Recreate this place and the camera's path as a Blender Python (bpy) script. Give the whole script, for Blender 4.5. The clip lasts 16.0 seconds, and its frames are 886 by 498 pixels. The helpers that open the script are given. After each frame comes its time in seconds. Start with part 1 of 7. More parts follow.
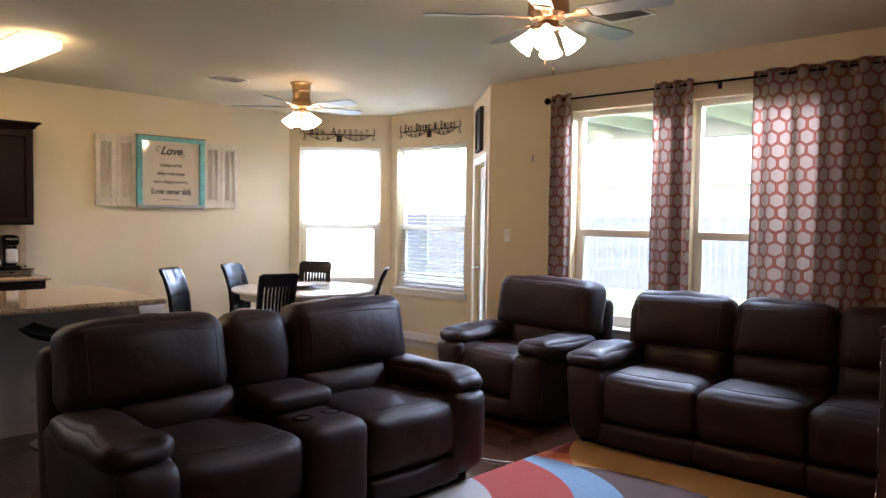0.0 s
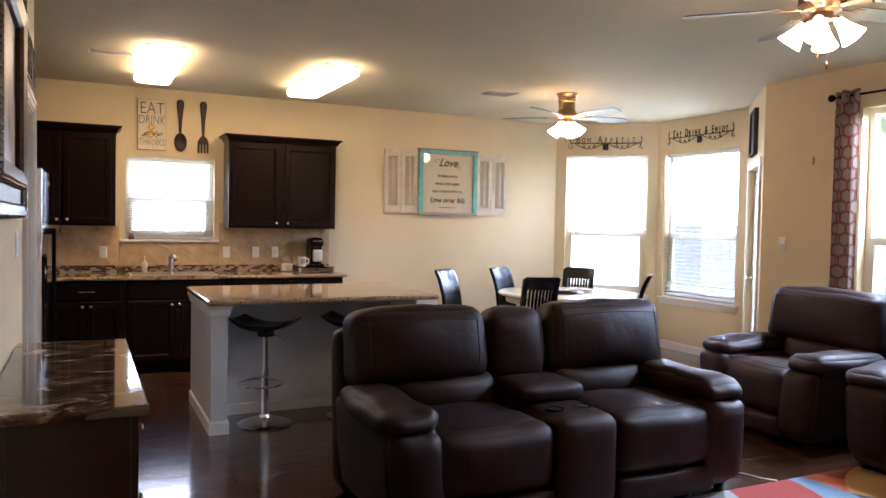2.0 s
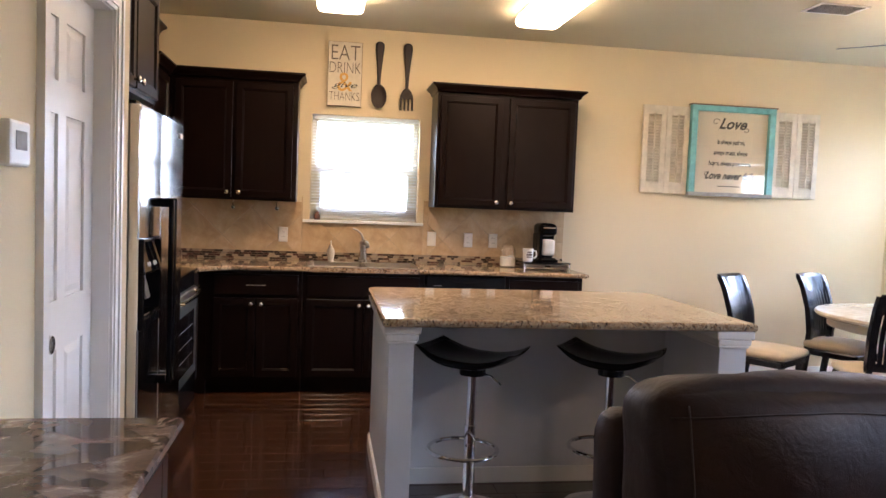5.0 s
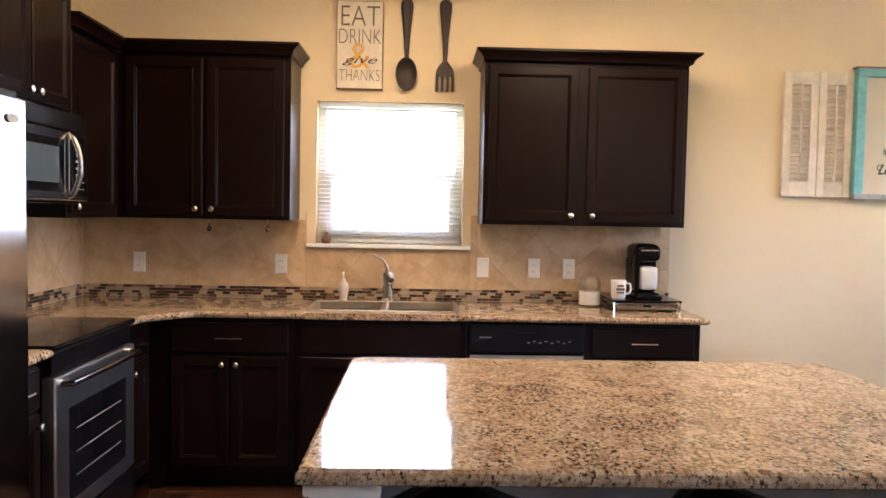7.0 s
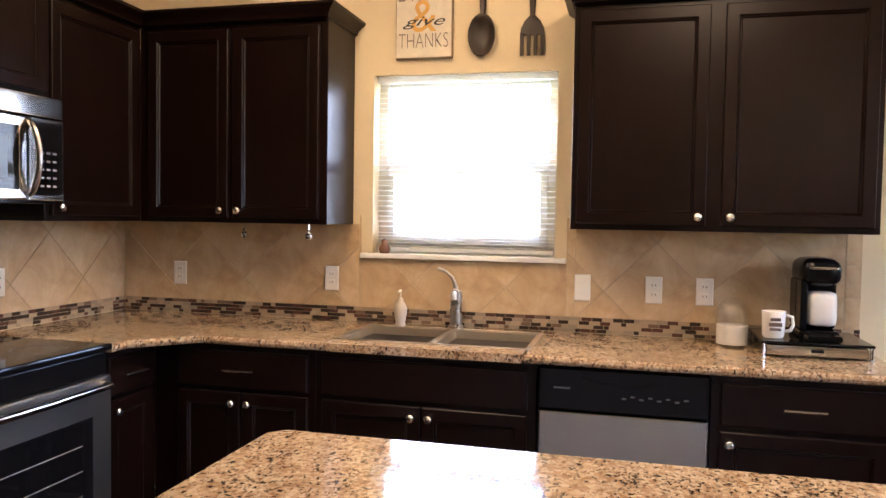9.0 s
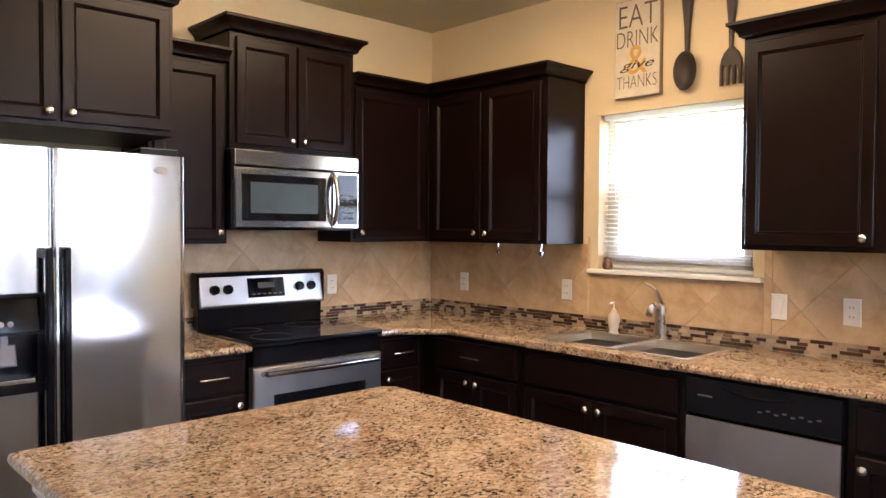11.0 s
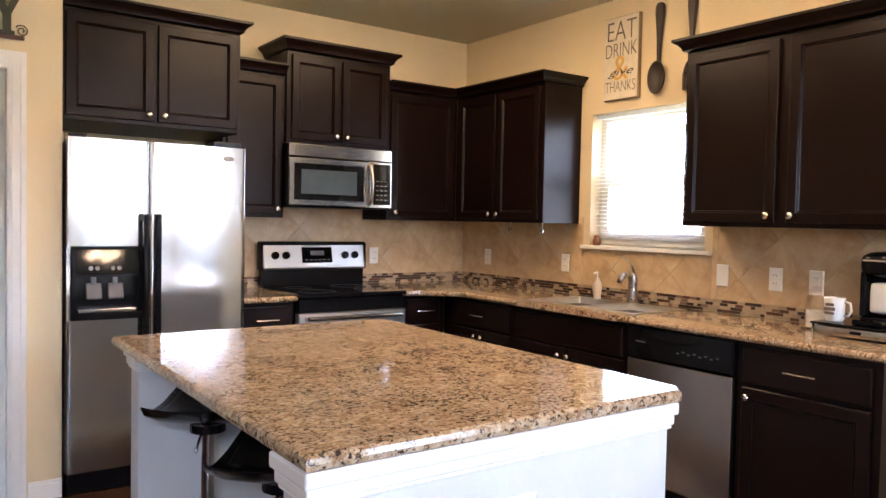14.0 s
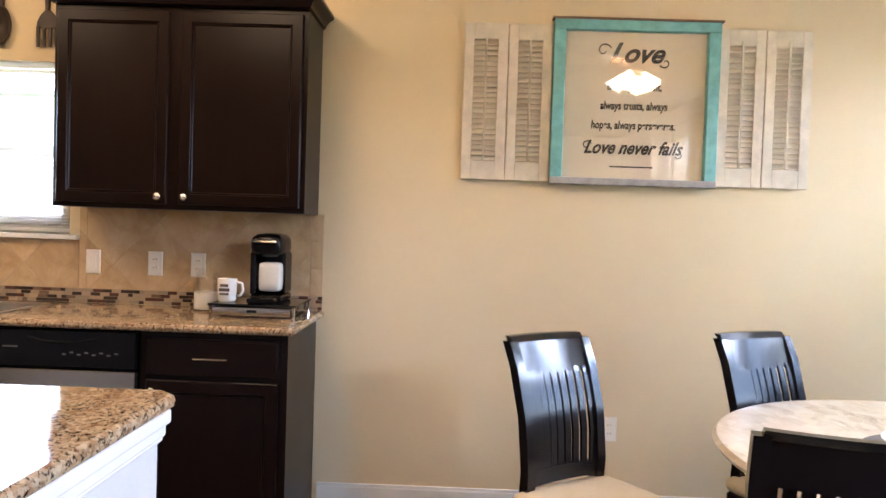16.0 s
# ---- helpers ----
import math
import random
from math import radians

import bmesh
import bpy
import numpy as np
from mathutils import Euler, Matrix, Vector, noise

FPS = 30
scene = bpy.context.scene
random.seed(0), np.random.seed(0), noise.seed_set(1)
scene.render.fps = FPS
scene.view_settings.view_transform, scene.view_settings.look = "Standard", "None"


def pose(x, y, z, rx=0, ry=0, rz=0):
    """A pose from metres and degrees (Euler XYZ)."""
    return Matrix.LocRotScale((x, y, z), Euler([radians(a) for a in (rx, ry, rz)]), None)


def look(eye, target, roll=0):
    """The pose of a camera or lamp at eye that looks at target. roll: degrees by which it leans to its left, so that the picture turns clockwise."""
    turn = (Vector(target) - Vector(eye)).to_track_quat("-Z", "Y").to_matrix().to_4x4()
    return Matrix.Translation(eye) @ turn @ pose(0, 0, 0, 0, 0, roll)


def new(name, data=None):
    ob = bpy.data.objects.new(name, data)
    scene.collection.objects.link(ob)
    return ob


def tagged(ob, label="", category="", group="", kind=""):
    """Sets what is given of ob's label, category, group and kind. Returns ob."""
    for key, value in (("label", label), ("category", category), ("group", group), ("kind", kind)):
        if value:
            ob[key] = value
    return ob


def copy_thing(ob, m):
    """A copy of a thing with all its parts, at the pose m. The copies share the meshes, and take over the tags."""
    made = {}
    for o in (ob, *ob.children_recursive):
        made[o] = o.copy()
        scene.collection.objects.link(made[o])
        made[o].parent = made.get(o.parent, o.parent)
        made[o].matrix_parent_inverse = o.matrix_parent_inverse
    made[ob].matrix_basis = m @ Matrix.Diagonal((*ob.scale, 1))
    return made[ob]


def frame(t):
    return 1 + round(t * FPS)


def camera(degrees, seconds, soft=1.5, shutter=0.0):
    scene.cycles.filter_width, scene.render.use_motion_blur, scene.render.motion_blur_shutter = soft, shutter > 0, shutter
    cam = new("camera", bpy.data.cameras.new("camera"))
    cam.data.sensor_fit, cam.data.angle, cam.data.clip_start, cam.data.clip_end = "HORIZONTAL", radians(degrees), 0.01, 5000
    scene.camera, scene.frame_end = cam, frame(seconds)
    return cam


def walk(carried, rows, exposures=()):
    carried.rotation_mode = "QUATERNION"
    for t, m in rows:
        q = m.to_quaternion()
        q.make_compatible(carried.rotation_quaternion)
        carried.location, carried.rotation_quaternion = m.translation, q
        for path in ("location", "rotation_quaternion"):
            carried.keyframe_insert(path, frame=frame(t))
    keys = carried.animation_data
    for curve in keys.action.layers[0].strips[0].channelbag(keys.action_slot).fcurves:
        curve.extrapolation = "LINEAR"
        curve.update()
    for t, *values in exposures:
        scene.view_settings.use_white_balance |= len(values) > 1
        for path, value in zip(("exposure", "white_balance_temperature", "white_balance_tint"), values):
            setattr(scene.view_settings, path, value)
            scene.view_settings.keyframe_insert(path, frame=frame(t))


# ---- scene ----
cam = camera(61.2, 16.0)
METRES, EYE, TILT, LEAN, TURN = 8.0, 1.5, 0.0, 0.0, 44.8
PATH = [
    (0, (-0.334, 0.345, 1.498), (-1.718, 1.786, 1.412), 0.8),
    (0.5, (-0.173, 0.404, 1.501), (-1.727, 1.661, 1.426), 0.9),
    (1, (-0.078, 0.356, 1.511), (-1.719, 1.497, 1.441), 1.0),
    (1.5, (-0.08, 0.315, 1.483), (-1.799, 1.335, 1.415), 1.0),
    (2, (-0.128, 0.302, 1.453), (-1.93, 1.165, 1.385), 1.1),
    (2.5, (-0.212, 0.324, 1.445), (-2.079, 1.036, 1.37), 1.1),
    (3, (-0.357, 0.38, 1.418), (-2.266, 0.973, 1.342), 1.0),
    (3.5, (-0.713, 0.448, 1.386), (-2.643, 0.967, 1.304), 1.2),
    (4, (-1.119, 0.528, 1.383), (-3.059, 1.004, 1.288), 1.2),
    (4.5, (-1.584, 0.655, 1.377), (-3.542, 1.05, 1.287), 0.8),
    (4.6, (-1.706, 0.681, 1.38), (-3.667, 1.059, 1.282), 1.2),
    (7, (-3.765, 1.274, 1.422), (-5.762, 1.332, 1.328), 1.1),
    (7.5, (-4.151, 1.37, 1.432), (-6.149, 1.358, 1.339), 1.1),
    (8, (-4.467, 1.513, 1.435), (-6.463, 1.429, 1.344), 1.1),
    (8.5, (-4.714, 1.683, 1.421), (-6.701, 1.469, 1.334), 1.0),
    (9, (-4.814, 1.836, 1.408), (-6.752, 1.349, 1.324), 0.9),
    (9.5, (-4.841, 2.056, 1.434), (-6.696, 1.314, 1.354), 0.8),
    (10, (-4.821, 2.323, 1.461), (-6.538, 1.3, 1.385), 0.7),
    (10.2, (-4.817, 2.453, 1.453), (-6.463, 1.32, 1.381), 0.6),
    (12.5, (-4.633, 3.997, 1.463), (-5.679, 2.293, 1.402), 0.7),
    (13, (-4.617, 4.13, 1.45), (-5.641, 2.413, 1.383), 0.9),
    (13.5, (-4.615, 4.091, 1.418), (-5.655, 2.384, 1.348), 1.0),
    (14, (-4.614, 4.004, 1.366), (-5.773, 2.375, 1.293), 1.2),
    (14.5, (-4.655, 3.899, 1.322), (-6.092, 2.51, 1.241), 1.4),
    (15, (-4.64, 3.754, 1.306), (-6.387, 2.783, 1.228), 1.6),
    (15.5, (-4.607, 3.577, 1.308), (-6.548, 3.097, 1.247), 1.7),
    (16, (-4.585, 3.385, 1.335), (-6.583, 3.339, 1.275), 1.9),
]
# seconds, stops, kelvin, tint
EXPOSURES = [(0.0, 3.95, 5880, 23), (2.0, 4.24, 5850, 23), (4.0, 4.44, 5730, 23), (7.0, 4.78, 5680, 23), (10.0, 4.78, 5840, 23), (12.5, 4.76, 5780, 22), (13.5, 4.66, 5880, 22), (14.5, 4.68, 6180, 24), (15.5, 4.58, 6010, 23), (16.0, 4.52, 5960, 23)]
walk(cam, [(t, look(eye, target, roll)) for t, eye, target, roll in PATH], EXPOSURES)

# ================= world and sun =================
SUN_EL, SUN_AZ = radians(52), radians(150)
world = bpy.data.worlds.new("world")
scene.world = world
world.use_nodes = True
_wn = world.node_tree.nodes
_sky = _wn.new("ShaderNodeTexSky")
_sky.sky_type, _sky.sun_disc, _sky.sun_elevation, _sky.sun_rotation = "NISHITA", False, SUN_EL, SUN_AZ
world.node_tree.links.new(_sky.outputs[0], _wn["Background"].inputs[0])
_wn["Background"].inputs[1].default_value = 0.14
_sd = bpy.data.lights.new("sun", "SUN")
_sd.energy, _sd.angle, _sd.color = 3.4, radians(0.5), (1, 0.95, 0.88)
sun = new("sun", _sd)
sun.matrix_world = look((0, 0, 0), (-math.sin(SUN_AZ) * math.cos(SUN_EL), -math.cos(SUN_AZ) * math.cos(SUN_EL), -math.sin(SUN_EL)))
LAMP_TUBE, LAMP_BULB, LAMP_HEAD = 0.94, 2.2, 14.0

# ================= materials =================
def rgb(*c):
    return (*c, 1.0)


class Nodes:
    """A small material builder."""
    def __init__(self, name, rough=0.5, metal=0.0, coat=0.0):
        self.m = bpy.data.materials.new(name)
        self.m.use_nodes = True
        self.t = self.m.node_tree
        self.b = self.t.nodes["Principled BSDF"]
        self.b.inputs["Roughness"].default_value = rough
        self.b.inputs["Metallic"].default_value = metal
        self.b.inputs["Coat Weight"].default_value = coat
        self.b.inputs["Coat Roughness"].default_value = 0.08
        self.co = self.t.nodes.new("ShaderNodeTexCoord").outputs["Object"]

    def n(self, kind, **kw):
        node = self.t.nodes.new("ShaderNode" + kind)
        for k, v in kw.items():
            node.inputs[k.replace("_", " ")].default_value = v
        return node

    def link(self, a, b):
        self.t.links.new(a, b)

    def mapped(self, scale=(1, 1, 1), rot=(0, 0, 0), src=None):
        m = self.n("Mapping")
        m.inputs["Scale"].default_value = scale
        m.inputs["Rotation"].default_value = [radians(r) for r in rot]
        self.link(src or self.co, m.inputs[0])
        return m.outputs[0]

    def noise(self, scale, detail=4, rough=0.55, dist=0.0, src=None):
        n = self.n("TexNoise", Scale=scale, Detail=detail, Roughness=rough, Distortion=dist)
        self.link(src or self.co, n.inputs["Vector"])
        return n.outputs["Fac"]

    def ramp(self, fac, stops, hard=False):
        r = self.n("ValToRGB")
        e = r.color_ramp.elements
        while len(e) < len(stops):
            e.new(0.5)
        for el, (p, c) in zip(e, stops):
            el.position, el.color = p, (*c, 1)
        if hard:
            r.color_ramp.interpolation = "CONSTANT"
        self.link(fac, r.inputs[0])
        return r.outputs[0]

    def mix(self, fac, a, b, kind="MIX"):
        m = self.t.nodes.new("ShaderNodeMix")
        m.data_type, m.blend_type = "RGBA", kind
        for val, sock in ((fac, m.inputs[0]), (a, m.inputs[6]), (b, m.inputs[7])):
            if isinstance(val, (int, float)):
                sock.default_value = val
            elif isinstance(val, tuple):
                sock.default_value = (*val[:3], 1)
            else:
                self.link(val, sock)
        return m.outputs[2]

    def color(self, c):
        if isinstance(c, tuple):
            self.b.inputs["Base Color"].default_value = (*c[:3], 1)
        else:
            self.link(c, self.b.inputs["Base Color"])
        return self

    def rough(self, fac, lo, hi):
        m = self.n("MapRange", To_Min=lo, To_Max=hi)
        self.link(fac, m.inputs[0])
        self.link(m.outputs[0], self.b.inputs["Roughness"])
        return self

    def bump(self, fac, dist=0.001, strength=0.5):
        b = self.n("Bump", Distance=dist, Strength=strength)
        self.link(fac, b.inputs["Height"])
        prev = self.b.inputs["Normal"]
        if prev.is_linked:
            self.link(prev.links[0].from_socket, b.inputs["Normal"])
        self.link(b.outputs[0], prev)
        return self

    def random(self):
        return self.n("ObjectInfo").outputs["Random"]


def plain(name, c, rough=0.5, metal=0.0, vary=0.12, scale=6.0, bump=0.0, bscale=60, coat=0.0):
    k = Nodes(name, rough, metal, coat)
    f = k.noise(scale, 5)
    lo, hi = tuple(v * (1 - vary) for v in c), tuple(min(1, v * (1 + vary)) for v in c)
    k.color(k.ramp(f, [(0.3, lo), (0.7, hi)]))
    k.rough(k.noise(scale * 3, 4), max(0.02, rough * 0.85), min(1, rough * 1.15))
    if bump:
        k.bump(k.noise(bscale, 4), bump, 0.6)
    return k.m


def wood(name, dark, light, rough=0.35, grain=(1, 1, 12), coat=0.0, rnd=False, bump=0.0003):
    """Grain runs across the axis with the small scale."""
    k = Nodes(name, rough, 0, coat)
    src = k.mapped(grain)
    g = k.noise(3.0, 8, 0.65, 0.6, src)
    g2 = k.noise(14.0, 6, 0.6, 0.2, src)
    c = k.ramp(g, [(0.3, dark), (0.7, light)])
    c = k.mix(0.35, c, k.ramp(g2, [(0.35, dark), (0.65, light)]))
    if rnd:
        c = k.mix(0.7, c, k.ramp(k.random(), [(0.0, (0.55, 0.5, 0.5)), (1.0, (1.0, 1.0, 1.0))]), "MULTIPLY")
    k.color(c).rough(g2, rough * 0.8, rough * 1.25).bump(g2, bump, 0.4)
    return k.m


M = {}
M["wall"] = plain("cream_wall_paint", (0.685, 0.565, 0.36), 0.75, vary=0.03, scale=1.2, bump=0.0012, bscale=90)
M["ceiling"] = plain("ceiling_paint", (0.60, 0.545, 0.385), 0.85, vary=0.03, scale=1.0, bump=0.0015, bscale=70)
M["white"] = plain("white_paint", (0.78, 0.76, 0.72), 0.35, vary=0.03)
M["island"] = plain("island_white_paint", (0.62, 0.615, 0.61), 0.5, vary=0.03, bump=0.0006, bscale=80)
M["vinyl"] = plain("almond_vinyl", (0.70, 0.64, 0.52), 0.4, vary=0.03)
M["plate"] = plain("white_plastic", (0.80, 0.77, 0.70), 0.3, vary=0.02)
_s = Nodes("blind_slat_white", 0.45)
_s.color((0.80, 0.79, 0.76))
_tl, _mx = _s.n("BsdfTranslucent"), _s.n("MixShader", Fac=0.45)
_tl.inputs[0].default_value = (0.85, 0.84, 0.80, 1)
_s.link(_s.b.outputs[0], _mx.inputs[1])
_s.link(_tl.outputs[0], _mx.inputs[2])
_s.link(_mx.outputs[0], _s.t.nodes["Material Output"].inputs[0])
M["slat"] = _s.m
def cabinet_material():
    """Espresso stain under satin lacquer."""
    k = Nodes("espresso_cabinet_wood", 0.3)
    g = k.noise(5.0, 7, 0.65, 0.4, k.mapped((9, 9, 0.8)))
    c = k.ramp(k.noise(1.6, 2), [(0.3, (0.0050, 0.0020, 0.0015)), (0.7, (0.0080, 0.0031, 0.0022))])
    k.color(k.mix(0.2, c, k.ramp(g, [(0.35, (0.004, 0.0018, 0.0014)), (0.65, (0.012, 0.005, 0.0034))])))
    k.rough(k.noise(2.5, 3), 0.27, 0.35)
    k.b.inputs["Specular IOR Level"].default_value = 0.17
    return k.m


M["cab"] = cabinet_material()
M["faucet"] = plain("brushed_dark_nickel", (0.44, 0.40, 0.35), 0.28, 1.0, vary=0.05)
M["dw_steel"] = plain("warm_brushed_stainless", (0.46, 0.425, 0.38), 0.24, 1.0, vary=0.05)
M["sink"] = plain("warm_satin_steel", (0.60, 0.53, 0.43), 0.33, 1.0, vary=0.05)
M["soap"] = plain("cloudy_beige_plastic", (0.55, 0.47, 0.38), 0.3, vary=0.05)
M["chest"] = wood("dark_cherry_wood", (0.022, 0.007, 0.004), (0.06, 0.02, 0.010), 0.3, (0.8, 6, 6))
M["black_wood"] = wood("black_lacquered_wood", (0.005, 0.005, 0.006), (0.012, 0.011, 0.012), 0.2, (4, 4, 0.6))
M["nickel"] = plain("brushed_nickel", (0.74, 0.71, 0.66), 0.25, 1.0, vary=0.05)
M["chrome"] = plain("chrome", (0.75, 0.76, 0.78), 0.07, 1.0, vary=0.02)
M["black"] = plain("black_plastic", (0.005, 0.005, 0.006), 0.15, vary=0.1)
M["black"].node_tree.nodes["Principled BSDF"].inputs["Specular IOR Level"].default_value = 0.15
M["paddle"] = plain("smoky_grey_plastic", (0.11, 0.10, 0.095), 0.3)
M["dim_mark"] = plain("dim_printed_mark", (0.10, 0.10, 0.10), 0.5)
M["blackglass"] = plain("black_glass", (0.006, 0.006, 0.007), 0.05, vary=0.05)
M["blackglass"].node_tree.nodes["Principled BSDF"].inputs["Specular IOR Level"].default_value = 0.3
M["cooktop"] = plain("black_ceramic_glass", (0.005, 0.005, 0.006), 0.06, vary=0.05)
M["cooktop"].node_tree.nodes["Principled BSDF"].inputs["Specular IOR Level"].default_value = 0.15
M["iron"] = plain("dark_wrought_iron", (0.036, 0.025, 0.019), 0.5, 0.3, vary=0.2)
M["cream_seat"] = plain("cream_upholstery", (0.66, 0.56, 0.40), 0.7, vary=0.06, bump=0.0006, bscale=300)
M["bronze"] = plain("brushed_bronze", (0.35, 0.22, 0.13), 0.3, 1.0, vary=0.1)
M["brass"] = plain("antique_brass", (0.45, 0.30, 0.15), 0.3, 1.0, vary=0.1)
M["porcelain"] = plain("white_porcelain", (0.78, 0.76, 0.72), 0.12, vary=0.02)
M["sign_white"] = plain("distressed_white_board", (0.64, 0.57, 0.45), 0.7, vary=0.12, scale=14)
M["ink"] = plain("black_paint", (0.02, 0.018, 0.016), 0.6, vary=0.1)
M["worn_ink"] = plain("rubbed_black_paint", (0.12, 0.09, 0.07), 0.7, vary=0.5, scale=40)
M["gold"] = plain("gold_paint", (0.62, 0.33, 0.05), 0.5, vary=0.1)
M["turq"] = plain("turquoise_chipped_paint", (0.16, 0.42, 0.42), 0.55, vary=0.2, scale=18)
M["greypaint"] = plain("grey_weathered_wood", (0.32, 0.31, 0.30), 0.7, vary=0.2, scale=20)
M["grout"] = plain("tan_grout", (0.42, 0.33, 0.21), 0.85, vary=0.08, scale=30)
M["concrete"] = plain("patio_concrete", (0.30, 0.285, 0.26), 0.8, vary=0.1, scale=2)
M["fence"] = wood("weathered_cedar", (0.035, 0.040, 0.046), (0.065, 0.070, 0.078), 0.8, (8, 8, 0.6))
M["siding"] = plain("pale_siding", (0.60, 0.58, 0.54), 0.8, vary=0.05)
M["roofing"] = plain("grey_shingle", (0.30, 0.30, 0.31), 0.9, vary=0.25, scale=8)
M["beam"] = plain("painted_beam", (0.55, 0.53, 0.49), 0.7, vary=0.05)


def leather():
    """Bonded leather: soft hollows, creases and a fine pebble."""
    k = Nodes("dark_brown_leather", 0.48)
    big, mid, fine = k.noise(3.0, 4, 0.6), k.noise(13, 6, 0.62, 0.7), k.n("TexVoronoi", Scale=240)
    k.link(k.co, fine.inputs["Vector"])
    k.color(k.mix(0.5, k.ramp(big, [(0.3, (0.012, 0.0045, 0.0036)), (0.7, (0.035, 0.0115, 0.0084))]), k.ramp(mid, [(0.35, (0.010, 0.0040, 0.0034)), (0.7, (0.028, 0.0098, 0.0074))])))
    k.rough(mid, 0.46, 0.62)
    k.b.inputs["Specular IOR Level"].default_value = 0.30
    k.bump(big, 0.014, 0.4).bump(mid, 0.008, 0.5).bump(fine.outputs["Distance"], 0.0006, 0.35)
    return k.m


def granite(name, stops, scale, rough=0.08, big=None, stretch=(1, 1.6, 1)):
    k = Nodes(name, rough)
    src = k.mapped(stretch)
    w = k.noise(scale, 9, 0.72, 0.6, src)
    v = k.n("TexVoronoi", Scale=scale * 2.6)
    k.link(src, v.inputs["Vector"])
    c = k.ramp(w, stops)
    c = k.mix(0.28, c, k.ramp(v.outputs["Color"], [(0.1, stops[0][1]), (0.5, stops[len(stops) // 2][1]), (0.9, stops[-1][1])]))
    if big:
        c = k.mix(k.ramp(k.noise(big, 6, 0.6, 1.2), [(0.42, (0, 0, 0)), (0.62, (0.55, 0.55, 0.55))]), c, stops[1][1])
    k.color(c).rough(w, rough * 0.8, rough * 1.6)
    return k.m


def speckled_granite():
    """Honey ground with cream and amber crystals, rusty drifts and crowds of small black flecks."""
    k = Nodes("tan_granite", 0.06)
    grain = k.n("TexVoronoi", Scale=95)
    bend = k.noise(30, 3, 0.6)
    k.link(k.mapped((1, 1.15, 1)), grain.inputs["Vector"])
    shade = k.n("SeparateColor")
    k.link(grain.outputs["Color"], shade.inputs[0])
    c = k.ramp(shade.outputs[0], [(0.0, (0.24, 0.13, 0.06)), (0.3, (0.39, 0.265, 0.150)), (0.6, (0.49, 0.365, 0.235)), (0.85, (0.60, 0.49, 0.34))])
    c = k.mix(0.45, c, k.ramp(bend, [(0.35, (0.21, 0.115, 0.055)), (0.6, (0.47, 0.345, 0.22))]))
    rust = k.ramp(k.noise(5.5, 7, 0.68, 1.4), [(0.50, (0, 0, 0)), (0.66, (0.38, 0.38, 0.38))])
    c = k.mix(rust, c, (0.17, 0.07, 0.026))
    fleck = k.noise(80, 5, 0.72, 0.5, k.mapped((1, 1.25, 1)))
    crowd = k.noise(9, 4, 0.6, 0.6)
    both = k.n("Math")
    both.operation = "MULTIPLY_ADD"
    k.link(crowd, both.inputs[0])
    both.inputs[1].default_value = 0.26
    k.link(fleck, both.inputs[2])
    dark = k.ramp(both.outputs[0], [(0.545, (0.97, 0.97, 0.97)), (0.59, (0, 0, 0))])
    c = k.mix(dark, c, (0.022, 0.015, 0.012))
    k.color(c).rough(fleck, 0.05, 0.10)
    return k.m


M["leather"] = leather()
M["thread"] = plain("brown_thread", (0.028, 0.015, 0.012), 0.7)
M["granite"] = speckled_granite()
M["marble"] = granite("brown_marble", [(0.38, (0.014, 0.008, 0.006)), (0.48, (0.060, 0.030, 0.020)), (0.56, (0.14, 0.085, 0.060)), (0.64, (0.50, 0.41, 0.35))], 6.5, 0.05, None, (1.1, 0.8, 1))
M["tabletop"] = granite("cream_marble_tabletop", [(0.30, (0.34, 0.28, 0.2)), (0.45, (0.66, 0.58, 0.45)), (0.7, (0.75, 0.68, 0.56))], 6, 0.12)


def tile_material():
    k = Nodes("tumbled_travertine", 0.42)
    a, b = k.noise(5, 6, 0.65, 0.8), k.noise(24, 5)
    c = k.ramp(a, [(0.3, (0.41, 0.27, 0.135)), (0.5, (0.55, 0.39, 0.215)), (0.72, (0.66, 0.51, 0.315))])
    c = k.mix(0.5, c, k.ramp(k.random(), [(0, (0.8, 0.76, 0.70)), (1, (1, 1, 1))]), "MULTIPLY")
    k.color(c).bump(b, 0.001, 0.5)
    return k.m


def mosaic_material():
    k = Nodes("mosaic_glass_stone", 0.25)
    c = k.ramp(k.random(), [(0, (0.014, 0.007, 0.006)), (0.26, (0.075, 0.024, 0.016)), (0.42, (0.17, 0.11, 0.07)), (0.54, (0.44, 0.33, 0.21)), (0.80, (0.34, 0.27, 0.19))], True)
    k.color(k.mix(0.08, c, k.ramp(k.noise(60), [(0.3, (0.2, 0.13, 0.09)), (0.7, (0.5, 0.4, 0.28))])))
    return k.m


def steel():
    """Smooth stainless sheet, very faintly brushed, a little wavy."""
    k = Nodes("brushed_stainless", 0.14, 1.0)
    f = k.noise(8, 6, 0.7, 0, k.mapped((90, 90, 0.8)))
    k.color(k.ramp(f, [(0.3, (0.50, 0.49, 0.475)), (0.7, (0.56, 0.55, 0.535))])).rough(f, 0.11, 0.17)
    k.bump(k.noise(2.2, 2), 0.004, 0.12)
    return k.m


def glow(name, color, strength, rim=None):
    k = Nodes(name, 0.35)
    k.color((0.9, 0.85, 0.75))
    k.b.inputs["Emission Color"].default_value = (*color, 1)
    k.b.inputs["Emission Strength"].default_value = strength
    return k.m


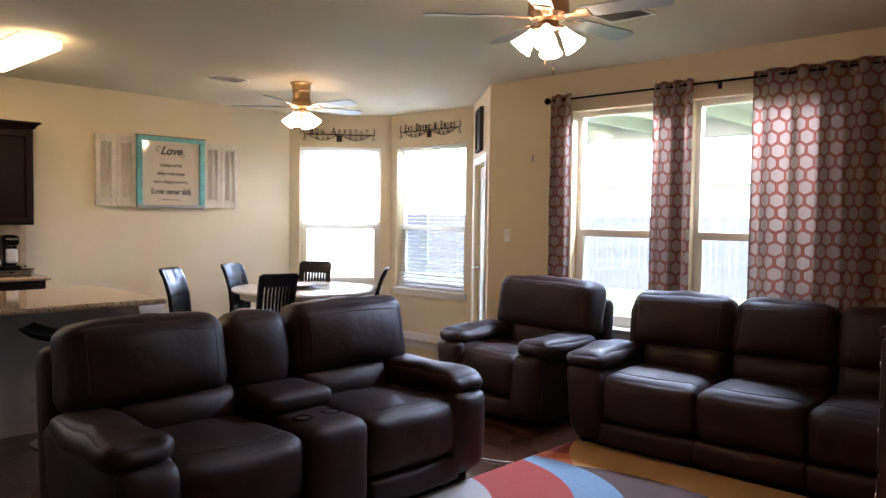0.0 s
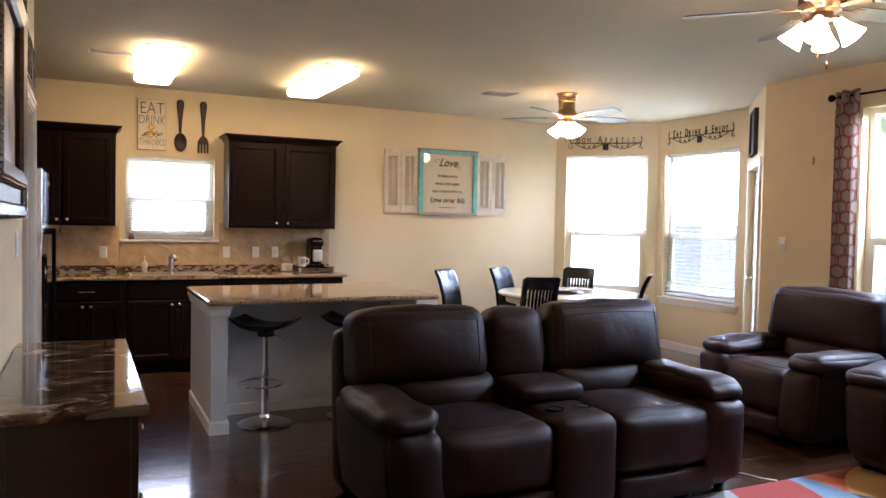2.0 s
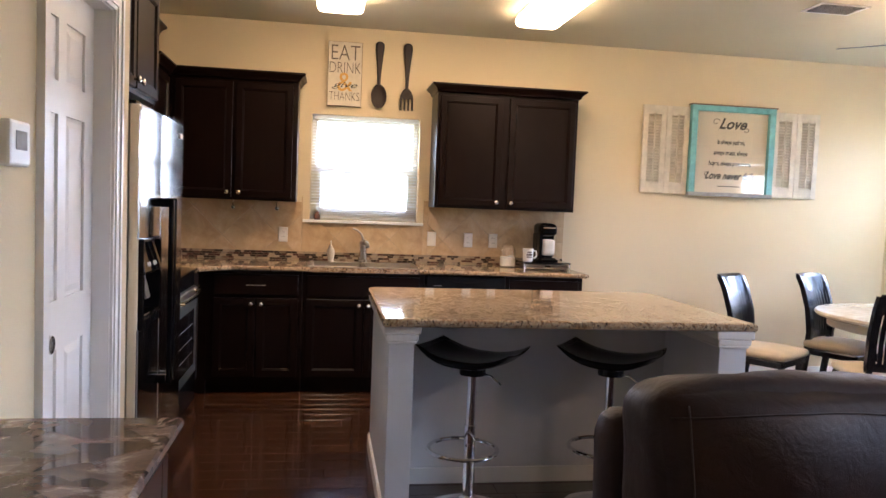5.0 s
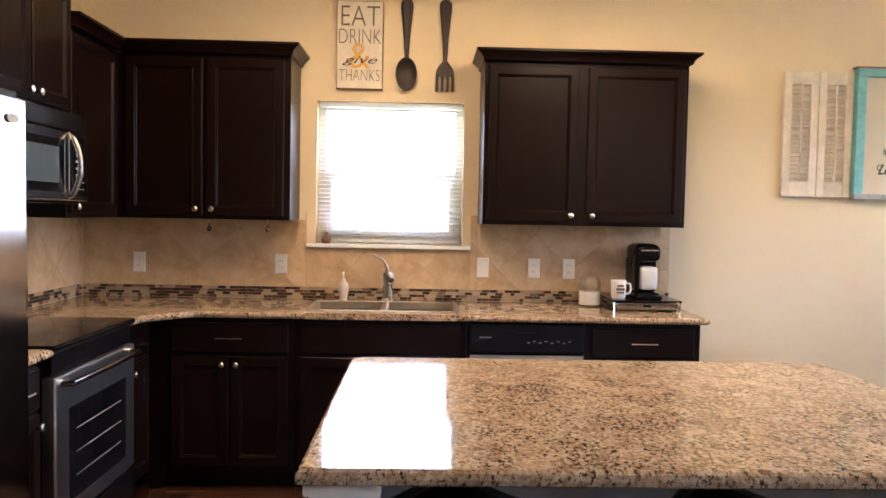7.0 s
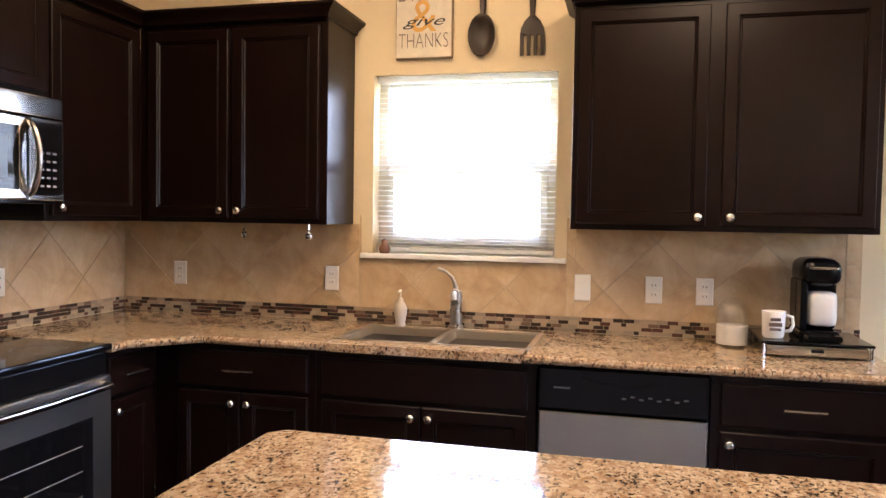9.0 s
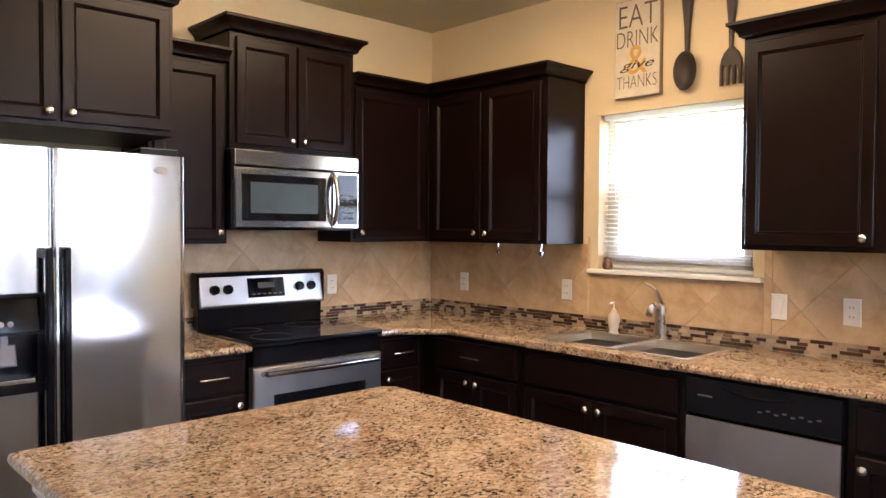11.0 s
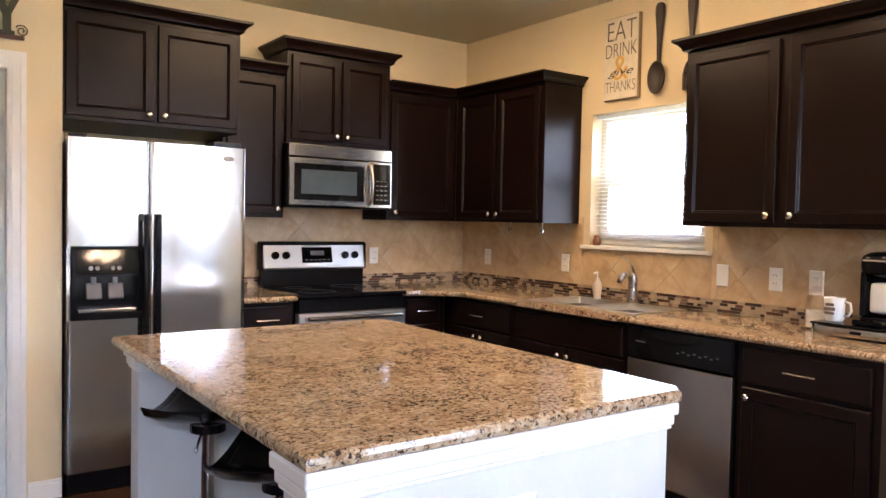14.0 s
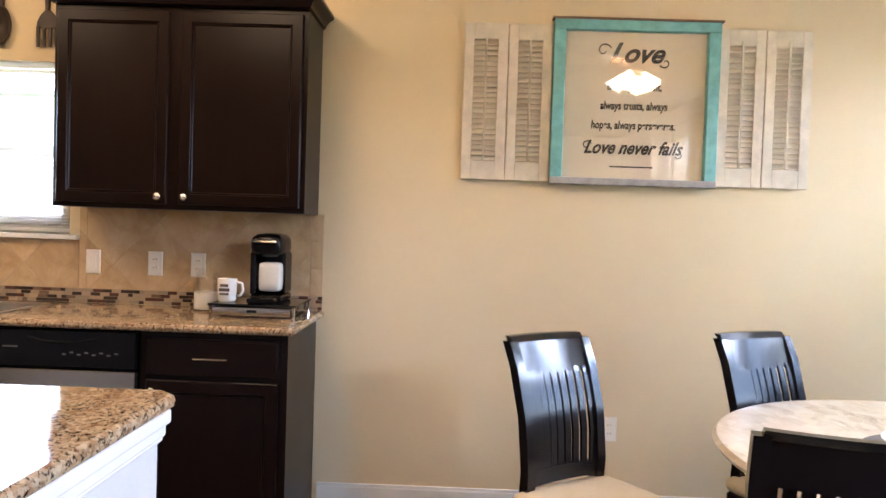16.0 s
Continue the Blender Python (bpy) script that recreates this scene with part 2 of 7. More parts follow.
def pane_glass(name="window_glass", gloss=0.05):
    m = bpy.data.materials.new(name)
    m.use_nodes = True
    t = m.node_tree
    t.nodes.remove(t.nodes["Principled BSDF"])
    tr, gl, mx = (t.nodes.new("ShaderNode" + n) for n in ("BsdfTransparent", "BsdfGlossy", "MixShader"))
    mx.inputs[0].default_value = gloss
    gl.inputs["Roughness"].default_value = 0.01
    t.links.new(tr.outputs[0], mx.inputs[1])
    t.links.new(gl.outputs[0], mx.inputs[2])
    t.links.new(mx.outputs[0], t.nodes["Material Output"].inputs[0])
    return m


def floor_material():
    k = Nodes("dark_hand_scraped_planks", 0.13, 0, 0.5)
    g = k.noise(3, 8, 0.65, 0.6, k.mapped((14, 1.2, 14)))
    big = k.noise(1.6, 3, 0.5, 0.2, k.mapped((7, 1.6, 1)))
    c = k.ramp(g, [(0.3, (0.028, 0.013, 0.008)), (0.7, (0.085, 0.036, 0.019))])
    c = k.mix(0.8, c, k.ramp(k.random(), [(0, (0.55, 0.5, 0.46)), (1, (1.15, 1.1, 1.05))]), "MULTIPLY")
    k.color(c).rough(g, 0.09, 0.20).bump(big, 0.004, 0.3).bump(g, 0.0008, 0.4)
    return k.m


def curtain_material():
    """Off-white hexagons inside rust rings; u is held in the cloth's own UV map."""
    k = Nodes("hexagon_print_cotton", 0.9)
    uv = k.t.nodes.new("ShaderNodeUVMap").outputs[0]
    sep = k.n("SeparateXYZ")
    k.link(uv, sep.inputs[0])

    def math2(op, a, b=0.0):
        m = k.t.nodes.new("ShaderNodeMath")
        m.operation = op
        for s, v in ((m.inputs[0], a), (m.inputs[1], b)):
            if isinstance(v, (int, float)):
                s.default_value = v
            else:
                k.link(v, s)
        return m.outputs[0]

    def hexd(ox, oy, w=0.098, h=0.1697):
        x = math2("ABSOLUTE", math2("SUBTRACT", math2("FLOORED_MODULO", math2("ADD", sep.outputs[0], ox), w), w / 2))
        y = math2("ABSOLUTE", math2("SUBTRACT", math2("FLOORED_MODULO", math2("ADD", sep.outputs[1], oy), h), h / 2))
        return math2("MAXIMUM", x, math2("ADD", math2("MULTIPLY", x, 0.5), math2("MULTIPLY", y, 0.866)))

    d = math2("DIVIDE", math2("MINIMUM", hexd(0, 0), hexd(0.049, 0.08485)), 0.049)
    c = k.ramp(d, [(0, (0.42, 0.355, 0.315)), (0.80, (0.25, 0.055, 0.035)), (0.95, (0.36, 0.13, 0.09))], True)
    k.color(k.mix(0.12, c, k.ramp(k.noise(120), [(0.3, (0.3, 0.25, 0.2)), (0.7, (0.8, 0.7, 0.6))])))
    k.bump(k.noise(700), 0.0004, 0.5)
    return k.m


def rug_material():
    """Big overlapping swirls in red, blue, brown, gold and cream wool."""
    k = Nodes("swirl_wool_rug", 0.95)
    sep = k.n("SeparateXYZ")
    k.link(k.co, sep.inputs[0])

    def circ(cx, cy, r, sx=1.0, sy=1.0, rot=0.0):
        m = k.n("Mapping")
        m.vector_type = "TEXTURE"
        m.inputs["Location"].default_value = (cx, cy, 0)
        m.inputs["Rotation"].default_value = (0, 0, radians(rot))
        m.inputs["Scale"].default_value = (r * sx, r * sy, 1000)
        k.link(k.co, m.inputs[0])
        v = k.t.nodes.new("ShaderNodeVectorMath")
        v.operation = "LENGTH"
        k.link(m.outputs[0], v.inputs[0])
        return k.ramp(v.outputs["Value"], [(0, (1, 1, 1)), (0.995, (1, 1, 1)), (1.0, (0, 0, 0))])

    c = (0.55, 0.13, 0.045)
    for colour, args in RUG_SHAPES:
        c = k.mix(circ(*args), c, colour)
    k.color(k.mix(0.6, c, k.ramp(k.noise(160, 3), [(0.3, (0.35, 0.35, 0.35)), (0.7, (1, 1, 1))]), "MULTIPLY"))
    k.bump(k.noise(500, 3), 0.004, 0.8)
    return k.m


RED, BLUE, BROWN, CREAM, GOLD, DARKRED = (0.40, 0.05, 0.035), (0.19, 0.29, 0.40), (0.10, 0.05, 0.04), (0.50, 0.47, 0.45), (0.58, 0.33, 0.12), (0.22, 0.03, 0.02)
# colour, (x, y, radius, stretch x, stretch y, turn) on the rug
RUG_SHAPES = [
    (DARKRED, (-1.37, 1.64, 0.6, 1, 1)),
    (GOLD, (0.20, 1.61, 1.0, 1.4, 1.02)),
    (BROWN, (-0.35, 0.48, 1.0, 0.9, 0.6)),
    (BLUE, (-0.99, 0.16, 0.81, 1, 1)),
    (RED, (-1.26, -0.04, 0.88, 1, 1)),
    (CREAM, (-1.35, -0.29, 0.68, 1, 1)),
    (GOLD, (0.75, -0.64, 0.75, 1, 1)),
    (BLUE, (0.95, 0.16, 0.5, 1, 1)),
    (BROWN, (-0.45, -1.24, 0.55, 1, 1)),
]
M["tile"], M["mosaic"], M["steel"], M["floor"], M["curtain"], M["rug"] = tile_material(), mosaic_material(), steel(), floor_material(), curtain_material(), rug_material()
M["satin"] = plain("satin_stainless", (0.60, 0.585, 0.565), 0.3, 1.0, vary=0.03)
M["tube"] = glow("lit_diffuser", (1.0, 0.72, 0.40), LAMP_TUBE)
M["bulb"] = glow("lit_frosted_shade", (1.0, 0.70, 0.42), LAMP_BULB)
M["pane"] = pane_glass()
M["clear"] = pane_glass("thin_clear_glass", 0.10)
# dim blue-grey: a soft reflection put into the microwave door's colour
M["display"] = plain("bluish_glass_reflection", (0.05, 0.07, 0.08), 0.2)
M["grass"] = plain("lawn_grass", (0.10, 0.16, 0.045), 0.9, vary=0.35, scale=3, bump=0.02, bscale=40)

# ================= mesh helpers =================
def cube(bm, x0, y0, z0, x1, y1, z1, bevel=0.0, seg=2, mat=None):
    made = bmesh.ops.create_cube(bm, size=1, matrix=Matrix.Translation(((x0 + x1) / 2, (y0 + y1) / 2, (z0 + z1) / 2)) @ Matrix.Diagonal((abs(x1 - x0), abs(y1 - y0), abs(z1 - z0), 1)))
    vs = made["verts"]
    if mat is not None:
        bmesh.ops.transform(bm, matrix=mat, verts=vs)
    if bevel:
        es = {e for v in vs for e in v.link_edges}
        bmesh.ops.bevel(bm, geom=list(es), offset=bevel, segments=seg, affect="EDGES", profile=0.5)


def lathe(bm, profile, seg=24, at=(0, 0, 0), m=None):
    """Turns (radius, height) pairs round z."""
    rings = []
    m = m or Matrix()
    for r, z in profile:
        if r < 1e-5:
            rings.append([bm.verts.new(m @ Vector((at[0], at[1], at[2] + z)))])
        else:
            rings.append([bm.verts.new(m @ Vector((at[0] + r * math.cos(2 * math.pi * i / seg), at[1] + r * math.sin(2 * math.pi * i / seg), at[2] + z))) for i in range(seg)])
    for a, b in zip(rings, rings[1:]):
        for i in range(seg):
            j = (i + 1) % seg
            if len(a) == 1 and len(b) == 1:
                continue
            if len(a) == 1:
                bm.faces.new((a[0], b[j], b[i]))
            elif len(b) == 1:
                bm.faces.new((a[i], a[j], b[0]))
            else:
                bm.faces.new((a[i], a[j], b[j], b[i]))
    for ring, flip in ((rings[0], True), (rings[-1], False)):
        if len(ring) > 1:
            bm.faces.new(ring[::-1] if flip else ring)


def tube(bm, pts, r, seg=8, closed=False):
    """A round bar along points; r may be a list."""
    pts = [Vector(p) for p in pts]
    n = len(pts)
    rings = []
    prev = None
    for i, p in enumerate(pts):
        d = (pts[(i + 1) % n] - pts[i - 1]) if closed else (pts[min(i + 1, n - 1)] - pts[max(i - 1, 0)])
        d.normalize()
        side = prev - d * prev.dot(d) if prev is not None else d.orthogonal()
        if side.length < 1e-6:
            side = d.orthogonal()
        side.normalize()
        prev = side
        up = d.cross(side)
        rr = r[i] if isinstance(r, (list, tuple)) else r
        rings.append([bm.verts.new(p + (side * math.cos(2 * math.pi * k / seg) + up * math.sin(2 * math.pi * k / seg)) * rr) for k in range(seg)])
    for a, b in zip(rings, rings[1:] + ([rings[0]] if closed else [])):
        for k in range(seg):
            bm.faces.new((a[k], a[(k + 1) % seg], b[(k + 1) % seg], b[k]))
    if not closed:
        bm.faces.new(rings[0][::-1])
        bm.faces.new(rings[-1])


def loft(bm, w, h, rings, x=0.0, z=0.0, back=True):
    """Nested rectangles, (inset, y) each, over w x h from (x, z); the front looks to -y."""
    made = []
    for ins, y in rings:
        made.append([bm.verts.new(p) for p in ((x + ins, y, z + ins), (x + w - ins, y, z + ins), (x + w - ins, y, z + h - ins), (x + ins, y, z + h - ins))])
    for a, b in zip(made, made[1:]):
        for i in range(4):
            bm.faces.new((a[i], a[(i + 1) % 4], b[(i + 1) % 4], b[i]))
    bm.faces.new(made[-1])
    if back:
        bm.faces.new(made[0][::-1])


def pillow(bm, c, s, r, bulge=(0, 0, 0), n=9, m=None, wrinkle=0.0, seed=0.0):
    """A padded block: size s round c, rounded by r, swollen by bulge on each axis."""
    before = len(bm.verts)
    made = bmesh.ops.create_cube(bm, size=2)
    es = list({e for v in made["verts"] for e in v.link_edges})
    bmesh.ops.subdivide_edges(bm, edges=es, cuts=n, use_grid_fill=True)
    bm.verts.ensure_lookup_table()
    vs = [bm.verts[i] for i in range(before, len(bm.verts))]
    hs = Vector(s) / 2
    for v in vs:
        t = Vector([math.sin(q * math.pi / 2) if abs(q) < 0.9999 else math.copysign(1, q) for q in v.co])
        p = Vector([t[i] * hs[i] for i in range(3)])
        inner = Vector([max(hs[i] - r, 0.001) for i in range(3)])
        q = Vector([max(-inner[i], min(inner[i], p[i])) for i in range(3)])
        d = p - q
        if d.length > 1e-9:
            rad = Vector([min(r, hs[i]) for i in range(3)])
            d.normalize()
            p = q + Vector([d[i] * rad[i] for i in range(3)])
        b = Vector((0, 0, 0))
        for i in range(3):
            j, k = (i + 1) % 3, (i + 2) % 3
            b[i] = bulge[i] * t[i] * max(0, 1 - t[j] ** 2) * max(0, 1 - t[k] ** 2)
        p = p + b
        if wrinkle:
            p += Vector([noise.noise(Vector((p.x * 6 + seed + 9 * i, p.y * 6, p.z * 6))) * wrinkle for i in range(3)])
            fold = abs(noise.noise(Vector((p.x * 11 + seed, p.y * 11, p.z * 7 + 3))))
            p *= 1 + 0.55 * wrinkle * (min(fold, 0.22) - 0.12) / 0.3
        v.co = (m or Matrix()) @ (p + Vector(c))


def mesh_of(bm, name, material, smooth=False):
    me = bpy.data.meshes.new(name)
    bmesh.ops.recalc_face_normals(bm, faces=bm.faces)
    bm.to_mesh(me)
    bm.free()
    me.materials.append(material)
    if smooth:
        me.shade_smooth()
        if smooth == "auto":
            me.set_sharp_from_angle(angle=radians(35))
    return me


def part(name, bm, material, parent=None, label="", smooth=False, at=None):
    ob = new(name, mesh_of(bm, name, material, smooth))
    if parent is not None:
        ob.parent = parent
    if at is not None:
        ob.matrix_basis = at
    return tagged(ob, label)


def thing(name, m, label, category, group=""):
    return_ob = new(name)
    return_ob.empty_display_size = 0.1
    return_ob.matrix_basis = m
    return tagged(return_ob, label, category, group)


def bars(spec, bevel=0.0):
    bm = bmesh.new()
    for s in spec:
        cube(bm, *s, bevel=bevel)
    return bm


def text_mesh(name, body, size, material, parent, m, align="CENTER", shear=0.0, depth=0.001, width=1.0, bold=0.0):
    cu = bpy.data.curves.new(name, "FONT")
    cu.body, cu.size, cu.align_x, cu.shear, cu.extrude, cu.offset = body, size, align, shear, depth, bold
    tmp = bpy.data.objects.new("tmp", cu)
    scene.collection.objects.link(tmp)
    bpy.context.view_layer.update()
    me = bpy.data.meshes.new_from_object(tmp.evaluated_get(bpy.context.evaluated_depsgraph_get()))
    bpy.data.objects.remove(tmp)
    me.materials.clear()
    me.materials.append(material)
    ob = new(name, me)
    ob.parent = parent
    ob.matrix_basis = m @ pose(0, 0, 0, 90) @ Matrix.Diagonal((width, 1, 1, 1))
    return ob


# ================= the setting =================
XW, YS, YH, YL, YN, XE, CEIL, T = -8.136, -0.684, 0.03, 5.745, 6.66, -0.32, 2.743, 0.15
XR = -5.205                      # where the fridge recess ends
A1, A2, A3, A4 = (XW, 5.71), (-7.32, YN), (-5.95, YN), (-4.93, YL)


def wall(name, a, b, holes=(), z1=CEIL, thick=T, material=None):
    """From a to b, seen from inside with a on the left; it thickens away from the room. holes: (u0, u1, z0, z1) along it."""
    a, b = Vector((*a, 0)), Vector((*b, 0))
    ln = (b - a).length
    ang = math.degrees(math.atan2(b.y - a.y, b.x - a.x))
    bm = bmesh.new()
    u = 0.0
    for h in sorted(holes):
        if h[0] > u:
            cube(bm, u, 0, 0, h[0], thick, z1)
        if h[2] > 0:
            cube(bm, h[0], 0, 0, h[1], thick, h[2])
        cube(bm, h[0], 0, h[3], h[1], thick, z1)
        u = h[1]
    cube(bm, u, 0, 0, ln, thick, z1)
    m = pose(a.x, a.y, 0, 0, 0, ang)
    ob = part(name, bm, material or M["wall"], None, at=m)
    tagged(ob, "cream painted plaster wall", "wall", kind="structure")
    return m, ln


def skirting(name, m, spans):
    bm = bmesh.new()
    for u0, u1 in spans:
        cube(bm, u0, -0.013, 0, u1, 0, 0.075)
        cube(bm, u0, -0.010, 0.075, u1, 0, 0.09)
    ob = part(name, bm, M["white"], None, at=m)
    tagged(ob, "white painted baseboard with a stepped top", "baseboard", kind="structure")


KWIN = (0.66 - YS, 1.51 - YS, 1.235, 2.06)
W_m, W_l = wall("wall_west", (XW, YS), (XW, A1[1]), [KWIN])
skirting("baseboard", W_m, [(2.735 - YS, W_l)])
N1_m, N1_l = wall("wall_bay_west", A1, A2, [(0.13, 1.13, 0.62, 2.34)])
skirting("baseboard", N1_m, [(0, N1_l)])
N2_m, N2_l = wall("wall_bay_north", A2, A3, [(0.12, 1.26, 0.62, 2.34)])
skirting("baseboard", N2_m, [(0, N2_l)])
N3_m, N3_l = wall("wall_bay_east", A3, A4, [(0.28, 1.15, 0, 2.05)])
L_m, L_l = wall("wall_living", A4, (XE, YL), [(0.93, 1.80, 0.60, 2.41), (1.99, 2.86, 0.60, 2.41)])
skirting("baseboard", L_m, [(0, L_l)])
wall("wall_east", (XE, YL), (XE, 1.15))
wall("wall_hall_north", (XE, 1.15), (1.6, 1.15))
wall("wall_hall_end", (1.6, 1.15), (1.6, YH))
H_m, H_l = wall("wall_hall", (1.6, YH), (XR, YH), [(1.6 + 4.35, 1.6 + 4.98, 0, 2.03)], thick=0.11)
skirting("baseboard", H_m, [(0, 1.6 + 4.27), (1.6 + 5.06, H_l)])
wall("wall_recess", (XR, YH - 0.11), (XR, YS), thick=0.11)
wall("wall_kitchen_south", (XR, YS), (XW, YS))

bm = bmesh.new()
cube(bm, XW - 0.3, YS - 0.3, CEIL, 1.9, YN + 0.3, CEIL + 0.2)
tagged(part("ceiling", bm, M["ceiling"]), "off-white textured ceiling", "ceiling", kind="structure")
bm = bmesh.new()
cube(bm, XW - 0.02, YS - 0.02, -0.2, 1.62, YN + 0.02, -0.012)
floor = tagged(part("floor", bm, plain("plank_gap", (0.012, 0.008, 0.006), 0.8)), "dark hand-scraped hardwood floor, glossy", "floor", kind="structure")

# ---------- windows ----------
def window(name, m, u0, u1, z0, z1, label, sill=True, rail=0.43):
    """A sash window filling a hole in the wall whose frame is m."""
    w, h = u1 - u0, z1 - z0
    win = thing(name, m @ pose(u0, 0, z0), label, "window")
    tagged(win, kind="structure")
    f, y0, y1 = 0.045, 0.085, 0.14
    bm = bars([(0, y0, 0, f, y1, h), (w - f, y0, 0, w, y1, h), (f, y0, 0, w - f, y1, f), (f, y0, h - f, w - f, y1, h)], 0.003)
    part("window_frame", bm, M["vinyl"], win)
    mid = h * rail
    part("lower_sash", bars([(f, y0 - 0.012, f, f + 0.036, y0 + 0.03, mid - 0.03), (w - f - 0.036, y0 - 0.012, f, w - f, y0 + 0.03, mid - 0.03), (f + 0.036, y0 - 0.012, f, w - f - 0.036, y0 + 0.03, f + 0.05)], 0.003), M["vinyl"], win)
    part("meeting_rail", bars([(f, y0 + 0.002, mid - 0.03, w - f, y1 - 0.004, mid + 0.03)], 0.004), M["vinyl"], win)
    for a, b in ((f, mid - 0.03), (mid + 0.03, h - f)):
        g = part("pane", bars([(f, 0.108, a, w - f, 0.113, b)]), M["pane"], win)
        g.visible_shadow = False
    if sill:
        part("window_sill", bars([(-0.05, -0.035, -0.022, w + 0.05, 0.0, 0.0), (0.0, 0.0, -0.0, w, y0, 0.006), (-0.03, -0.016, -0.085, w + 0.03, 0, -0.022)], 0.003), M["white"], win)
    return win


def blind(m, u0, u1, z0, z1, tilt, label, drop=None, stack=0, gap=0.015, low_tilt=4, deep=0.0125):
    """Slats across a window hole, with head rail, bottom rail and cords."""
    w = u1 - u0 - 0.02
    b = thing("window_blind", m @ pose(u0 + 0.01, 0.045, 0), label, "blind")
    part("head_rail", bars([(0, -0.018, z1 - 0.03, w, 0.018, z1)], 0.002), M["slat"], b)
    low = drop or z0 + 0.012
    part("bottom_rail", bars([(0, -0.014, low, w, 0.014, low + 0.018)], 0.002), M["slat"], b)
    sm = None
    zz = z1 - 0.05
    zs = []
    while zz > low + 0.03 + stack * gap:
        zs.append(zz)
        zz -= 0.024 if deep < 0.02 else 0.045
    zs += [low + 0.026 + i * gap for i in range(stack)]
    for i, zz in enumerate(zs):
        if sm is None:
            q = bmesh.new()
            cube(q, 0, -deep, -0.0007, w, deep, 0.0007)
            sm = mesh_of(q, "slat", M["slat"])
        s = new("slat", sm)
        s.parent = b
        s.matrix_basis = pose(0, 0, zz, tilt if i < len(zs) - stack else low_tilt)
    for u in (0.12, w - 0.12):
        q = bmesh.new()
        tube(q, [(u, -0.014, low), (u, -0.014, z1 - 0.03)], 0.0012, 4)
        part("cord", q, M["slat"], b)


window("window_1", W_m, *KWIN, "white sash window over the sink", sill=False, rail=0.49)
bm = bars([(KWIN[0] - 0.05, -0.035, KWIN[2] - 0.02, KWIN[1] + 0.05, 0.085, KWIN[2] + 0.002)], 0.003)
sill = part("window_sill", bm, M["white"], None, at=W_m)
tagged(sill, "white painted kitchen window sill", "window sill", kind="structure")
blind(W_m, *KWIN, 12, "white slatted blind, let down over the sink window, slats open", drop=1.247, stack=5)
window("window_2", N1_m, 0.13, 1.13, 0.62, 2.34, "tall almond sash window in the bay")
blind(N1_m, 0.13, 1.13, 0.62, 2.34, 20, "white slatted blind, let half down in the bay window", drop=1.38)
window("window_3", N2_m, 0.12, 1.26, 0.62, 2.34, "tall almond sash window in the bay")
blind(N2_m, 0.12, 1.26, 0.62, 2.34, 2, "white slatted blind, open, stacked at the bottom", stack=4, gap=0.045, low_tilt=36, deep=0.024)
def sky_lamp(m, u0, u1, z0, z1, watts):
    """The sky's light in a window whose blind is drawn."""
    d = bpy.data.lights.new("window_daylight", "AREA")
    d.shape, d.size, d.size_y, d.energy, d.color = "RECTANGLE", u1 - u0 + 0.5, z1 - z0 + 0.6, watts, (0.76, 0.87, 1.0)
    new("window_daylight", d).matrix_world = m @ pose((u0 + u1) / 2, 0.16, (z0 + z1) / 2, -90)


sky_lamp(W_m, *KWIN, 2.6)
sky_lamp(N1_m, 0.33, 0.93, 1.68, 2.14, 4.2)
window("window_4", L_m, 0.93, 1.80, 0.60, 2.41, "tall almond sash window behind the recliner")
window("window_5", L_m, 1.99, 2.86, 0.60, 2.41, "tall almond sash window behind the sofa")


def head_lamp(m, u0, u1, top, watts):
    """An added area lamp outside a window's top, aimed inward to strengthen the daylight."""
    d = bpy.data.lights.new("window_daylight", "AREA")
    d.shape, d.size, d.size_y, d.energy, d.color = "RECTANGLE", u1 - u0 - 0.1, 0.30, watts, (0.68, 0.84, 1.0)
    new("window_daylight", d).matrix_world = m @ pose((u0 + u1) / 2, 0.50, top + 0.14, -74)


head_lamp(N2_m, 0.12, 1.26, 2.34, 1.0 * LAMP_HEAD)
head_lamp(L_m, 0.93, 1.80, 2.41, LAMP_HEAD)
head_lamp(L_m, 1.95, 2.48, 2.41, 0.75 * LAMP_HEAD)

# ================= kitchen =================
def knob(parent, x, z, y=0.0):
    bm = bmesh.new()
    lathe(bm, [(0.006, 0), (0.006, 0.012), (0.016, 0.018), (0.017, 0.024), (0.010, 0.029), (0, 0.03)], 14, m=Matrix.Translation((x, y, z)) @ pose(0, 0, 0, 90))
    part("knob", bm, M["nickel"], parent, "round brushed nickel knob", True)


def pull(parent, x, z, y=0.0, w=0.11):
    bm = bmesh.new()
    tube(bm, [(x - w / 2, y, z), (x - w / 2, y - 0.022, z)], 0.004, 8)
    tube(bm, [(x + w / 2, y, z), (x + w / 2, y - 0.022, z)], 0.004, 8)
    tube(bm, [(x - w / 2 - 0.012, y - 0.024, z), (x, y - 0.027, z), (x + w / 2 + 0.012, y - 0.024, z)], 0.0055, 8)
    part("handle", bm, M["nickel"], parent, "slim brushed nickel bar handle", "auto")


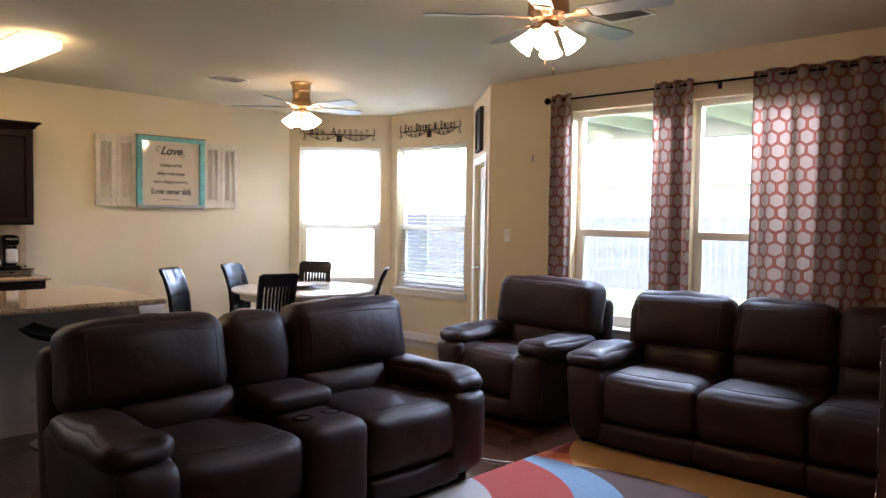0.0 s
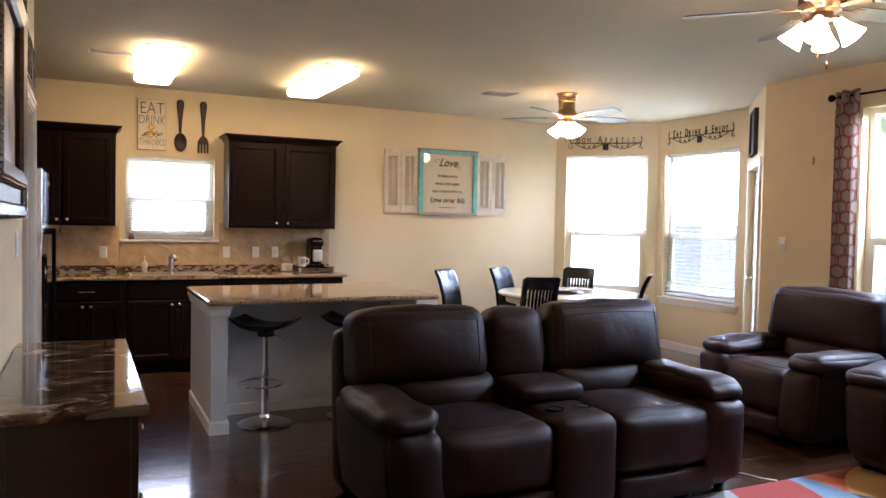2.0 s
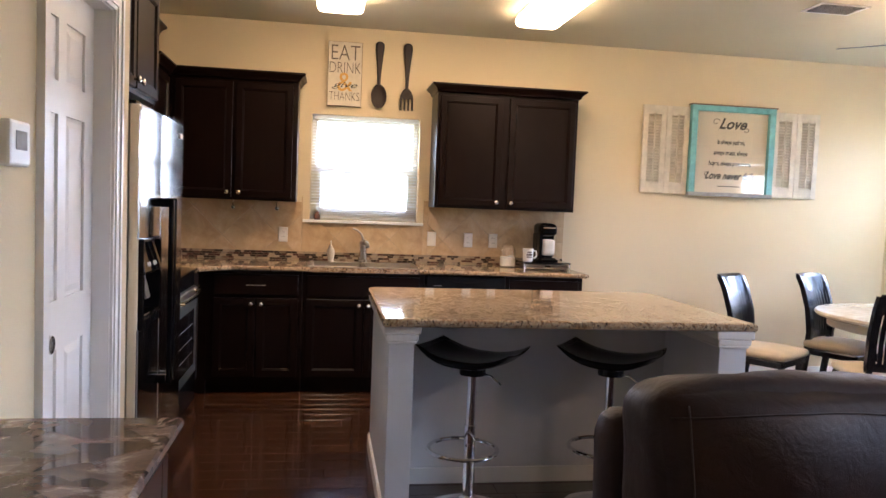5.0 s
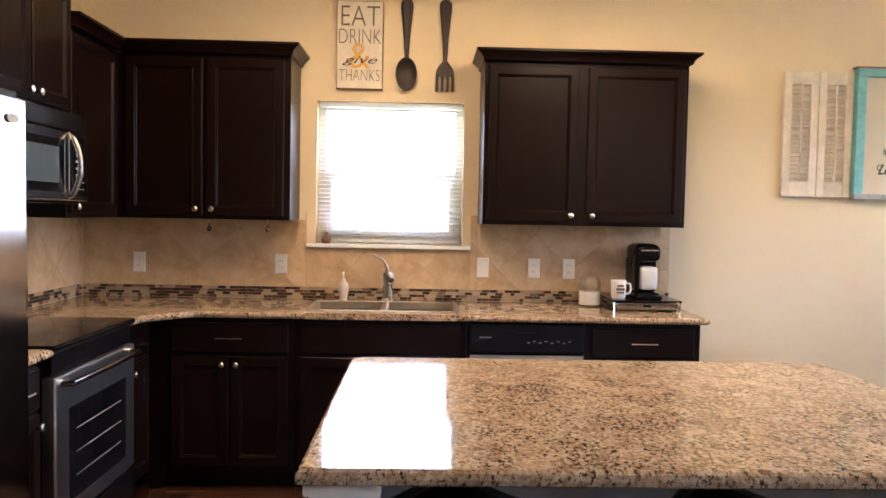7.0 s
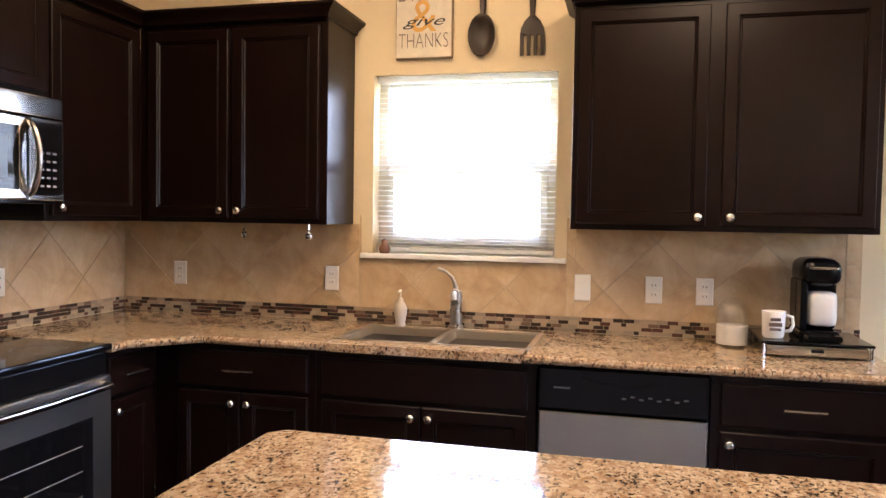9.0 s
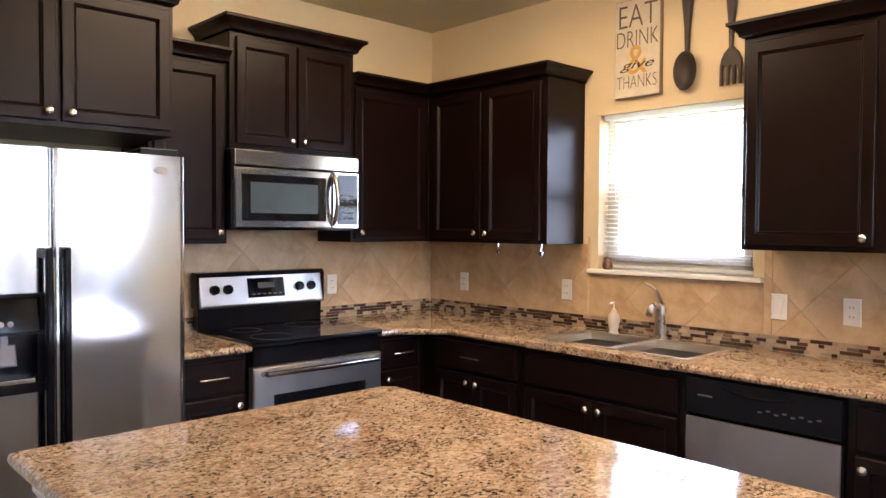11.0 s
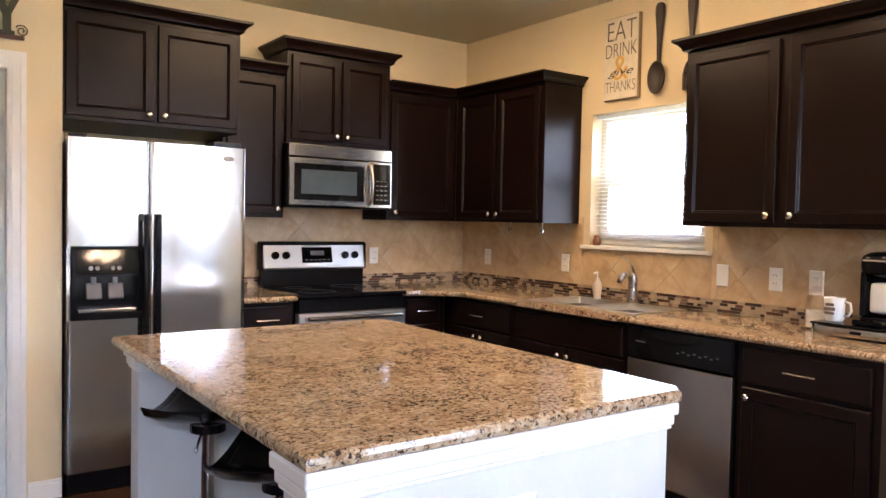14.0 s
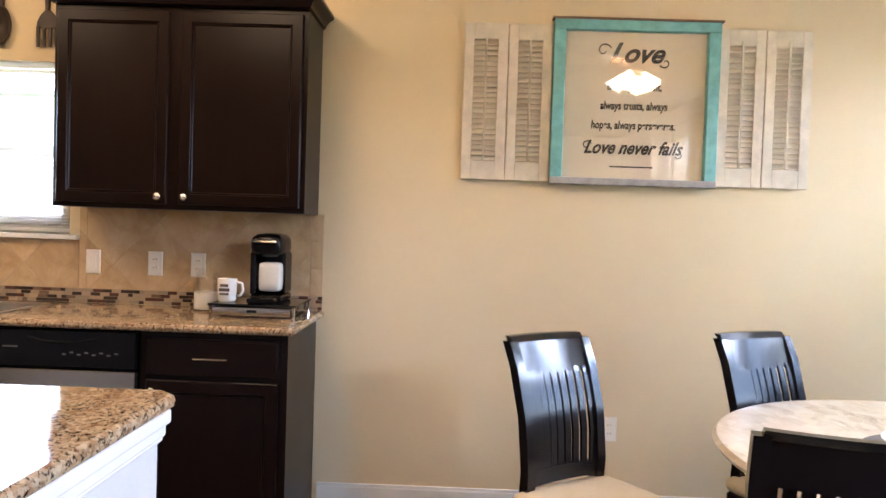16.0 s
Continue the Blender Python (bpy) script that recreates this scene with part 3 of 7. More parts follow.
def front(name, parent, x, z, w, h, rail=0.046, at_knob=None, at_pull=False, y=-0.02):
    """A framed door or drawer front with a beaded, recessed panel."""
    bm = bmesh.new()
    if rail:
        loft(bm, w, h, [(0, y + 0.02), (0, y + 0.003), (0.003, y), (rail, y), (rail + 0.004, y + 0.006), (rail + 0.008, y + 0.004), (rail + 0.013, y + 0.011)], x, z)
    else:
        loft(bm, w, h, [(0, y + 0.02), (0, y + 0.005), (0.006, y)], x, z)
    d = part(name, bm, M["cab"], parent)
    if at_knob:
        knob(d, at_knob[0], at_knob[1], y)
    if at_pull:
        pull(d, x + w / 2, z + h / 2, y)
    return d


def crown(parent, w, d, z, left=True, right=True, up=0.062, out=0.05):
    bm = bmesh.new()
    steps = [(0.0, 0.0), (0.012, 0.006), (0.014, 0.018), (out * 0.55, up * 0.55), (out, up * 0.8), (out, up)]
    rows = []
    for o, zz in steps:
        xl, xr = (-o if left else 0), (w + o if right else w)
        rows.append([bm.verts.new(p) for p in ((xl, d, z + zz), (xl, -o - 0.02, z + zz), (xr, -o - 0.02, z + zz), (xr, d, z + zz))])
    for a, b in zip(rows, rows[1:]):
        for i in range(4):
            bm.faces.new((a[i], a[(i + 1) % 4], b[(i + 1) % 4], b[i]))
    bm.faces.new(rows[-1])
    bm.faces.new(rows[0][::-1])
    part("crown_moulding", bm, M["cab"], parent, smooth="auto")


def upper(m, w, h, d, doors, label, left=True, right=True, up=0.062):
    """doors: (x, width, knob side) in the cabinet's frame."""
    c = thing("wall_cabinet", m, label, "cabinet", "wall cabinets")
    part("body", bars([(0, 0, 0, w, d, h)], 0.002), M["cab"], c)
    for x, dw, side in doors:
        kx = x + (0.03 if side == "l" else dw - 0.03)
        front("door", c, x, 0.022, dw, h - 0.045, 0.044, (kx, 0.055))
    crown(c, w, d, h, left, right, up)
    return c


XF, DW = -7.815, 0.318
UZ, UH = 1.37, 0.872
upper(pose(XF, 1.60, UZ, 0, 0, 90), 1.105, UH, DW, [(0.022, 0.483, "r"), (0.56, 0.523, "l")], "wide espresso wall cabinet with two framed doors, beside the sink window")
uc = upper(pose(XF, -0.33, UZ, 0, 0, 90), 0.895, UH, DW, [(0.03, 0.40, "r"), (0.455, 0.405, "l")], "espresso corner wall cabinet with two framed doors", left=False)
YF = -0.352
part("corner_filler", bars([(-0.024, 0.002, 0.0, 0.0, 0.10, UH)], 0.001), M["cab"], uc)
upper(pose(-7.235, YF, UZ, 0, 0, 180), 0.58, UH, 0.328, [(0.02, 0.52, "l")], "espresso wall cabinet with one wide door, meeting the corner", left=False, right=False)
upper(pose(-6.497, YF + 0.025, 1.835, 0, 0, 180), 0.735, 0.562, 0.35, [(0.03, 0.33, "r"), (0.375, 0.33, "l")], "short raised espresso wall cabinet over the microwave", up=0.07)
upper(pose(-6.112, YF, UZ, 0, 0, 180), 0.382, UH, 0.328, [(0.02, 0.34, "r")], "narrow espresso wall cabinet beside the microwave", left=False, right=False)
upper(pose(-5.212, -0.07, 1.83, 0, 0, 180), 0.895, 0.545, 0.61, [(0.02, 0.415, "r"), (0.455, 0.42, "l")], "deep espresso cabinet above the refrigerator", left=False)


def base(m, w, label, draw, doors, depth=0.58, end=False):
    """draw: (x, width, pull); doors: (x, width, knob side)."""
    c = thing("base_cabinet", m, label, "cabinet", "base cabinets")
    part("body", bars([(0, 0, 0.10, w, depth, 0.878)], 0.001), M["cab"], c)
    part("toe_kick", bars([(0, 0.07, 0, w, depth, 0.10)]), M["cab"], c)
    for x, dw, p in draw:
        front("drawer", c, x, 0.705, dw, 0.148, 0.0, None, p)
    for x, dw, side in doors:
        front("door", c, x, 0.125, dw, 0.56, 0.046, (x + (0.03 if side == "l" else dw - 0.03), 0.125 + 0.56 - 0.04))
    return c


XB, YB = -7.545, -0.085
base(pose(XB, 2.118, 0, 0, 0, 90), 0.594, "espresso base cabinet at the counter's end, one drawer over one door", [(0.03, 0.53, True)], [(0.03, 0.53, "l")])
base(pose(XB, 0.64, 0, 0, 0, 90), 0.872, "espresso sink base cabinet with a false drawer front and two doors", [(0.03, 0.81, False)], [(0.03, 0.40, "r"), (0.44, 0.40, "l")])
cc = base(pose(XB, -0.02, 0, 0, 0, 90), 0.657, "espresso base cabinet near the corner, one drawer over two doors", [(0.05, 0.58, True)], [(0.05, 0.285, "r"), (0.345, 0.285, "l")])
part("corner_filler", bars([(-0.068, 0.002, 0.0, 0.0, 0.10, 0.876)], 0.001), M["cab"], cc)
base(pose(-7.215, YB, 0, 0, 0, 180), 0.325, "small espresso base cabinet beside the range, one drawer over one door", [(0.02, 0.26, True)], [(0.02, 0.26, "l")])
base(pose(-6.105, YB, 0, 0, 0, 180), 0.345, "small espresso base cabinet between range and refrigerator", [(0.02, 0.305, True)], [(0.02, 0.305, "r")])


def slab(bm, pts, z0, z1, r=0.012, edge=None):
    """A stone top with a rounded edge, which goes into a mesh of its own where one is given."""
    prof = [(r, z0), (0.003, z0 + 0.006), (0, (z0 + z1) / 2), (0.003, z1 - 0.006), (r, z1)]
    n = len(pts)

    def ring(mesh, ins, z):
        out = []
        for i, p in enumerate(pts):
            a, p, b = Vector(pts[i - 1]), Vector(p), Vector(pts[(i + 1) % n])
            d1, d2 = (p - a).normalized(), (b - p).normalized()
            n1, n2 = Vector((-d1.y, d1.x)), Vector((-d2.y, d2.x))
            q = p + (n1 + n2) * ins / (1 + n1.dot(n2))
            out.append(mesh.verts.new((q.x, q.y, z)))
        return out
    side = edge or bm
    rings = [ring(side, ins, z) for ins, z in prof]
    for a, b in zip(rings, rings[1:]):
        for i in range(n):
            side.faces.new((a[i], a[(i + 1) % n], b[(i + 1) % n], b[i]))
    bm.faces.new(ring(bm, *prof[-1]) if edge else rings[-1])
    bm.faces.new((ring(bm, *prof[0]) if edge else rings[0])[::-1])


# the L-shaped worktop, with the sink's hole between its strips
bm, eb, eb2 = bmesh.new(), bmesh.new(), bmesh.new()
CX, CY = XB + 0.045, YB + 0.055          # front edges
SX0, SX1, SY0, SY1 = -8.02, -7.63, 0.70, 1.46
slab(bm, [(XW + 0.001, SY0), (XW + 0.001, YS + 0.001), (-7.205, YS + 0.001), (-7.205, CY), (-7.31, CY), (CX, 0.15), (CX, SY0)], 0.882, 0.914, edge=eb)
slab(bm, [(XW + 0.001, 2.745), (XW + 0.001, SY1), (CX, SY1), (CX, 2.745)], 0.882, 0.914, edge=eb2)
cube(bm, SX1, SY0, 0.883, CX - 0.003, SY1, 0.914)
cube(bm, XW + 0.001, SY0, 0.883, SX0, SY1, 0.914)
top = part("worktop", bm, M["granite"])
tagged(top, "speckled tan and brown granite worktop running round the corner", "worktop")
part("rounded_edge", eb, M["granite"], top)
part("rounded_edge", eb2, M["granite"], top)
bm, eb = bmesh.new(), bmesh.new()
slab(bm, [(-6.455, CY), (-6.455, YS + 0.001), (-6.10, YS + 0.001), (-6.10, CY)], 0.882, 0.914, edge=eb)
stop = tagged(part("worktop", bm, M["granite"]), "short granite worktop between range and refrigerator", "worktop")
part("rounded_edge", eb, M["granite"], stop)

# sink
sink = thing("kitchen_sink", pose(0, 0, 0), "double-bowl stainless steel sink set into the worktop", "sink")
bm = bmesh.new()
for a, b in ((SY0, 1.07), (1.09, SY1)):
    v = []
    for ins, z in ((-0.006, 0.915), (0.006, 0.912), (0.02, 0.76), (0.06, 0.745)):
        v.append([bm.verts.new(p) for p in ((SX0 + ins, a + ins, z), (SX1 - ins, a + ins, z), (SX1 - ins, b - ins, z), (SX0 + ins, b - ins, z))])
    for p, q in zip(v, v[1:]):
        for i in range(4):
            bm.faces.new((p[i], q[i], q[(i + 1) % 4], p[(i + 1) % 4]))
    bm.faces.new(v[-1])
part("bowl", bm, M["sink"], sink)
part("rim", bars([(SX0 - 0.02, 1.072, 0.90, SX1 + 0.01, 1.088, 0.9165), (SX0 - 0.02, SY0 - 0.02, 0.9145, SX0, SY1 + 0.02, 0.9175), (SX1, SY0 - 0.02, 0.9145, SX1 + 0.018, SY1 + 0.02, 0.9175), (SX0, SY0 - 0.02, 0.9145, SX1, SY0, 0.9175), (SX0, SY1, 0.9145, SX1, SY1 + 0.02, 0.9175)], 0.001), M["sink"], sink)
for y in (0.88, 1.27):
    bm = bmesh.new()
    lathe(bm, [(0.04, 0.746), (0.04, 0.749), (0.02, 0.750), (0, 0.748)], 20, at=(-7.82, y, 0))
    part("drain", bm, M["chrome"], sink, smooth="auto")
fa = thing("kitchen_faucet", pose(-8.06, 1.085, 0.917), "curved brushed nickel faucet with a side lever, behind the sink", "faucet")
bm = bmesh.new()
lathe(bm, [(0.034, 0), (0.034, 0.008), (0.027, 0.016), (0.026, 0.12), (0.029, 0.145), (0.024, 0.165), (0, 0.172)], 20)
part("body", bm, M["faucet"], fa, smooth="auto")
bm = bmesh.new()
tube(bm, [(0.0, 0, 0.13), (0.03, 0.004, 0.155), (0.07, 0.01, 0.165), (0.12, 0.02, 0.155), (0.15, 0.027, 0.13)], [0.016, 0.016, 0.017, 0.019, 0.017], 14)
part("spout", bm, M["faucet"], fa, smooth="auto")
bm = bmesh.new()
tube(bm, [(0, 0, 0.155), (0, -0.004, 0.19), (0.0, -0.02, 0.225), (0.0, -0.05, 0.25), (0, -0.085, 0.262)], [0.014, 0.010, 0.008, 0.007, 0.008], 10)
part("lever", bm, M["faucet"], fa, smooth="auto")
so = thing("soap_dispenser", pose(-8.03, 0.835, 0.914), "small white soap bottle with a pump, beside the faucet", "soap dispenser")
bm = bmesh.new()
lathe(bm, [(0.022, 0), (0.025, 0.006), (0.021, 0.014), (0.023, 0.03), (0.029, 0.06), (0.030, 0.08), (0.025, 0.10), (0.013, 0.115), (0.012, 0.128), (0, 0.129)], 24)
part("bottle", bm, M["soap"], so, smooth="auto")
bm = bmesh.new()
tube(bm, [(0, 0, 0.12), (0, 0, 0.165)], 0.004, 8)
tube(bm, [(0, 0, 0.163), (0.035, 0, 0.158)], 0.005, 8)
part("pump", bm, M["plate"], so, smooth="auto")

# dishwasher
dw = thing("dishwasher", pose(XB, 1.517, 0, 0, 0, 90), "stainless dishwasher with a black control panel, under the worktop", "dishwasher")
part("body", bars([(0.002, 0.01, 0.1, 0.596, 0.57, 0.875)]), M["black"], dw)
part("door", bars([(0.006, -0.028, 0.12, 0.592, 0.008, 0.715)], 0.006), M["dw_steel"], dw, "brushed stainless steel door")
bm = bmesh.new()
cube(bm, 0.006, -0.032, 0.722, 0.592, 0.008, 0.872, 0.006)
part("control_panel", bm, M["black"], dw, "black plastic control panel")
bm = bmesh.new()
tube(bm, [(0.16, -0.03, 0.845), (0.23, -0.037, 0.828), (0.30, -0.04, 0.824), (0.37, -0.037, 0.828), (0.44, -0.03, 0.845)], 0.005, 8)
part("handle", bm, M["black"], dw, smooth="auto")
bm = bars([(0.30 + i * 0.03, -0.0335, 0.775 + 0.008 * (i % 2), 0.315 + i * 0.03, -0.032, 0.781 + 0.008 * (i % 2)) for i in range(8)] + [(0.06, -0.0335, 0.80, 0.12, -0.032, 0.806)])
tagged(part("markings", bm, M["dim_mark"], dw), kind="stuff")
part("toe_panel", bars([(0.002, 0.05, 0, 0.596, 0.5, 0.1)]), M["black"], dw)

# range
RX = -6.458
rg = thing("electric_range", pose(RX, -0.055, 0, 0, 0, 180), "stainless and black electric range with a glass cooktop", "range")
W = 0.742
part("body", bars([(0.002, 0.02, 0.05, W - 0.002, 0.6, 0.895)], 0.002), M["black"], rg)
part("cooktop", bars([(-0.004, -0.03, 0.897, W + 0.004, 0.56, 0.922)], 0.008), M["cooktop"], rg, "black glass cooktop")
for x, y, r in ((0.19, 0.12, 0.11), (0.55, 0.12, 0.09), (0.19, 0.40, 0.08), (0.55, 0.40, 0.11)):
    bm = bmesh.new()
    tube(bm, [(x + r * math.cos(radians(a)), y + r * math.sin(radians(a)), 0.922) for a in range(0, 360, 10)], 0.0009, 4, True)
    part("burner_ring", bm, M["dim_mark"], rg)
bm = bmesh.new()
cube(bm, 0, 0.535, 0.92, W, 0.60, 1.06, 0.006)
part("backguard", bm, M["black"], rg)
bm = bmesh.new()
cube(bm, 0.0, -0.012, -0.09, W, 0.05, 0.09, 0.012, 3, pose(0, 0.535, 1.12, -12))
cp = part("control_panel", bm, M["satin"], rg, "tilted stainless control panel")
part("panel_trim", bars([(-0.008, 0.525, 1.19, W + 0.008, 0.60, 1.215), (-0.012, 0.52, 1.03, 0.0, 0.60, 1.205), (W, 0.52, 1.03, W + 0.012, 0.60, 1.205)], 0.006), M["black"], rg)
part("clock_display", bars([(0.27, -0.018, -0.05, 0.49, -0.0115, 0.055)], 0.002), M["blackglass"], cp, "black oven clock display", at=pose(0, 0.535, 1.12, -12))
part("buttons", bars([(0.29 + 0.032 * i, -0.0195, -0.035, 0.31 + 0.032 * i, -0.018, -0.028) for i in range(6)] + [(0.33, -0.0195, 0.0, 0.43, -0.018, 0.03)]), M["dim_mark"], cp, at=pose(0, 0.535, 1.12, -12))
for x in (0.08, 0.155, W - 0.155, W - 0.08):
    bm = bmesh.new()
    lathe(bm, [(0.026, 0), (0.024, 0.02), (0, 0.022)], 20, m=pose(0, 0.535, 1.12, -12) @ Matrix.Translation((x, -0.012, 0)) @ pose(0, 0, 0, 90))
    part("knob", bm, M["black"], rg, "black round burner knob", "auto")
bm = bmesh.new()
loft(bm, W - 0.004, 0.56, [(0, 0.02), (0, -0.022), (0.006, -0.028)], 0.002, 0.245)
od = part("oven_door", bm, M["satin"], rg, "stainless oven door")
part("window", bars([(0.105, -0.0305, 0.315, W - 0.105, -0.0265, 0.672)], 0.001), M["blackglass"], od, "black glass oven window")
bm = bmesh.new()
tube(bm, [(0.05, -0.028, 0.775), (0.052, -0.065, 0.778), (0.37, -0.075, 0.778), (W - 0.052, -0.065, 0.778), (W - 0.05, -0.028, 0.775)], 0.013, 12)
part("handle", bm, M["steel"], od, "stainless bar handle", "auto")
part("vent_strip", bars([(0.01, -0.012, 0.81, W - 0.01, 0.02, 0.893)], 0.004), M["black"], rg)
part("storage_drawer", bars([(0.002, -0.026, 0.06, W - 0.002, 0.02, 0.235)], 0.006), M["black"], rg)
for k in range(3):
    part("oven_rack", bars([(0.16, -0.0315, 0.40 + 0.09 * k, W - 0.16, -0.0303, 0.403 + 0.09 * k)]), M["greypaint"], od)

# microwave
mw = thing("microwave", pose(-6.478, -0.262, 1.435, 0, 0, 180), "stainless over-the-range microwave under the raised cabinet", "microwave")
w, h = 0.732, 0.392
part("body", bars([(0.002, 0.02, 0, w - 0.002, 0.41, h)], 0.003), M["black"], mw)
bm = bmesh.new()
loft(bm, 0.555, 0.295, [(0, 0.02), (0, -0.014), (0.006, -0.02), (0.035, -0.02), (0.038, -0.016)], 0.002, 0.012)
md = part("door", bm, M["steel"], mw, "stainless framed door")
part("window", bars([(0.038, -0.0185, 0.045, 0.532, -0.0145, 0.278)], 0.001), M["blackglass"], md, "dark glass window")
# blue-grey panel over the glass, painted as its faint bluish reflection
part("screen", bars([(0.085, -0.0195, 0.085, 0.47, -0.0183, 0.235)], 0.0003), M["display"], md)
part("top_vent", bars([(0.002, -0.02, 0.312, w - 0.002, 0.02, h - 0.002)], 0.005), M["steel"], mw, "stainless vent strip")
part("control_panel", bars([(0.562, -0.02, 0.012, w - 0.002, 0.02, 0.308)], 0.003), M["steel"], mw)
part("keypad", bars([(0.592, -0.0225, 0.030, w - 0.012, -0.02, 0.295)], 0.001), M["blackglass"], mw)
for i in range(15):
    part("key", bars([(0.612 + 0.03 * (i % 3), -0.0235, 0.06 + 0.03 * (i // 3), 0.63 + 0.03 * (i % 3), -0.0225, 0.068 + 0.03 * (i // 3))]), M["dim_mark"], mw)
bm = bmesh.new()
tube(bm, [(0.560, -0.02 - 0.048 * math.sin(math.pi * k / 14) ** 0.6, 0.030 + 0.265 * k / 14) for k in range(15)], 0.012, 14)
part("handle", bm, M["dw_steel"], md, "curved satin steel handle", True)

# refrigerator
fg = thing("refrigerator", pose(-5.217, 0.0, 0, 0, 0, 180), "side-by-side stainless refrigerator with a water and ice dispenser", "refrigerator")
w, hh = 0.876, 1.735
part("body", bars([(0.004, 0.0, 0.02, w - 0.004, 0.66, hh - 0.02)], 0.004), M["black"], fg, "black cabinet sides")
part("kick_grille", bars([(0.01, -0.055, 0.0, w - 0.01, 0, 0.10)], 0.004), M["black"], fg)


def bowed(bm, x0, x1, z0, z1, y0, y1, bow):
    ww = x1 - x0
    cols = []
    for t in [0.0, 0.0015 / ww, 0.004 / ww, 0.008 / ww] + [0.05 + 0.1 * q for q in range(10)] + [1 - 0.008 / ww, 1 - 0.004 / ww, 1 - 0.0015 / ww, 1.0]:
        x = x0 + ww * t
        e = min(t, 1 - t) * ww
        y = y0 - bow * (1 - (2 * t - 1) ** 2) + 0.006 * max(0.0, 1 - e / 0.008) ** 2
        cols.append([bm.verts.new((x, y, z)) for z in (z0, z1)] + [bm.verts.new((x, y1, z)) for z in (z1, z0)])
    for a, b in zip(cols, cols[1:]):
        for k in range(4):
            bm.faces.new((a[k], b[k], b[(k + 1) % 4], a[(k + 1) % 4]))
    bm.faces.new(cols[0][::-1])
    bm.faces.new(cols[-1])


dl, gap = 0.376, 0.005
bm = bmesh.new()
bowed(bm, 0.0, dl, 0.11, 0.852, -0.072, -0.005, 0.003)
bowed(bm, 0.0, dl, 1.212, hh, -0.072, -0.005, 0.003)
cube(bm, 0.0, -0.070, 0.852, 0.02, -0.005, 1.212)
cube(bm, dl - 0.03, -0.073, 0.852, dl, -0.005, 1.212)
fd = part("freezer_door", bm, M["steel"], fg, "brushed stainless freezer door", "auto")
bm = bmesh.new()
bowed(bm, dl + gap, w, 0.11, hh, -0.072, -0.005, 0.004)
rd = part("fridge_door", bm, M["steel"], fg, "brushed stainless refrigerator door", "auto")
xa, xb = 0.018, dl - 0.028
bm = bars([(xa, -0.086, 0.854, xb, -0.05, 0.890), (xa, -0.086, 1.065, xb, -0.05, 1.080), (xa, -0.086, 1.197, xb, -0.05, 1.211), (xa, -0.086, 0.890, xa + 0.028, -0.02, 1.065), (xb - 0.028, -0.086, 0.890, xb, -0.02, 1.065), (xa, -0.086, 1.080, xa + 0.02, -0.05, 1.197), (xb - 0.02, -0.086, 1.080, xb, -0.05, 1.197)], 0.003)
dsp = part("dispenser", bm, M["black"], fd, "black water and ice dispenser")
part("cavity", bars([(xa + 0.01, -0.022, 0.87, xb - 0.01, -0.012, 1.075)]), M["black"], fd)
bm = bmesh.new()
cube(bm, 0, -0.003, -0.062, xb - xa - 0.04, 0.003, 0.062, 0.001, 1, pose(xa + 0.02, -0.076, 1.138, -9))
part("control_panel", bm, M["blackglass"], fd, "glossy sloping control panel")
for x in (0.125, 0.225):
    bm = bmesh.new()
    cube(bm, -0.036, -0.006, -0.05, 0.036, 0.006, 0.03, 0.006, 2, pose(x, -0.045, 1.0, -14))
    cube(bm, -0.012, -0.006, 0.02, 0.012, 0.014, 0.06, 0.003, 2, pose(x, -0.045, 1.0, -8))
    part("paddle", bm, M["paddle"], fd, "smoky grey push paddle")
part("drip_tray", bars([(xa + 0.032, -0.082, 0.888, xb - 0.032, -0.026, 0.906)], 0.003), M["steel"], fd, "small steel drip tray")
for x in (0.105, 0.135, 0.205, 0.235):
    bm = bmesh.new()
    lathe(bm, [(0.011, 0), (0.009, 0.003), (0, 0.0035)], 14, m=pose(x, -0.084, 1.105, 81))
    part("button", bm, M["greypaint"], fd)
for x, d in ((dl - 0.025, fd), (dl + 0.035, rd)):
    bm = bmesh.new()
    cube(bm, x - 0.013, -0.135, 0.56, x + 0.013, -0.112, 1.375, 0.008)
    cube(bm, x - 0.011, -0.115, 0.56, x + 0.011, -0.07, 0.60, 0.004)
    cube(bm, x - 0.011, -0.115, 1.335, x + 0.011, -0.07, 1.375, 0.004)
    part("handle", bm, M["black"], d, "long black handle")
bm = bmesh.new()
lathe(bm, [(0.03, 0), (0.03, 0.003), (0, 0.0035)], 20, m=pose(w - 0.10, -0.079, hh - 0.06, 90) @ Matrix.Diagonal((1, 0.45, 1, 1)))
part("badge", bm, M["greypaint"], rd, "small oval badge")
part("hinge_cover", bars([(0.01, -0.05, hh, 0.09, 0.05, hh + 0.018)], 0.004), M["black"], fg)
part("hinge_cover", bars([(w - 0.17, -0.05, hh, w - 0.02, 0.1, hh + 0.03)], 0.004), M["black"], fg)

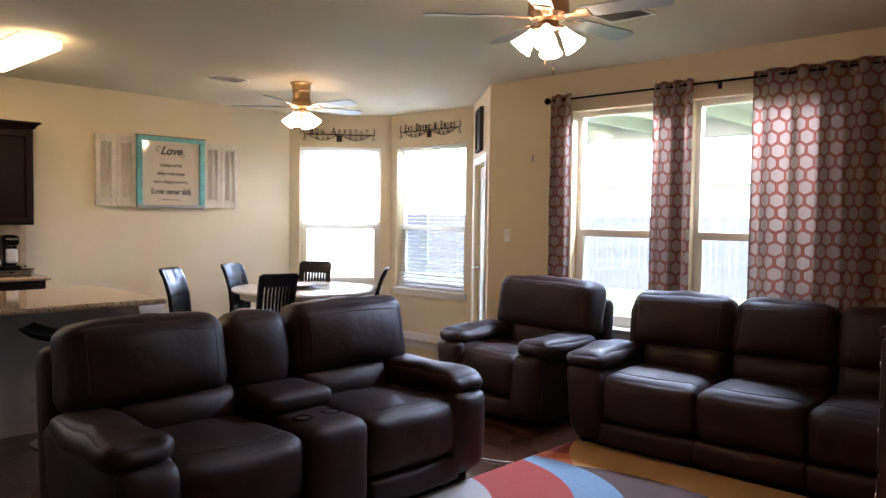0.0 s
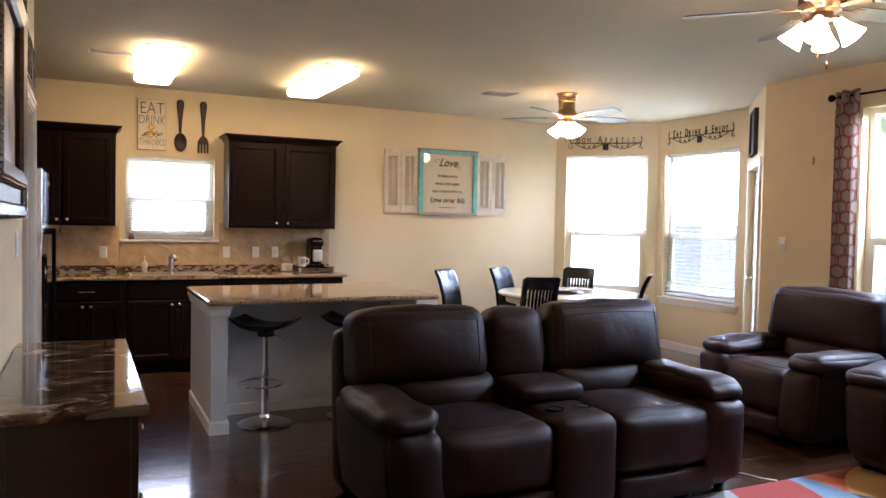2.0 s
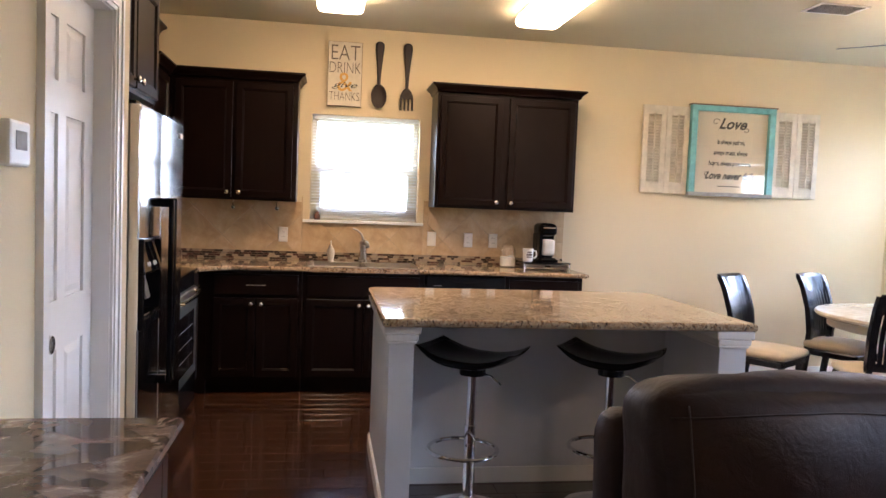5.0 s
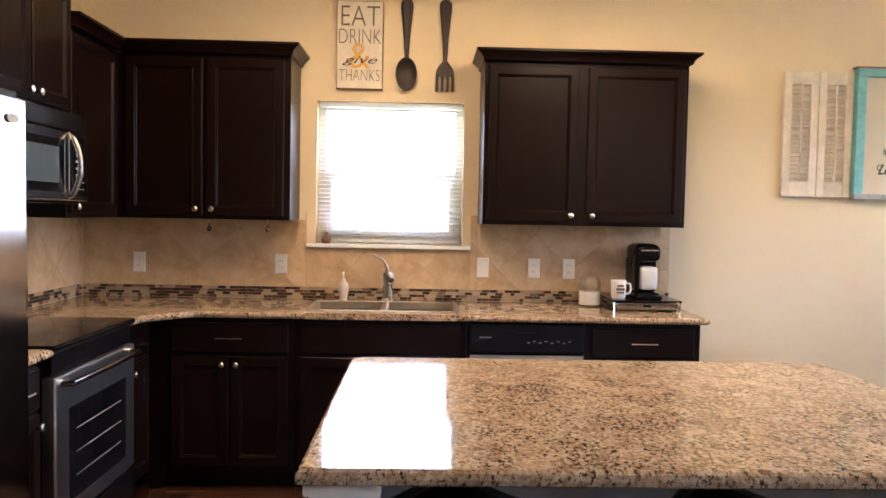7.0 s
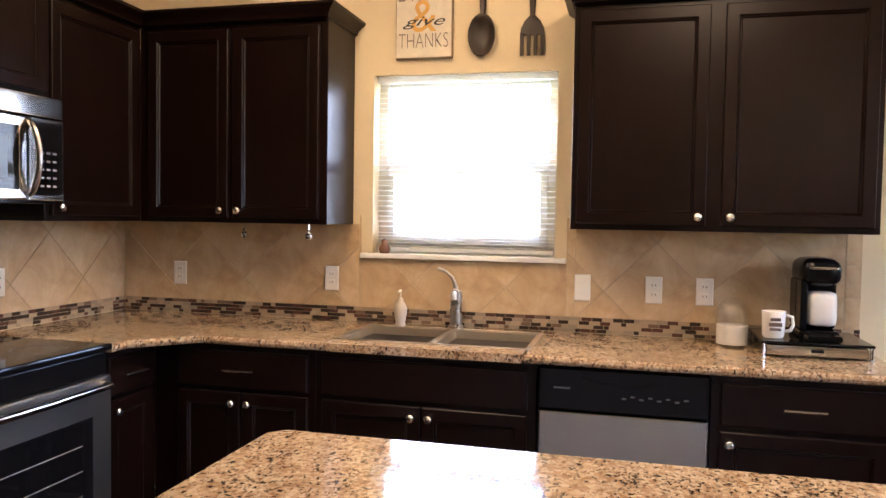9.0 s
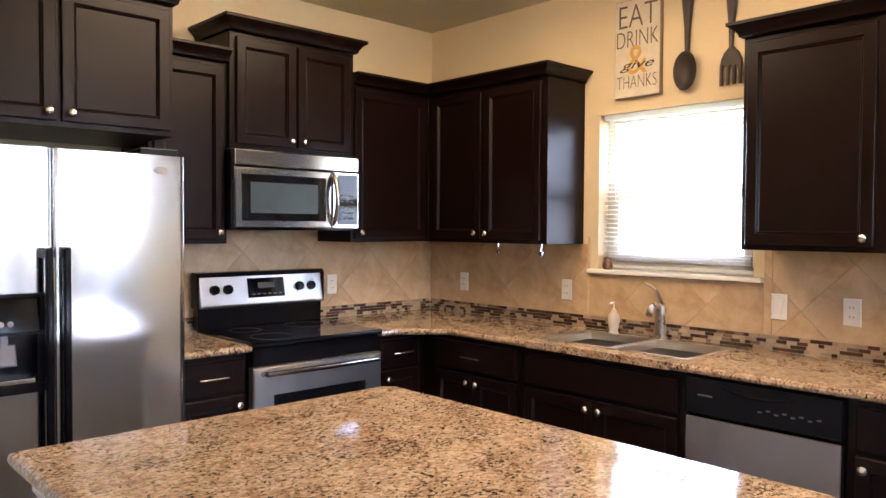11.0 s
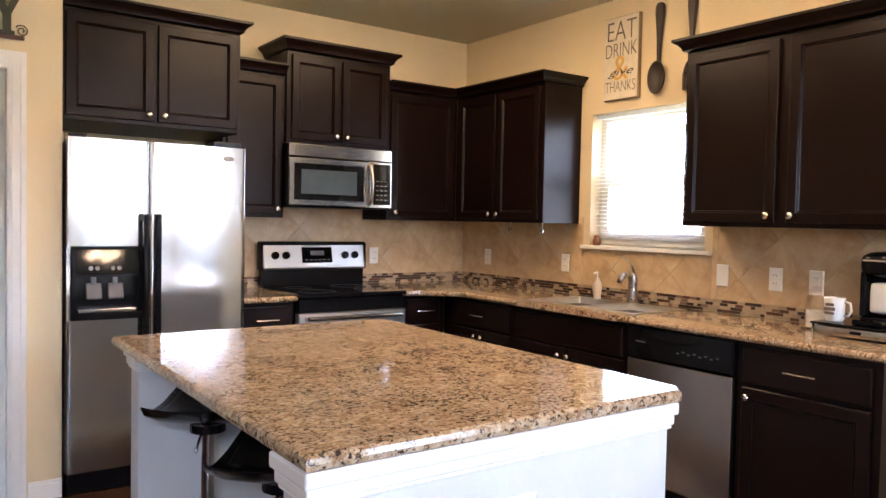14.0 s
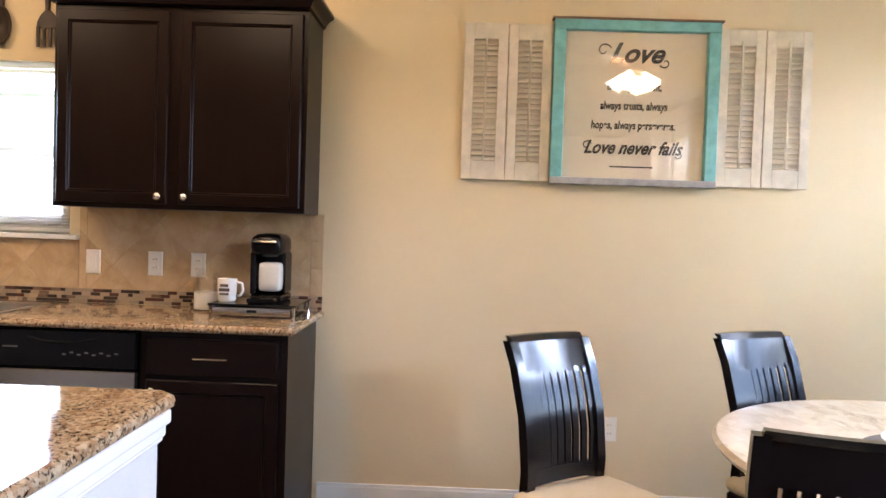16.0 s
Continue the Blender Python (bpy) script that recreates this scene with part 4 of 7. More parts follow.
# island
IX0, IX1, IY0, IY1 = -6.395, -5.222, 1.033, 2.715
bm, eb = bmesh.new(), bmesh.new()
slab(bm, [(IX1, IY0), (IX1, IY1), (IX0 + 0.04, IY1), (IX0, IY1 - 0.04), (IX0, IY0 + 0.04), (IX0 + 0.04, IY0)], 0.878, 0.914, edge=eb)
isl = thing("kitchen_island", pose(0, 0, 0), "white painted breakfast island with a recessed stool side", "island")
itop = tagged(part("island_worktop", bm, M["granite"]), "speckled tan granite slab on the island", "worktop")
part("rounded_edge", eb, M["granite"], itop)
W0 = -6.34
for nm, y0, y1, W1 in (("end_wall", IY0 + 0.035, IY0 + 0.142, -5.285), ("end_wall", IY1 - 0.165, IY1 - 0.035, -5.25)):
    part(nm, bars([(W0, y0, 0, W1, y1, 0.84)], 0.002), M["island"], isl, "white plastered end wall")
    part("cap_moulding", bars([(W0 - 0.01, y0 - 0.010, 0.800, W1 + 0.010, y1 + 0.010, 0.812), (W0 - 0.012, y0 - 0.016, 0.812, W1 + 0.016, y1 + 0.016, 0.842), (W0 - 0.018, y0 - 0.026, 0.842, W1 + 0.024, y1 + 0.026, 0.877)], 0.006), M["white"], isl)
    part("baseboard", bars([(W0, y0 - 0.012, 0, W1 + 0.012, y0, 0.08), (W0, y1, 0, W1 + 0.012, y1 + 0.012, 0.08), (W1, y0, 0, W1 + 0.012, y1, 0.08)], 0.002), M["white"], isl)
    part("baseboard", bars([(W0, y0 - 0.008, 0.08, W1 + 0.008, y0, 0.09), (W0, y1, 0.08, W1 + 0.008, y1 + 0.008, 0.09), (W1, y0, 0.08, W1 + 0.008, y1, 0.09)]), M["white"], isl)
part("back_panel", bars([(-5.90, IY0 + 0.142, 0, -5.79, IY1 - 0.165, 0.877)]), M["island"], isl)
part("baseboard", bars([(-5.79, IY0 + 0.154, 0, -5.778, IY1 - 0.177, 0.08)], 0.002), M["white"], isl)
part("cabinet_body", bars([(W0, IY0 + 0.142, 0.0, -5.90, IY1 - 0.165, 0.877)]), M["island"], isl)


def plate(m, kind, label, gang=1):
    """A wall plate: outlet, toggle or rocker. The front looks to -y."""
    w = 0.07 + 0.046 * (gang - 1)
    p = thing("outlet_plate" if kind == "outlet" else "switch_plate", m, label, "outlet" if kind == "outlet" else "light switch")
    bm = bmesh.new()
    loft(bm, w, 0.115, [(0, 0), (0, -0.003), (0.004, -0.006)], -w / 2, -0.0575)
    part("plate", bm, M["plate"], p)
    for g in range(gang):
        x = (g - (gang - 1) / 2) * 0.046
        if kind == "outlet":
            part("socket", bars([(x - 0.017, -0.0085, 0.006, x + 0.017, -0.006, 0.034), (x - 0.017, -0.0085, -0.034, x + 0.017, -0.006, -0.006)], 0.002), M["plate"], p)
            for s, z in ((-0.007, 0.016), (0.007, 0.016), (-0.007, -0.024), (0.007, -0.024)):
                part("slot", bars([(x + s - 0.0012, -0.0092, z + 0.001, x + s + 0.0012, -0.0085, z + 0.009)]), M["ink"], p)
        elif kind == "toggle":
            part("toggle", bars([(x - 0.005, -0.02, -0.002, x + 0.005, -0.006, 0.012)], 0.002), M["plate"], p)
        else:
            part("rocker", bars([(x - 0.016, -0.009, -0.033, x + 0.016, -0.006, 0.033)], 0.002), M["plate"], p)


for y, kd in ((-0.348, "outlet"), (0.464, "outlet"), (1.634, "rocker"), (1.934, "outlet"), (2.140, "outlet")):
    plate(pose(XW + 0.012, y, 1.113, 0, 0, 90), kd, "white double outlet on the tiled backsplash" if kd == "outlet" else "white rocker switch on the tiled backsplash")
plate(pose(-7.33, YS + 0.012, 1.113, 0, 0, 180), "outlet", "white double outlet beside the range")
plate(pose(XW, 4.12, 0.40, 0, 0, 90), "outlet", "white double outlet low on the dining wall")
plate(pose(-5.81, IY1 - 0.035, 0.66, 0, 0, 180), "outlet", "white double outlet on the island's end wall")

# worktop things
cm = thing("coffee_maker", pose(-7.915, 2.53, 0.975, 0, 0, 90), "black single-cup coffee maker on a chrome pod drawer", "coffee maker")
bm = bmesh.new()
cube(bm, -0.07, -0.05, 0, 0.07, 0.16, 0.03, 0.01)
cube(bm, -0.07, 0.02, 0.03, 0.07, 0.16, 0.22, 0.012)
cube(bm, -0.07, -0.05, 0.03, -0.045, 0.05, 0.22, 0.008)
part("body", bm, M["black"], cm)
bm = bmesh.new()
pillow(bm, (0, 0.05, 0.25), (0.142, 0.24, 0.095), 0.035, (0, 0, 0.008), 6)
part("head", bm, M["black"], cm, smooth=True)
part("handle_band", bars([(-0.05, -0.078, 0.262, 0.05, -0.068, 0.272)], 0.003), M["chrome"], cm)
part("drip_tray", bars([(-0.06, -0.13, 0, 0.06, -0.045, 0.022)], 0.006), M["black"], cm)
bm = bmesh.new()
pillow(bm, (0.012, 0.0, 0.11), (0.100, 0.08, 0.13), 0.02, (0, 0, 0), 5)
part("water_tank", bm, plain("pale_tank_plastic", (0.62, 0.62, 0.60), 0.25), cm, "pale grey front panel", True)
pd = thing("pod_drawer", pose(-7.93, 2.50, 0.914, 0, 0, 90), "chrome wire pod drawer with a black top", "pod drawer")
part("top", bars([(-0.19, -0.17, 0.05, 0.19, 0.17, 0.06)], 0.003), M["blackglass"], pd)
part("tray", bars([(-0.17, -0.168, 0.010, 0.17, 0.16, 0.046)], 0.003), M["steel"], pd)
for sx in (-0.18, 0.18):
    for sy in (-0.16, 0.16):
        bm = bmesh.new()
        tube(bm, [(sx, sy, 0), (sx, sy, 0.05)], 0.006, 8)
        part("leg", bm, M["chrome"], pd)
bm = bmesh.new()
tube(bm, [(-0.02, -0.17, 0.03), (0.02, -0.17, 0.03)], 0.006, 8)
part("handle", bm, M["black"], pd)
mg = thing("mug", pose(-7.855, 2.365, 0.975, 0, 0, 90), "white printed mug on the pod drawer", "mug")
bm = bmesh.new()
lathe(bm, [(0.034, 0), (0.040, 0.01), (0.043, 0.10), (0.040, 0.10), (0.036, 0.012), (0, 0.010)], 24)
part("cup", bm, M["porcelain"], mg, smooth="auto")
bm = bmesh.new()
tube(bm, [(0.04, 0, 0.085), (0.065, 0, 0.08), (0.07, 0, 0.05), (0.06, 0, 0.028), (0.04, 0, 0.025)], 0.006, 8)
part("handle", bm, M["porcelain"], mg, smooth=True)
part("print", bars([(-0.020, -0.0445, 0.030, 0.020, -0.0415, 0.040), (-0.023, -0.0445, 0.046, 0.023, -0.041, 0.060), (-0.018, -0.0445, 0.066, 0.018, -0.0425, 0.078)]), M["worn_ink"], mg)
jr = thing("glass_jar", pose(-7.985, 2.235, 0.914), "clear lidded glass jar, part full of white powder", "jar")
bm = bmesh.new()
lathe(bm, [(0.06, 0), (0.066, 0.01), (0.066, 0.14), (0.05, 0.165), (0.05, 0.16), (0.062, 0.138), (0.062, 0.012), (0, 0.008)], 28)
part("jar", bm, M["clear"], jr, smooth="auto")
bm = bmesh.new()
lathe(bm, [(0.060, 0.010), (0.0605, 0.085), (0, 0.09)], 24)
part("powder", bm, M["porcelain"], jr, smooth="auto")
bm = bmesh.new()
lathe(bm, [(0.053, 0.165), (0.055, 0.175), (0.03, 0.19), (0.008, 0.20), (0.018, 0.215), (0.012, 0.235), (0, 0.238)], 20)
part("lid", bm, M["clear"], jr, smooth="auto")
bm = bmesh.new()
tube(bm, [(-8.09, 2.62, 0.92), (-7.98, 2.68, 0.919), (-7.88, 2.70, 0.935), (-7.80, 2.67, 0.919), (-7.85, 2.64, 0.92), (-7.98, 2.66, 0.92)], 0.005, 6)
part("power_cord", bm, M["black"], cm, smooth=True, at=cm.matrix_basis.inverted())
fr = thing("sill_figurine", pose(XW + 0.0, 0.72, 1.237), "small brown figurine pot on the kitchen window sill", "ornament")
bm = bmesh.new()
lathe(bm, [(0.022, 0), (0.028, 0.02), (0.022, 0.04), (0.012, 0.045), (0.018, 0.058), (0, 0.07)], 14)
part("pot", bm, plain("brown_clay", (0.16, 0.06, 0.03), 0.5), fr, smooth=True)
for y in (0.10, 0.42):
    bm = bmesh.new()
    tube(bm, [(-7.95, y, 1.372), (-7.95, y, 1.345), (-7.94, y, 1.33), (-7.95, y, 1.318), (-7.962, y, 1.33)], 0.0035, 6)
    pillow(bm, (-7.95, y, 1.312), (0.02, 0.03, 0.03), 0.01, n=3)
    tagged(part("cabinet_hook", bm, M["chrome"]), "small hook hanging under the wall cabinet", "hook")

# dark-topped chest by the hall wall
dr = thing("sideboard", pose(0, 0, 0), "dark cherry sideboard with a brown marbled top, against the hall wall", "sideboard")
DX0, DX1, DY1 = -3.875, -2.562, 0.455
part("body", bars([(DX0, YH + 0.015, 0.08, DX1, DY1 - 0.02, 0.855)], 0.004), M["chest"], dr)
part("plinth", bars([(DX0 + 0.02, YH + 0.02, 0.0, DX1 - 0.02, DY1 - 0.05, 0.08)], 0.004), M["chest"], dr)
bm = bmesh.new()
slab(bm, [(-3.905, YH + 0.002), (-2.532, YH + 0.002), (-2.532, 0.483), (-3.905, 0.483)], 0.856, 0.889, 0.008)
part("top", bm, M["marble"], dr, "polished brown marbled top")
for q in ((DX1 - 0.05, DY1 - 0.025, 0.0, DX1 + 0.006, DY1 - 0.002, 0.855), (DX0 - 0.006, DY1 - 0.025, 0, DX0 + 0.05, DY1 - 0.002, 0.855), (DX1, YH + 0.015, 0, DX1 + 0.006, YH + 0.07, 0.855)):
    part("corner_post", bars([q], 0.002), M["chest"], dr)
for i in range(3):
    for j, (z, h) in enumerate(((0.10, 0.27), (0.39, 0.24), (0.65, 0.19))):
        bm = bmesh.new()
        w = (DX1 - DX0 - 0.14) / 3
        loft(bm, w, h, [(0, 0.02), (0, 0.004), (0.008, 0)], 0, 0)
        d = part("drawer", bm, M["chest"], dr, at=pose(DX1 - 0.06 - i * (w + 0.01), DY1, z, 0, 0, 180))
        knob(d, w / 2, h / 2)


def panel_door():
    """A white six-panel door, closed, with its casing."""
    d = thing("door_1", pose(-4.355, YH, 0, 0, 0, 180), "closed white six-panel door in the hall wall", "door")
    tagged(d, kind="structure")
    w, h = 0.62, 2.025
    bm = bmesh.new()
    cube(bm, 0, 0.072, 0.005, w, 0.10, h)
    xs = ((0.0, 0.09), (0.275, 0.345), (w - 0.09, w))
    zs = ((0.005, 0.20), (0.895, 1.05), (1.625, 1.725), (h - 0.11, h))
    for a, b in xs:
        cube(bm, a, 0.062, 0.005, b, 0.072, h)
    for a, b in zs:
        for p, q in ((0.09, 0.275), (0.345, w - 0.09)):
            cube(bm, p, 0.062, a, q, 0.072, b)
    part("slab", bm, M["white"], d)
    for a, b in ((0.20, 0.895), (1.05, 1.625), (1.725, h - 0.11)):
        for p, q in ((0.09, 0.275), (0.345, w - 0.09)):
            bm = bmesh.new()
            loft(bm, q - p, b - a, [(0.0, 0.0715), (0.012, 0.071), (0.035, 0.0640), (0.04, 0.0640)], p, a)
            part("panel", bm, M["white"], d)
    bm = bmesh.new()
    lathe(bm, [(0.028, 0), (0.028, 0.008), (0.012, 0.012), (0.012, 0.035), (0.026, 0.045), (0.026, 0.06), (0, 0.066)], 18, m=pose(0.06, 0.062, 0.95, 90))
    part("door_knob", bm, M["nickel"], d, smooth="auto")
    cs = thing("door_casing", pose(-4.355, YH, 0, 0, 0, 180), "white moulded door casing", "door casing")
    tagged(cs, kind="structure")
    prof = [(0.0, 0.0, 0.010), (0.0, 0.014, 0.016), (0.014, 0.05, 0.020), (0.05, 0.075, 0.014)]
    for side in (0, 1, 2):
        bm = bmesh.new()
        for a, b, t in ((0.005, 0.02, 0.010), (0.02, 0.055, 0.016), (0.055, 0.078, 0.022)):
            if side == 0:
                cube(bm, -b, -t, 0, -a, 0, h + a)
            elif side == 1:
                cube(bm, w + a, -t, 0, w + b, 0, h + a)
            else:
                cube(bm, -b, -t, h + a, w + b, 0, h + b)
        part("casing", bm, M["white"], cs)
    part("jamb", bars([(-0.006, 0, 0, 0.0, 0.11, h), (w, 0, 0, w + 0.006, 0.11, h), (-0.006, 0, h, w + 0.006, 0.11, h + 0.005)]), M["white"], cs)
    part("threshold", bars([(0, 0.0, 0.0, w, 0.10, 0.008)], 0.002), M["chest"], cs, "stained wooden threshold")


panel_door()

# ================= ceiling fixtures =================
for y in (0.845, 2.205):
    lf = thing("ceiling_light", pose(-6.71, y, CEIL), "lit rectangular fluorescent ceiling light with a rounded acrylic cover", "ceiling light", "kitchen ceiling lights")
    bm = bmesh.new()
    cube(bm, -0.635, -0.14, -0.025, 0.635, 0.14, 0)
    part("pan", bm, M["white"], lf)
    bm = bmesh.new()
    pillow(bm, (0, 0, -0.056), (1.29, 0.310, 0.080), 0.040, (0.02, 0, 0.008), 8)
    part("diffuser", bm, M["tube"], lf, "glowing acrylic cover", True)


def ceiling_fan(m, turn, blade, metal, label, rod, flush=False):
    f = thing("ceiling_fan", m, label, "ceiling fan", "ceiling fans")
    bm = bmesh.new()
    lathe(bm, [(0.065, 0), (0.07, -0.03), (0.05, -0.055), (0.02, -0.06), (0.02, -0.06 - rod), (0.06, -0.065 - rod), (0.105, -0.08 - rod), (0.11, -0.15 - rod), (0.09, -0.175 - rod), (0.055, -0.185 - rod), (0.05, -0.22 - rod), (0, -0.225 - rod)], 28)
    if flush:
        bm.clear()
        lathe(bm, [(0.105, 0), (0.108, -0.012), (0.088, -0.03), (0.086, -0.07), (0.094, -0.078), (0.082, -0.09), (0.080, -0.15), (0.090, -0.16), (0.085, -0.18), (0.105, -0.19), (0.10, -0.225), (0.06, -0.245), (0.05, -0.28), (0, -0.285)], 28)
    part("motor_housing", bm, metal, f, smooth="auto")
    zb = -0.165 - rod
    for i in range(5):
        a = turn + 72 * i
        bm = bmesh.new()
        cube(bm, 0.08, -0.02, -0.004, 0.2, 0.02, 0.004, 0.003)
        cube(bm, 0.17, -0.045, -0.003, 0.23, 0.045, 0.003, 0.002)
        part("blade_iron", bm, metal, f, at=pose(0, 0, zb, 0, 0, a) @ pose(0, 0, 0, -11))
        bm = bmesh.new()
        pts = [(0.19, -0.055), (0.60, -0.068), (0.64, -0.055), (0.655, 0), (0.64, 0.055), (0.60, 0.068), (0.19, 0.055)]
        lo, hi = [bm.verts.new((x, y, 0.003)) for x, y in pts], [bm.verts.new((x, y, 0.009)) for x, y in pts]
        bm.faces.new(lo[::-1])
        bm.faces.new(hi)
        for k in range(len(pts)):
            bm.faces.new((lo[k], lo[(k + 1) % 7], hi[(k + 1) % 7], hi[k]))
        part("blade", bm, blade, f, at=pose(0, 0, zb, 0, 0, a) @ pose(0, 0, 0, -11))
    zl = -0.225 - rod
    for i in range(4):
        a = radians(turn + 20 + 90 * i)
        dx, dy = math.cos(a), math.sin(a)
        mm = pose(dx * 0.075, dy * 0.075, zl - 0.005, 0, 0, math.degrees(a)) @ pose(0, 0, 0, 0, -38)
        bm = bmesh.new()
        lathe(bm, [(0.022, 0.0), (0.028, -0.03), (0.045, -0.075), (0.062, -0.115), (0.058, -0.115), (0.04, -0.075), (0.018, -0.02), (0, -0.01)], 18, m=mm)
        part("shade", bm, M["bulb"], f, "lit frosted glass bell shade", "auto")
        bm = bmesh.new()
        tube(bm, [(dx * 0.03, dy * 0.03, zl + 0.01), (dx * 0.07, dy * 0.07, zl + 0.006), (dx * 0.078, dy * 0.078, zl - 0.012)], 0.016, 10)
        part("arm", bm, metal, f, smooth="auto")
    for dx, ln in ((0.03, 0.20), (-0.025, 0.14)):
        bm = bmesh.new()
        tube(bm, [(dx, 0.01, zl), (dx, 0.01, zl - ln)], 0.0015, 5)
        lathe(bm, [(0.002, 0), (0.006, -0.01), (0.005, -0.035), (0, -0.04)], 8, at=(dx, 0.01, zl - ln))
        part("pull_chain", bm, metal, f)
    return f


M["blade"] = plain("grey_blue_blade", (0.20, 0.22, 0.225), 0.35, vary=0.1)
ceiling_fan(pose(-2.695, 3.574, CEIL), 10, M["blade"], M["bronze"], "copper-toned five-blade ceiling fan with four lit shades", 0.035)
ceiling_fan(pose(-6.27, 4.56, CEIL), 10.6, M["blade"], M["brass"], "antique brass five-blade ceiling fan over the dining table, shades lit", 0.065, True)


def vent(x, y, w, d, rz=0, back="black"):
    v = thing("ceiling_vent", pose(x, y, CEIL, 0, 0, rz), "white louvred ceiling air vent", "vent", "ceiling vents")
    part("frame", bars([(-w / 2, -d / 2, -0.008, w / 2, -d / 2 + 0.02, 0), (-w / 2, d / 2 - 0.02, -0.008, w / 2, d / 2, 0), (-w / 2, -d / 2 + 0.02, -0.008, -w / 2 + 0.02, d / 2 - 0.02, 0), (w / 2 - 0.02, -d / 2 + 0.02, -0.008, w / 2, d / 2 - 0.02, 0)], 0.002), M["white"], v)
    part("backing", bars([(-w / 2 + 0.02, -d / 2 + 0.02, -0.002, w / 2 - 0.02, d / 2 - 0.02, -0.0005)]), M[back], v)
    n = int((w - 0.04) / 0.022)
    for i in range(n):
        bm = bmesh.new()
        cube(bm, -0.008, -d / 2 + 0.02, -0.0008, 0.008, d / 2 - 0.02, 0.0008)
        part("slat", bm, M["white"], v, at=pose(-w / 2 + 0.03 + i * 0.022, 0, -0.006, 0, 35))


vent(-6.58, 0.49, 0.16, 0.34)
vent(-6.6, 3.97, 0.22, 0.34)
vent(-2.75, 4.38, 0.32, 0.30, 0, "greypaint")

# ================= outside =================
gr = bmesh.new()
cube(gr, -120, -120, -0.4, 120, 120, -0.25)
tagged(part("ground", gr, M["grass"]), "sunlit green lawn", "lawn", kind="structure")

# ================= wall decor =================
def strip(bm, pts, w, t=0.006):
    tube(bm, pts, w, 6)


def spiral(cx, cz, r, a0, turns, sx=1, n=20, tail=None):
    pts = []
    for i in range(n + 1):
        t = i / n
        a = radians(a0) + turns * 2 * math.pi * t * sx
        rr = r * (1 - 0.8 * t)
        pts.append((cx + rr * math.cos(a), 0, cz + rr * math.sin(a)))
    return pts


def scroll_plaque(m, w, words, label):
    p = thing("scroll_plaque", m, label, "wall decor", "iron plaques over the bay")
    bm = bmesh.new()
    tube(bm, [(-w / 2, -0.012, 0.094), (-w / 4, -0.012, 0.090), (0, -0.012, 0.094), (w / 4, -0.012, 0.090), (w / 2, -0.012, 0.094)], 0.006, 6)
    part("rail", bm, M["iron"], p, smooth=True)
    for s in (-1, 1):
        bm = bmesh.new()
        tube(bm, [(s * w * (0.04 + 0.40 * k / 10), -0.012, 0.088 - 0.065 * math.sin(math.pi * k / 10)) for k in range(11)], 0.0045, 6)
        part("swag", bm, M["iron"], p, smooth=True)
        for cx, cz, r, sg in ((0.17, 0.055, 0.022, 1), (0.31, 0.055, 0.022, -1), (0.24, 0.045, 0.014, 1)):
            bm = bmesh.new()
            tube(bm, [(x, -0.012, z) for x, _, z in spiral(s * cx * w, cz, r, 90, 1.2, s * sg)], 0.004, 6)
            part("scroll", bm, M["iron"], p, smooth=True)
        bm = bmesh.new()
        tube(bm, [(s * w / 2, -0.012, 0.18), (s * (w / 2 + 0.012), -0.012, 0.13), (s * (w / 2 + 0.002), -0.012, 0.08), (s * (w / 2 - 0.015), -0.012, 0.04), (s * (w / 2 + 0.012), -0.012, 0.02), (s * (w / 2 + 0.025), -0.012, 0.045)], 0.0045, 6)
        part("end_scroll", bm, M["iron"], p, smooth=True)
    bm = bmesh.new()
    pillow(bm, (0, -0.012, 0.045), (0.07, 0.012, 0.08), 0.006, n=4)
    part("leaf", bm, M["iron"], p, smooth=True)
    x = -w * 0.44
    unit = w * 0.88 / max(1, len(words))
    for wd in words.split():
        for n, c in enumerate(wd):
            big = n == 0
            text_mesh("letter", c, 0.125 if big else 0.092, M["iron"], p, pose(x + unit / 2, -0.014, 0.097), depth=0.003, width=(0.85 if big else 0.75) * unit / 0.080, bold=0.001)
            x += unit
        x += unit
    return p


scroll_plaque(N1_m @ pose(0.61, 0, 2.40), 0.85, "BON APPETIT", "dark iron scrollwork plaque with raised letters, over the bay window")
scroll_plaque(N2_m @ pose(0.68, 0, 2.43), 0.98, "EAT DRINK & ENJOY", "dark iron scrollwork plaque with raised letters, over the bay window")
ws = thing("wall_plaque", N3_m @ pose(0.50, 0, 2.17), "tall dark wooden plaque hung over the patio door", "wall decor")
part("board", bars([(0.02, -0.022, 0.02, 0.38, -0.004, 0.42)], 0.003), M["iron"], ws)
part("frame", bars([(0, -0.04, 0, 0.03, 0, 0.44), (0.37, -0.04, 0, 0.40, 0, 0.44), (0.03, -0.04, 0, 0.37, 0, 0.03), (0.03, -0.04, 0.41, 0.37, 0, 0.44)], 0.004), M["ink"], ws)

WALL_W = pose(XW, 0, 0, 0, 0, 90)          # local x runs along world y

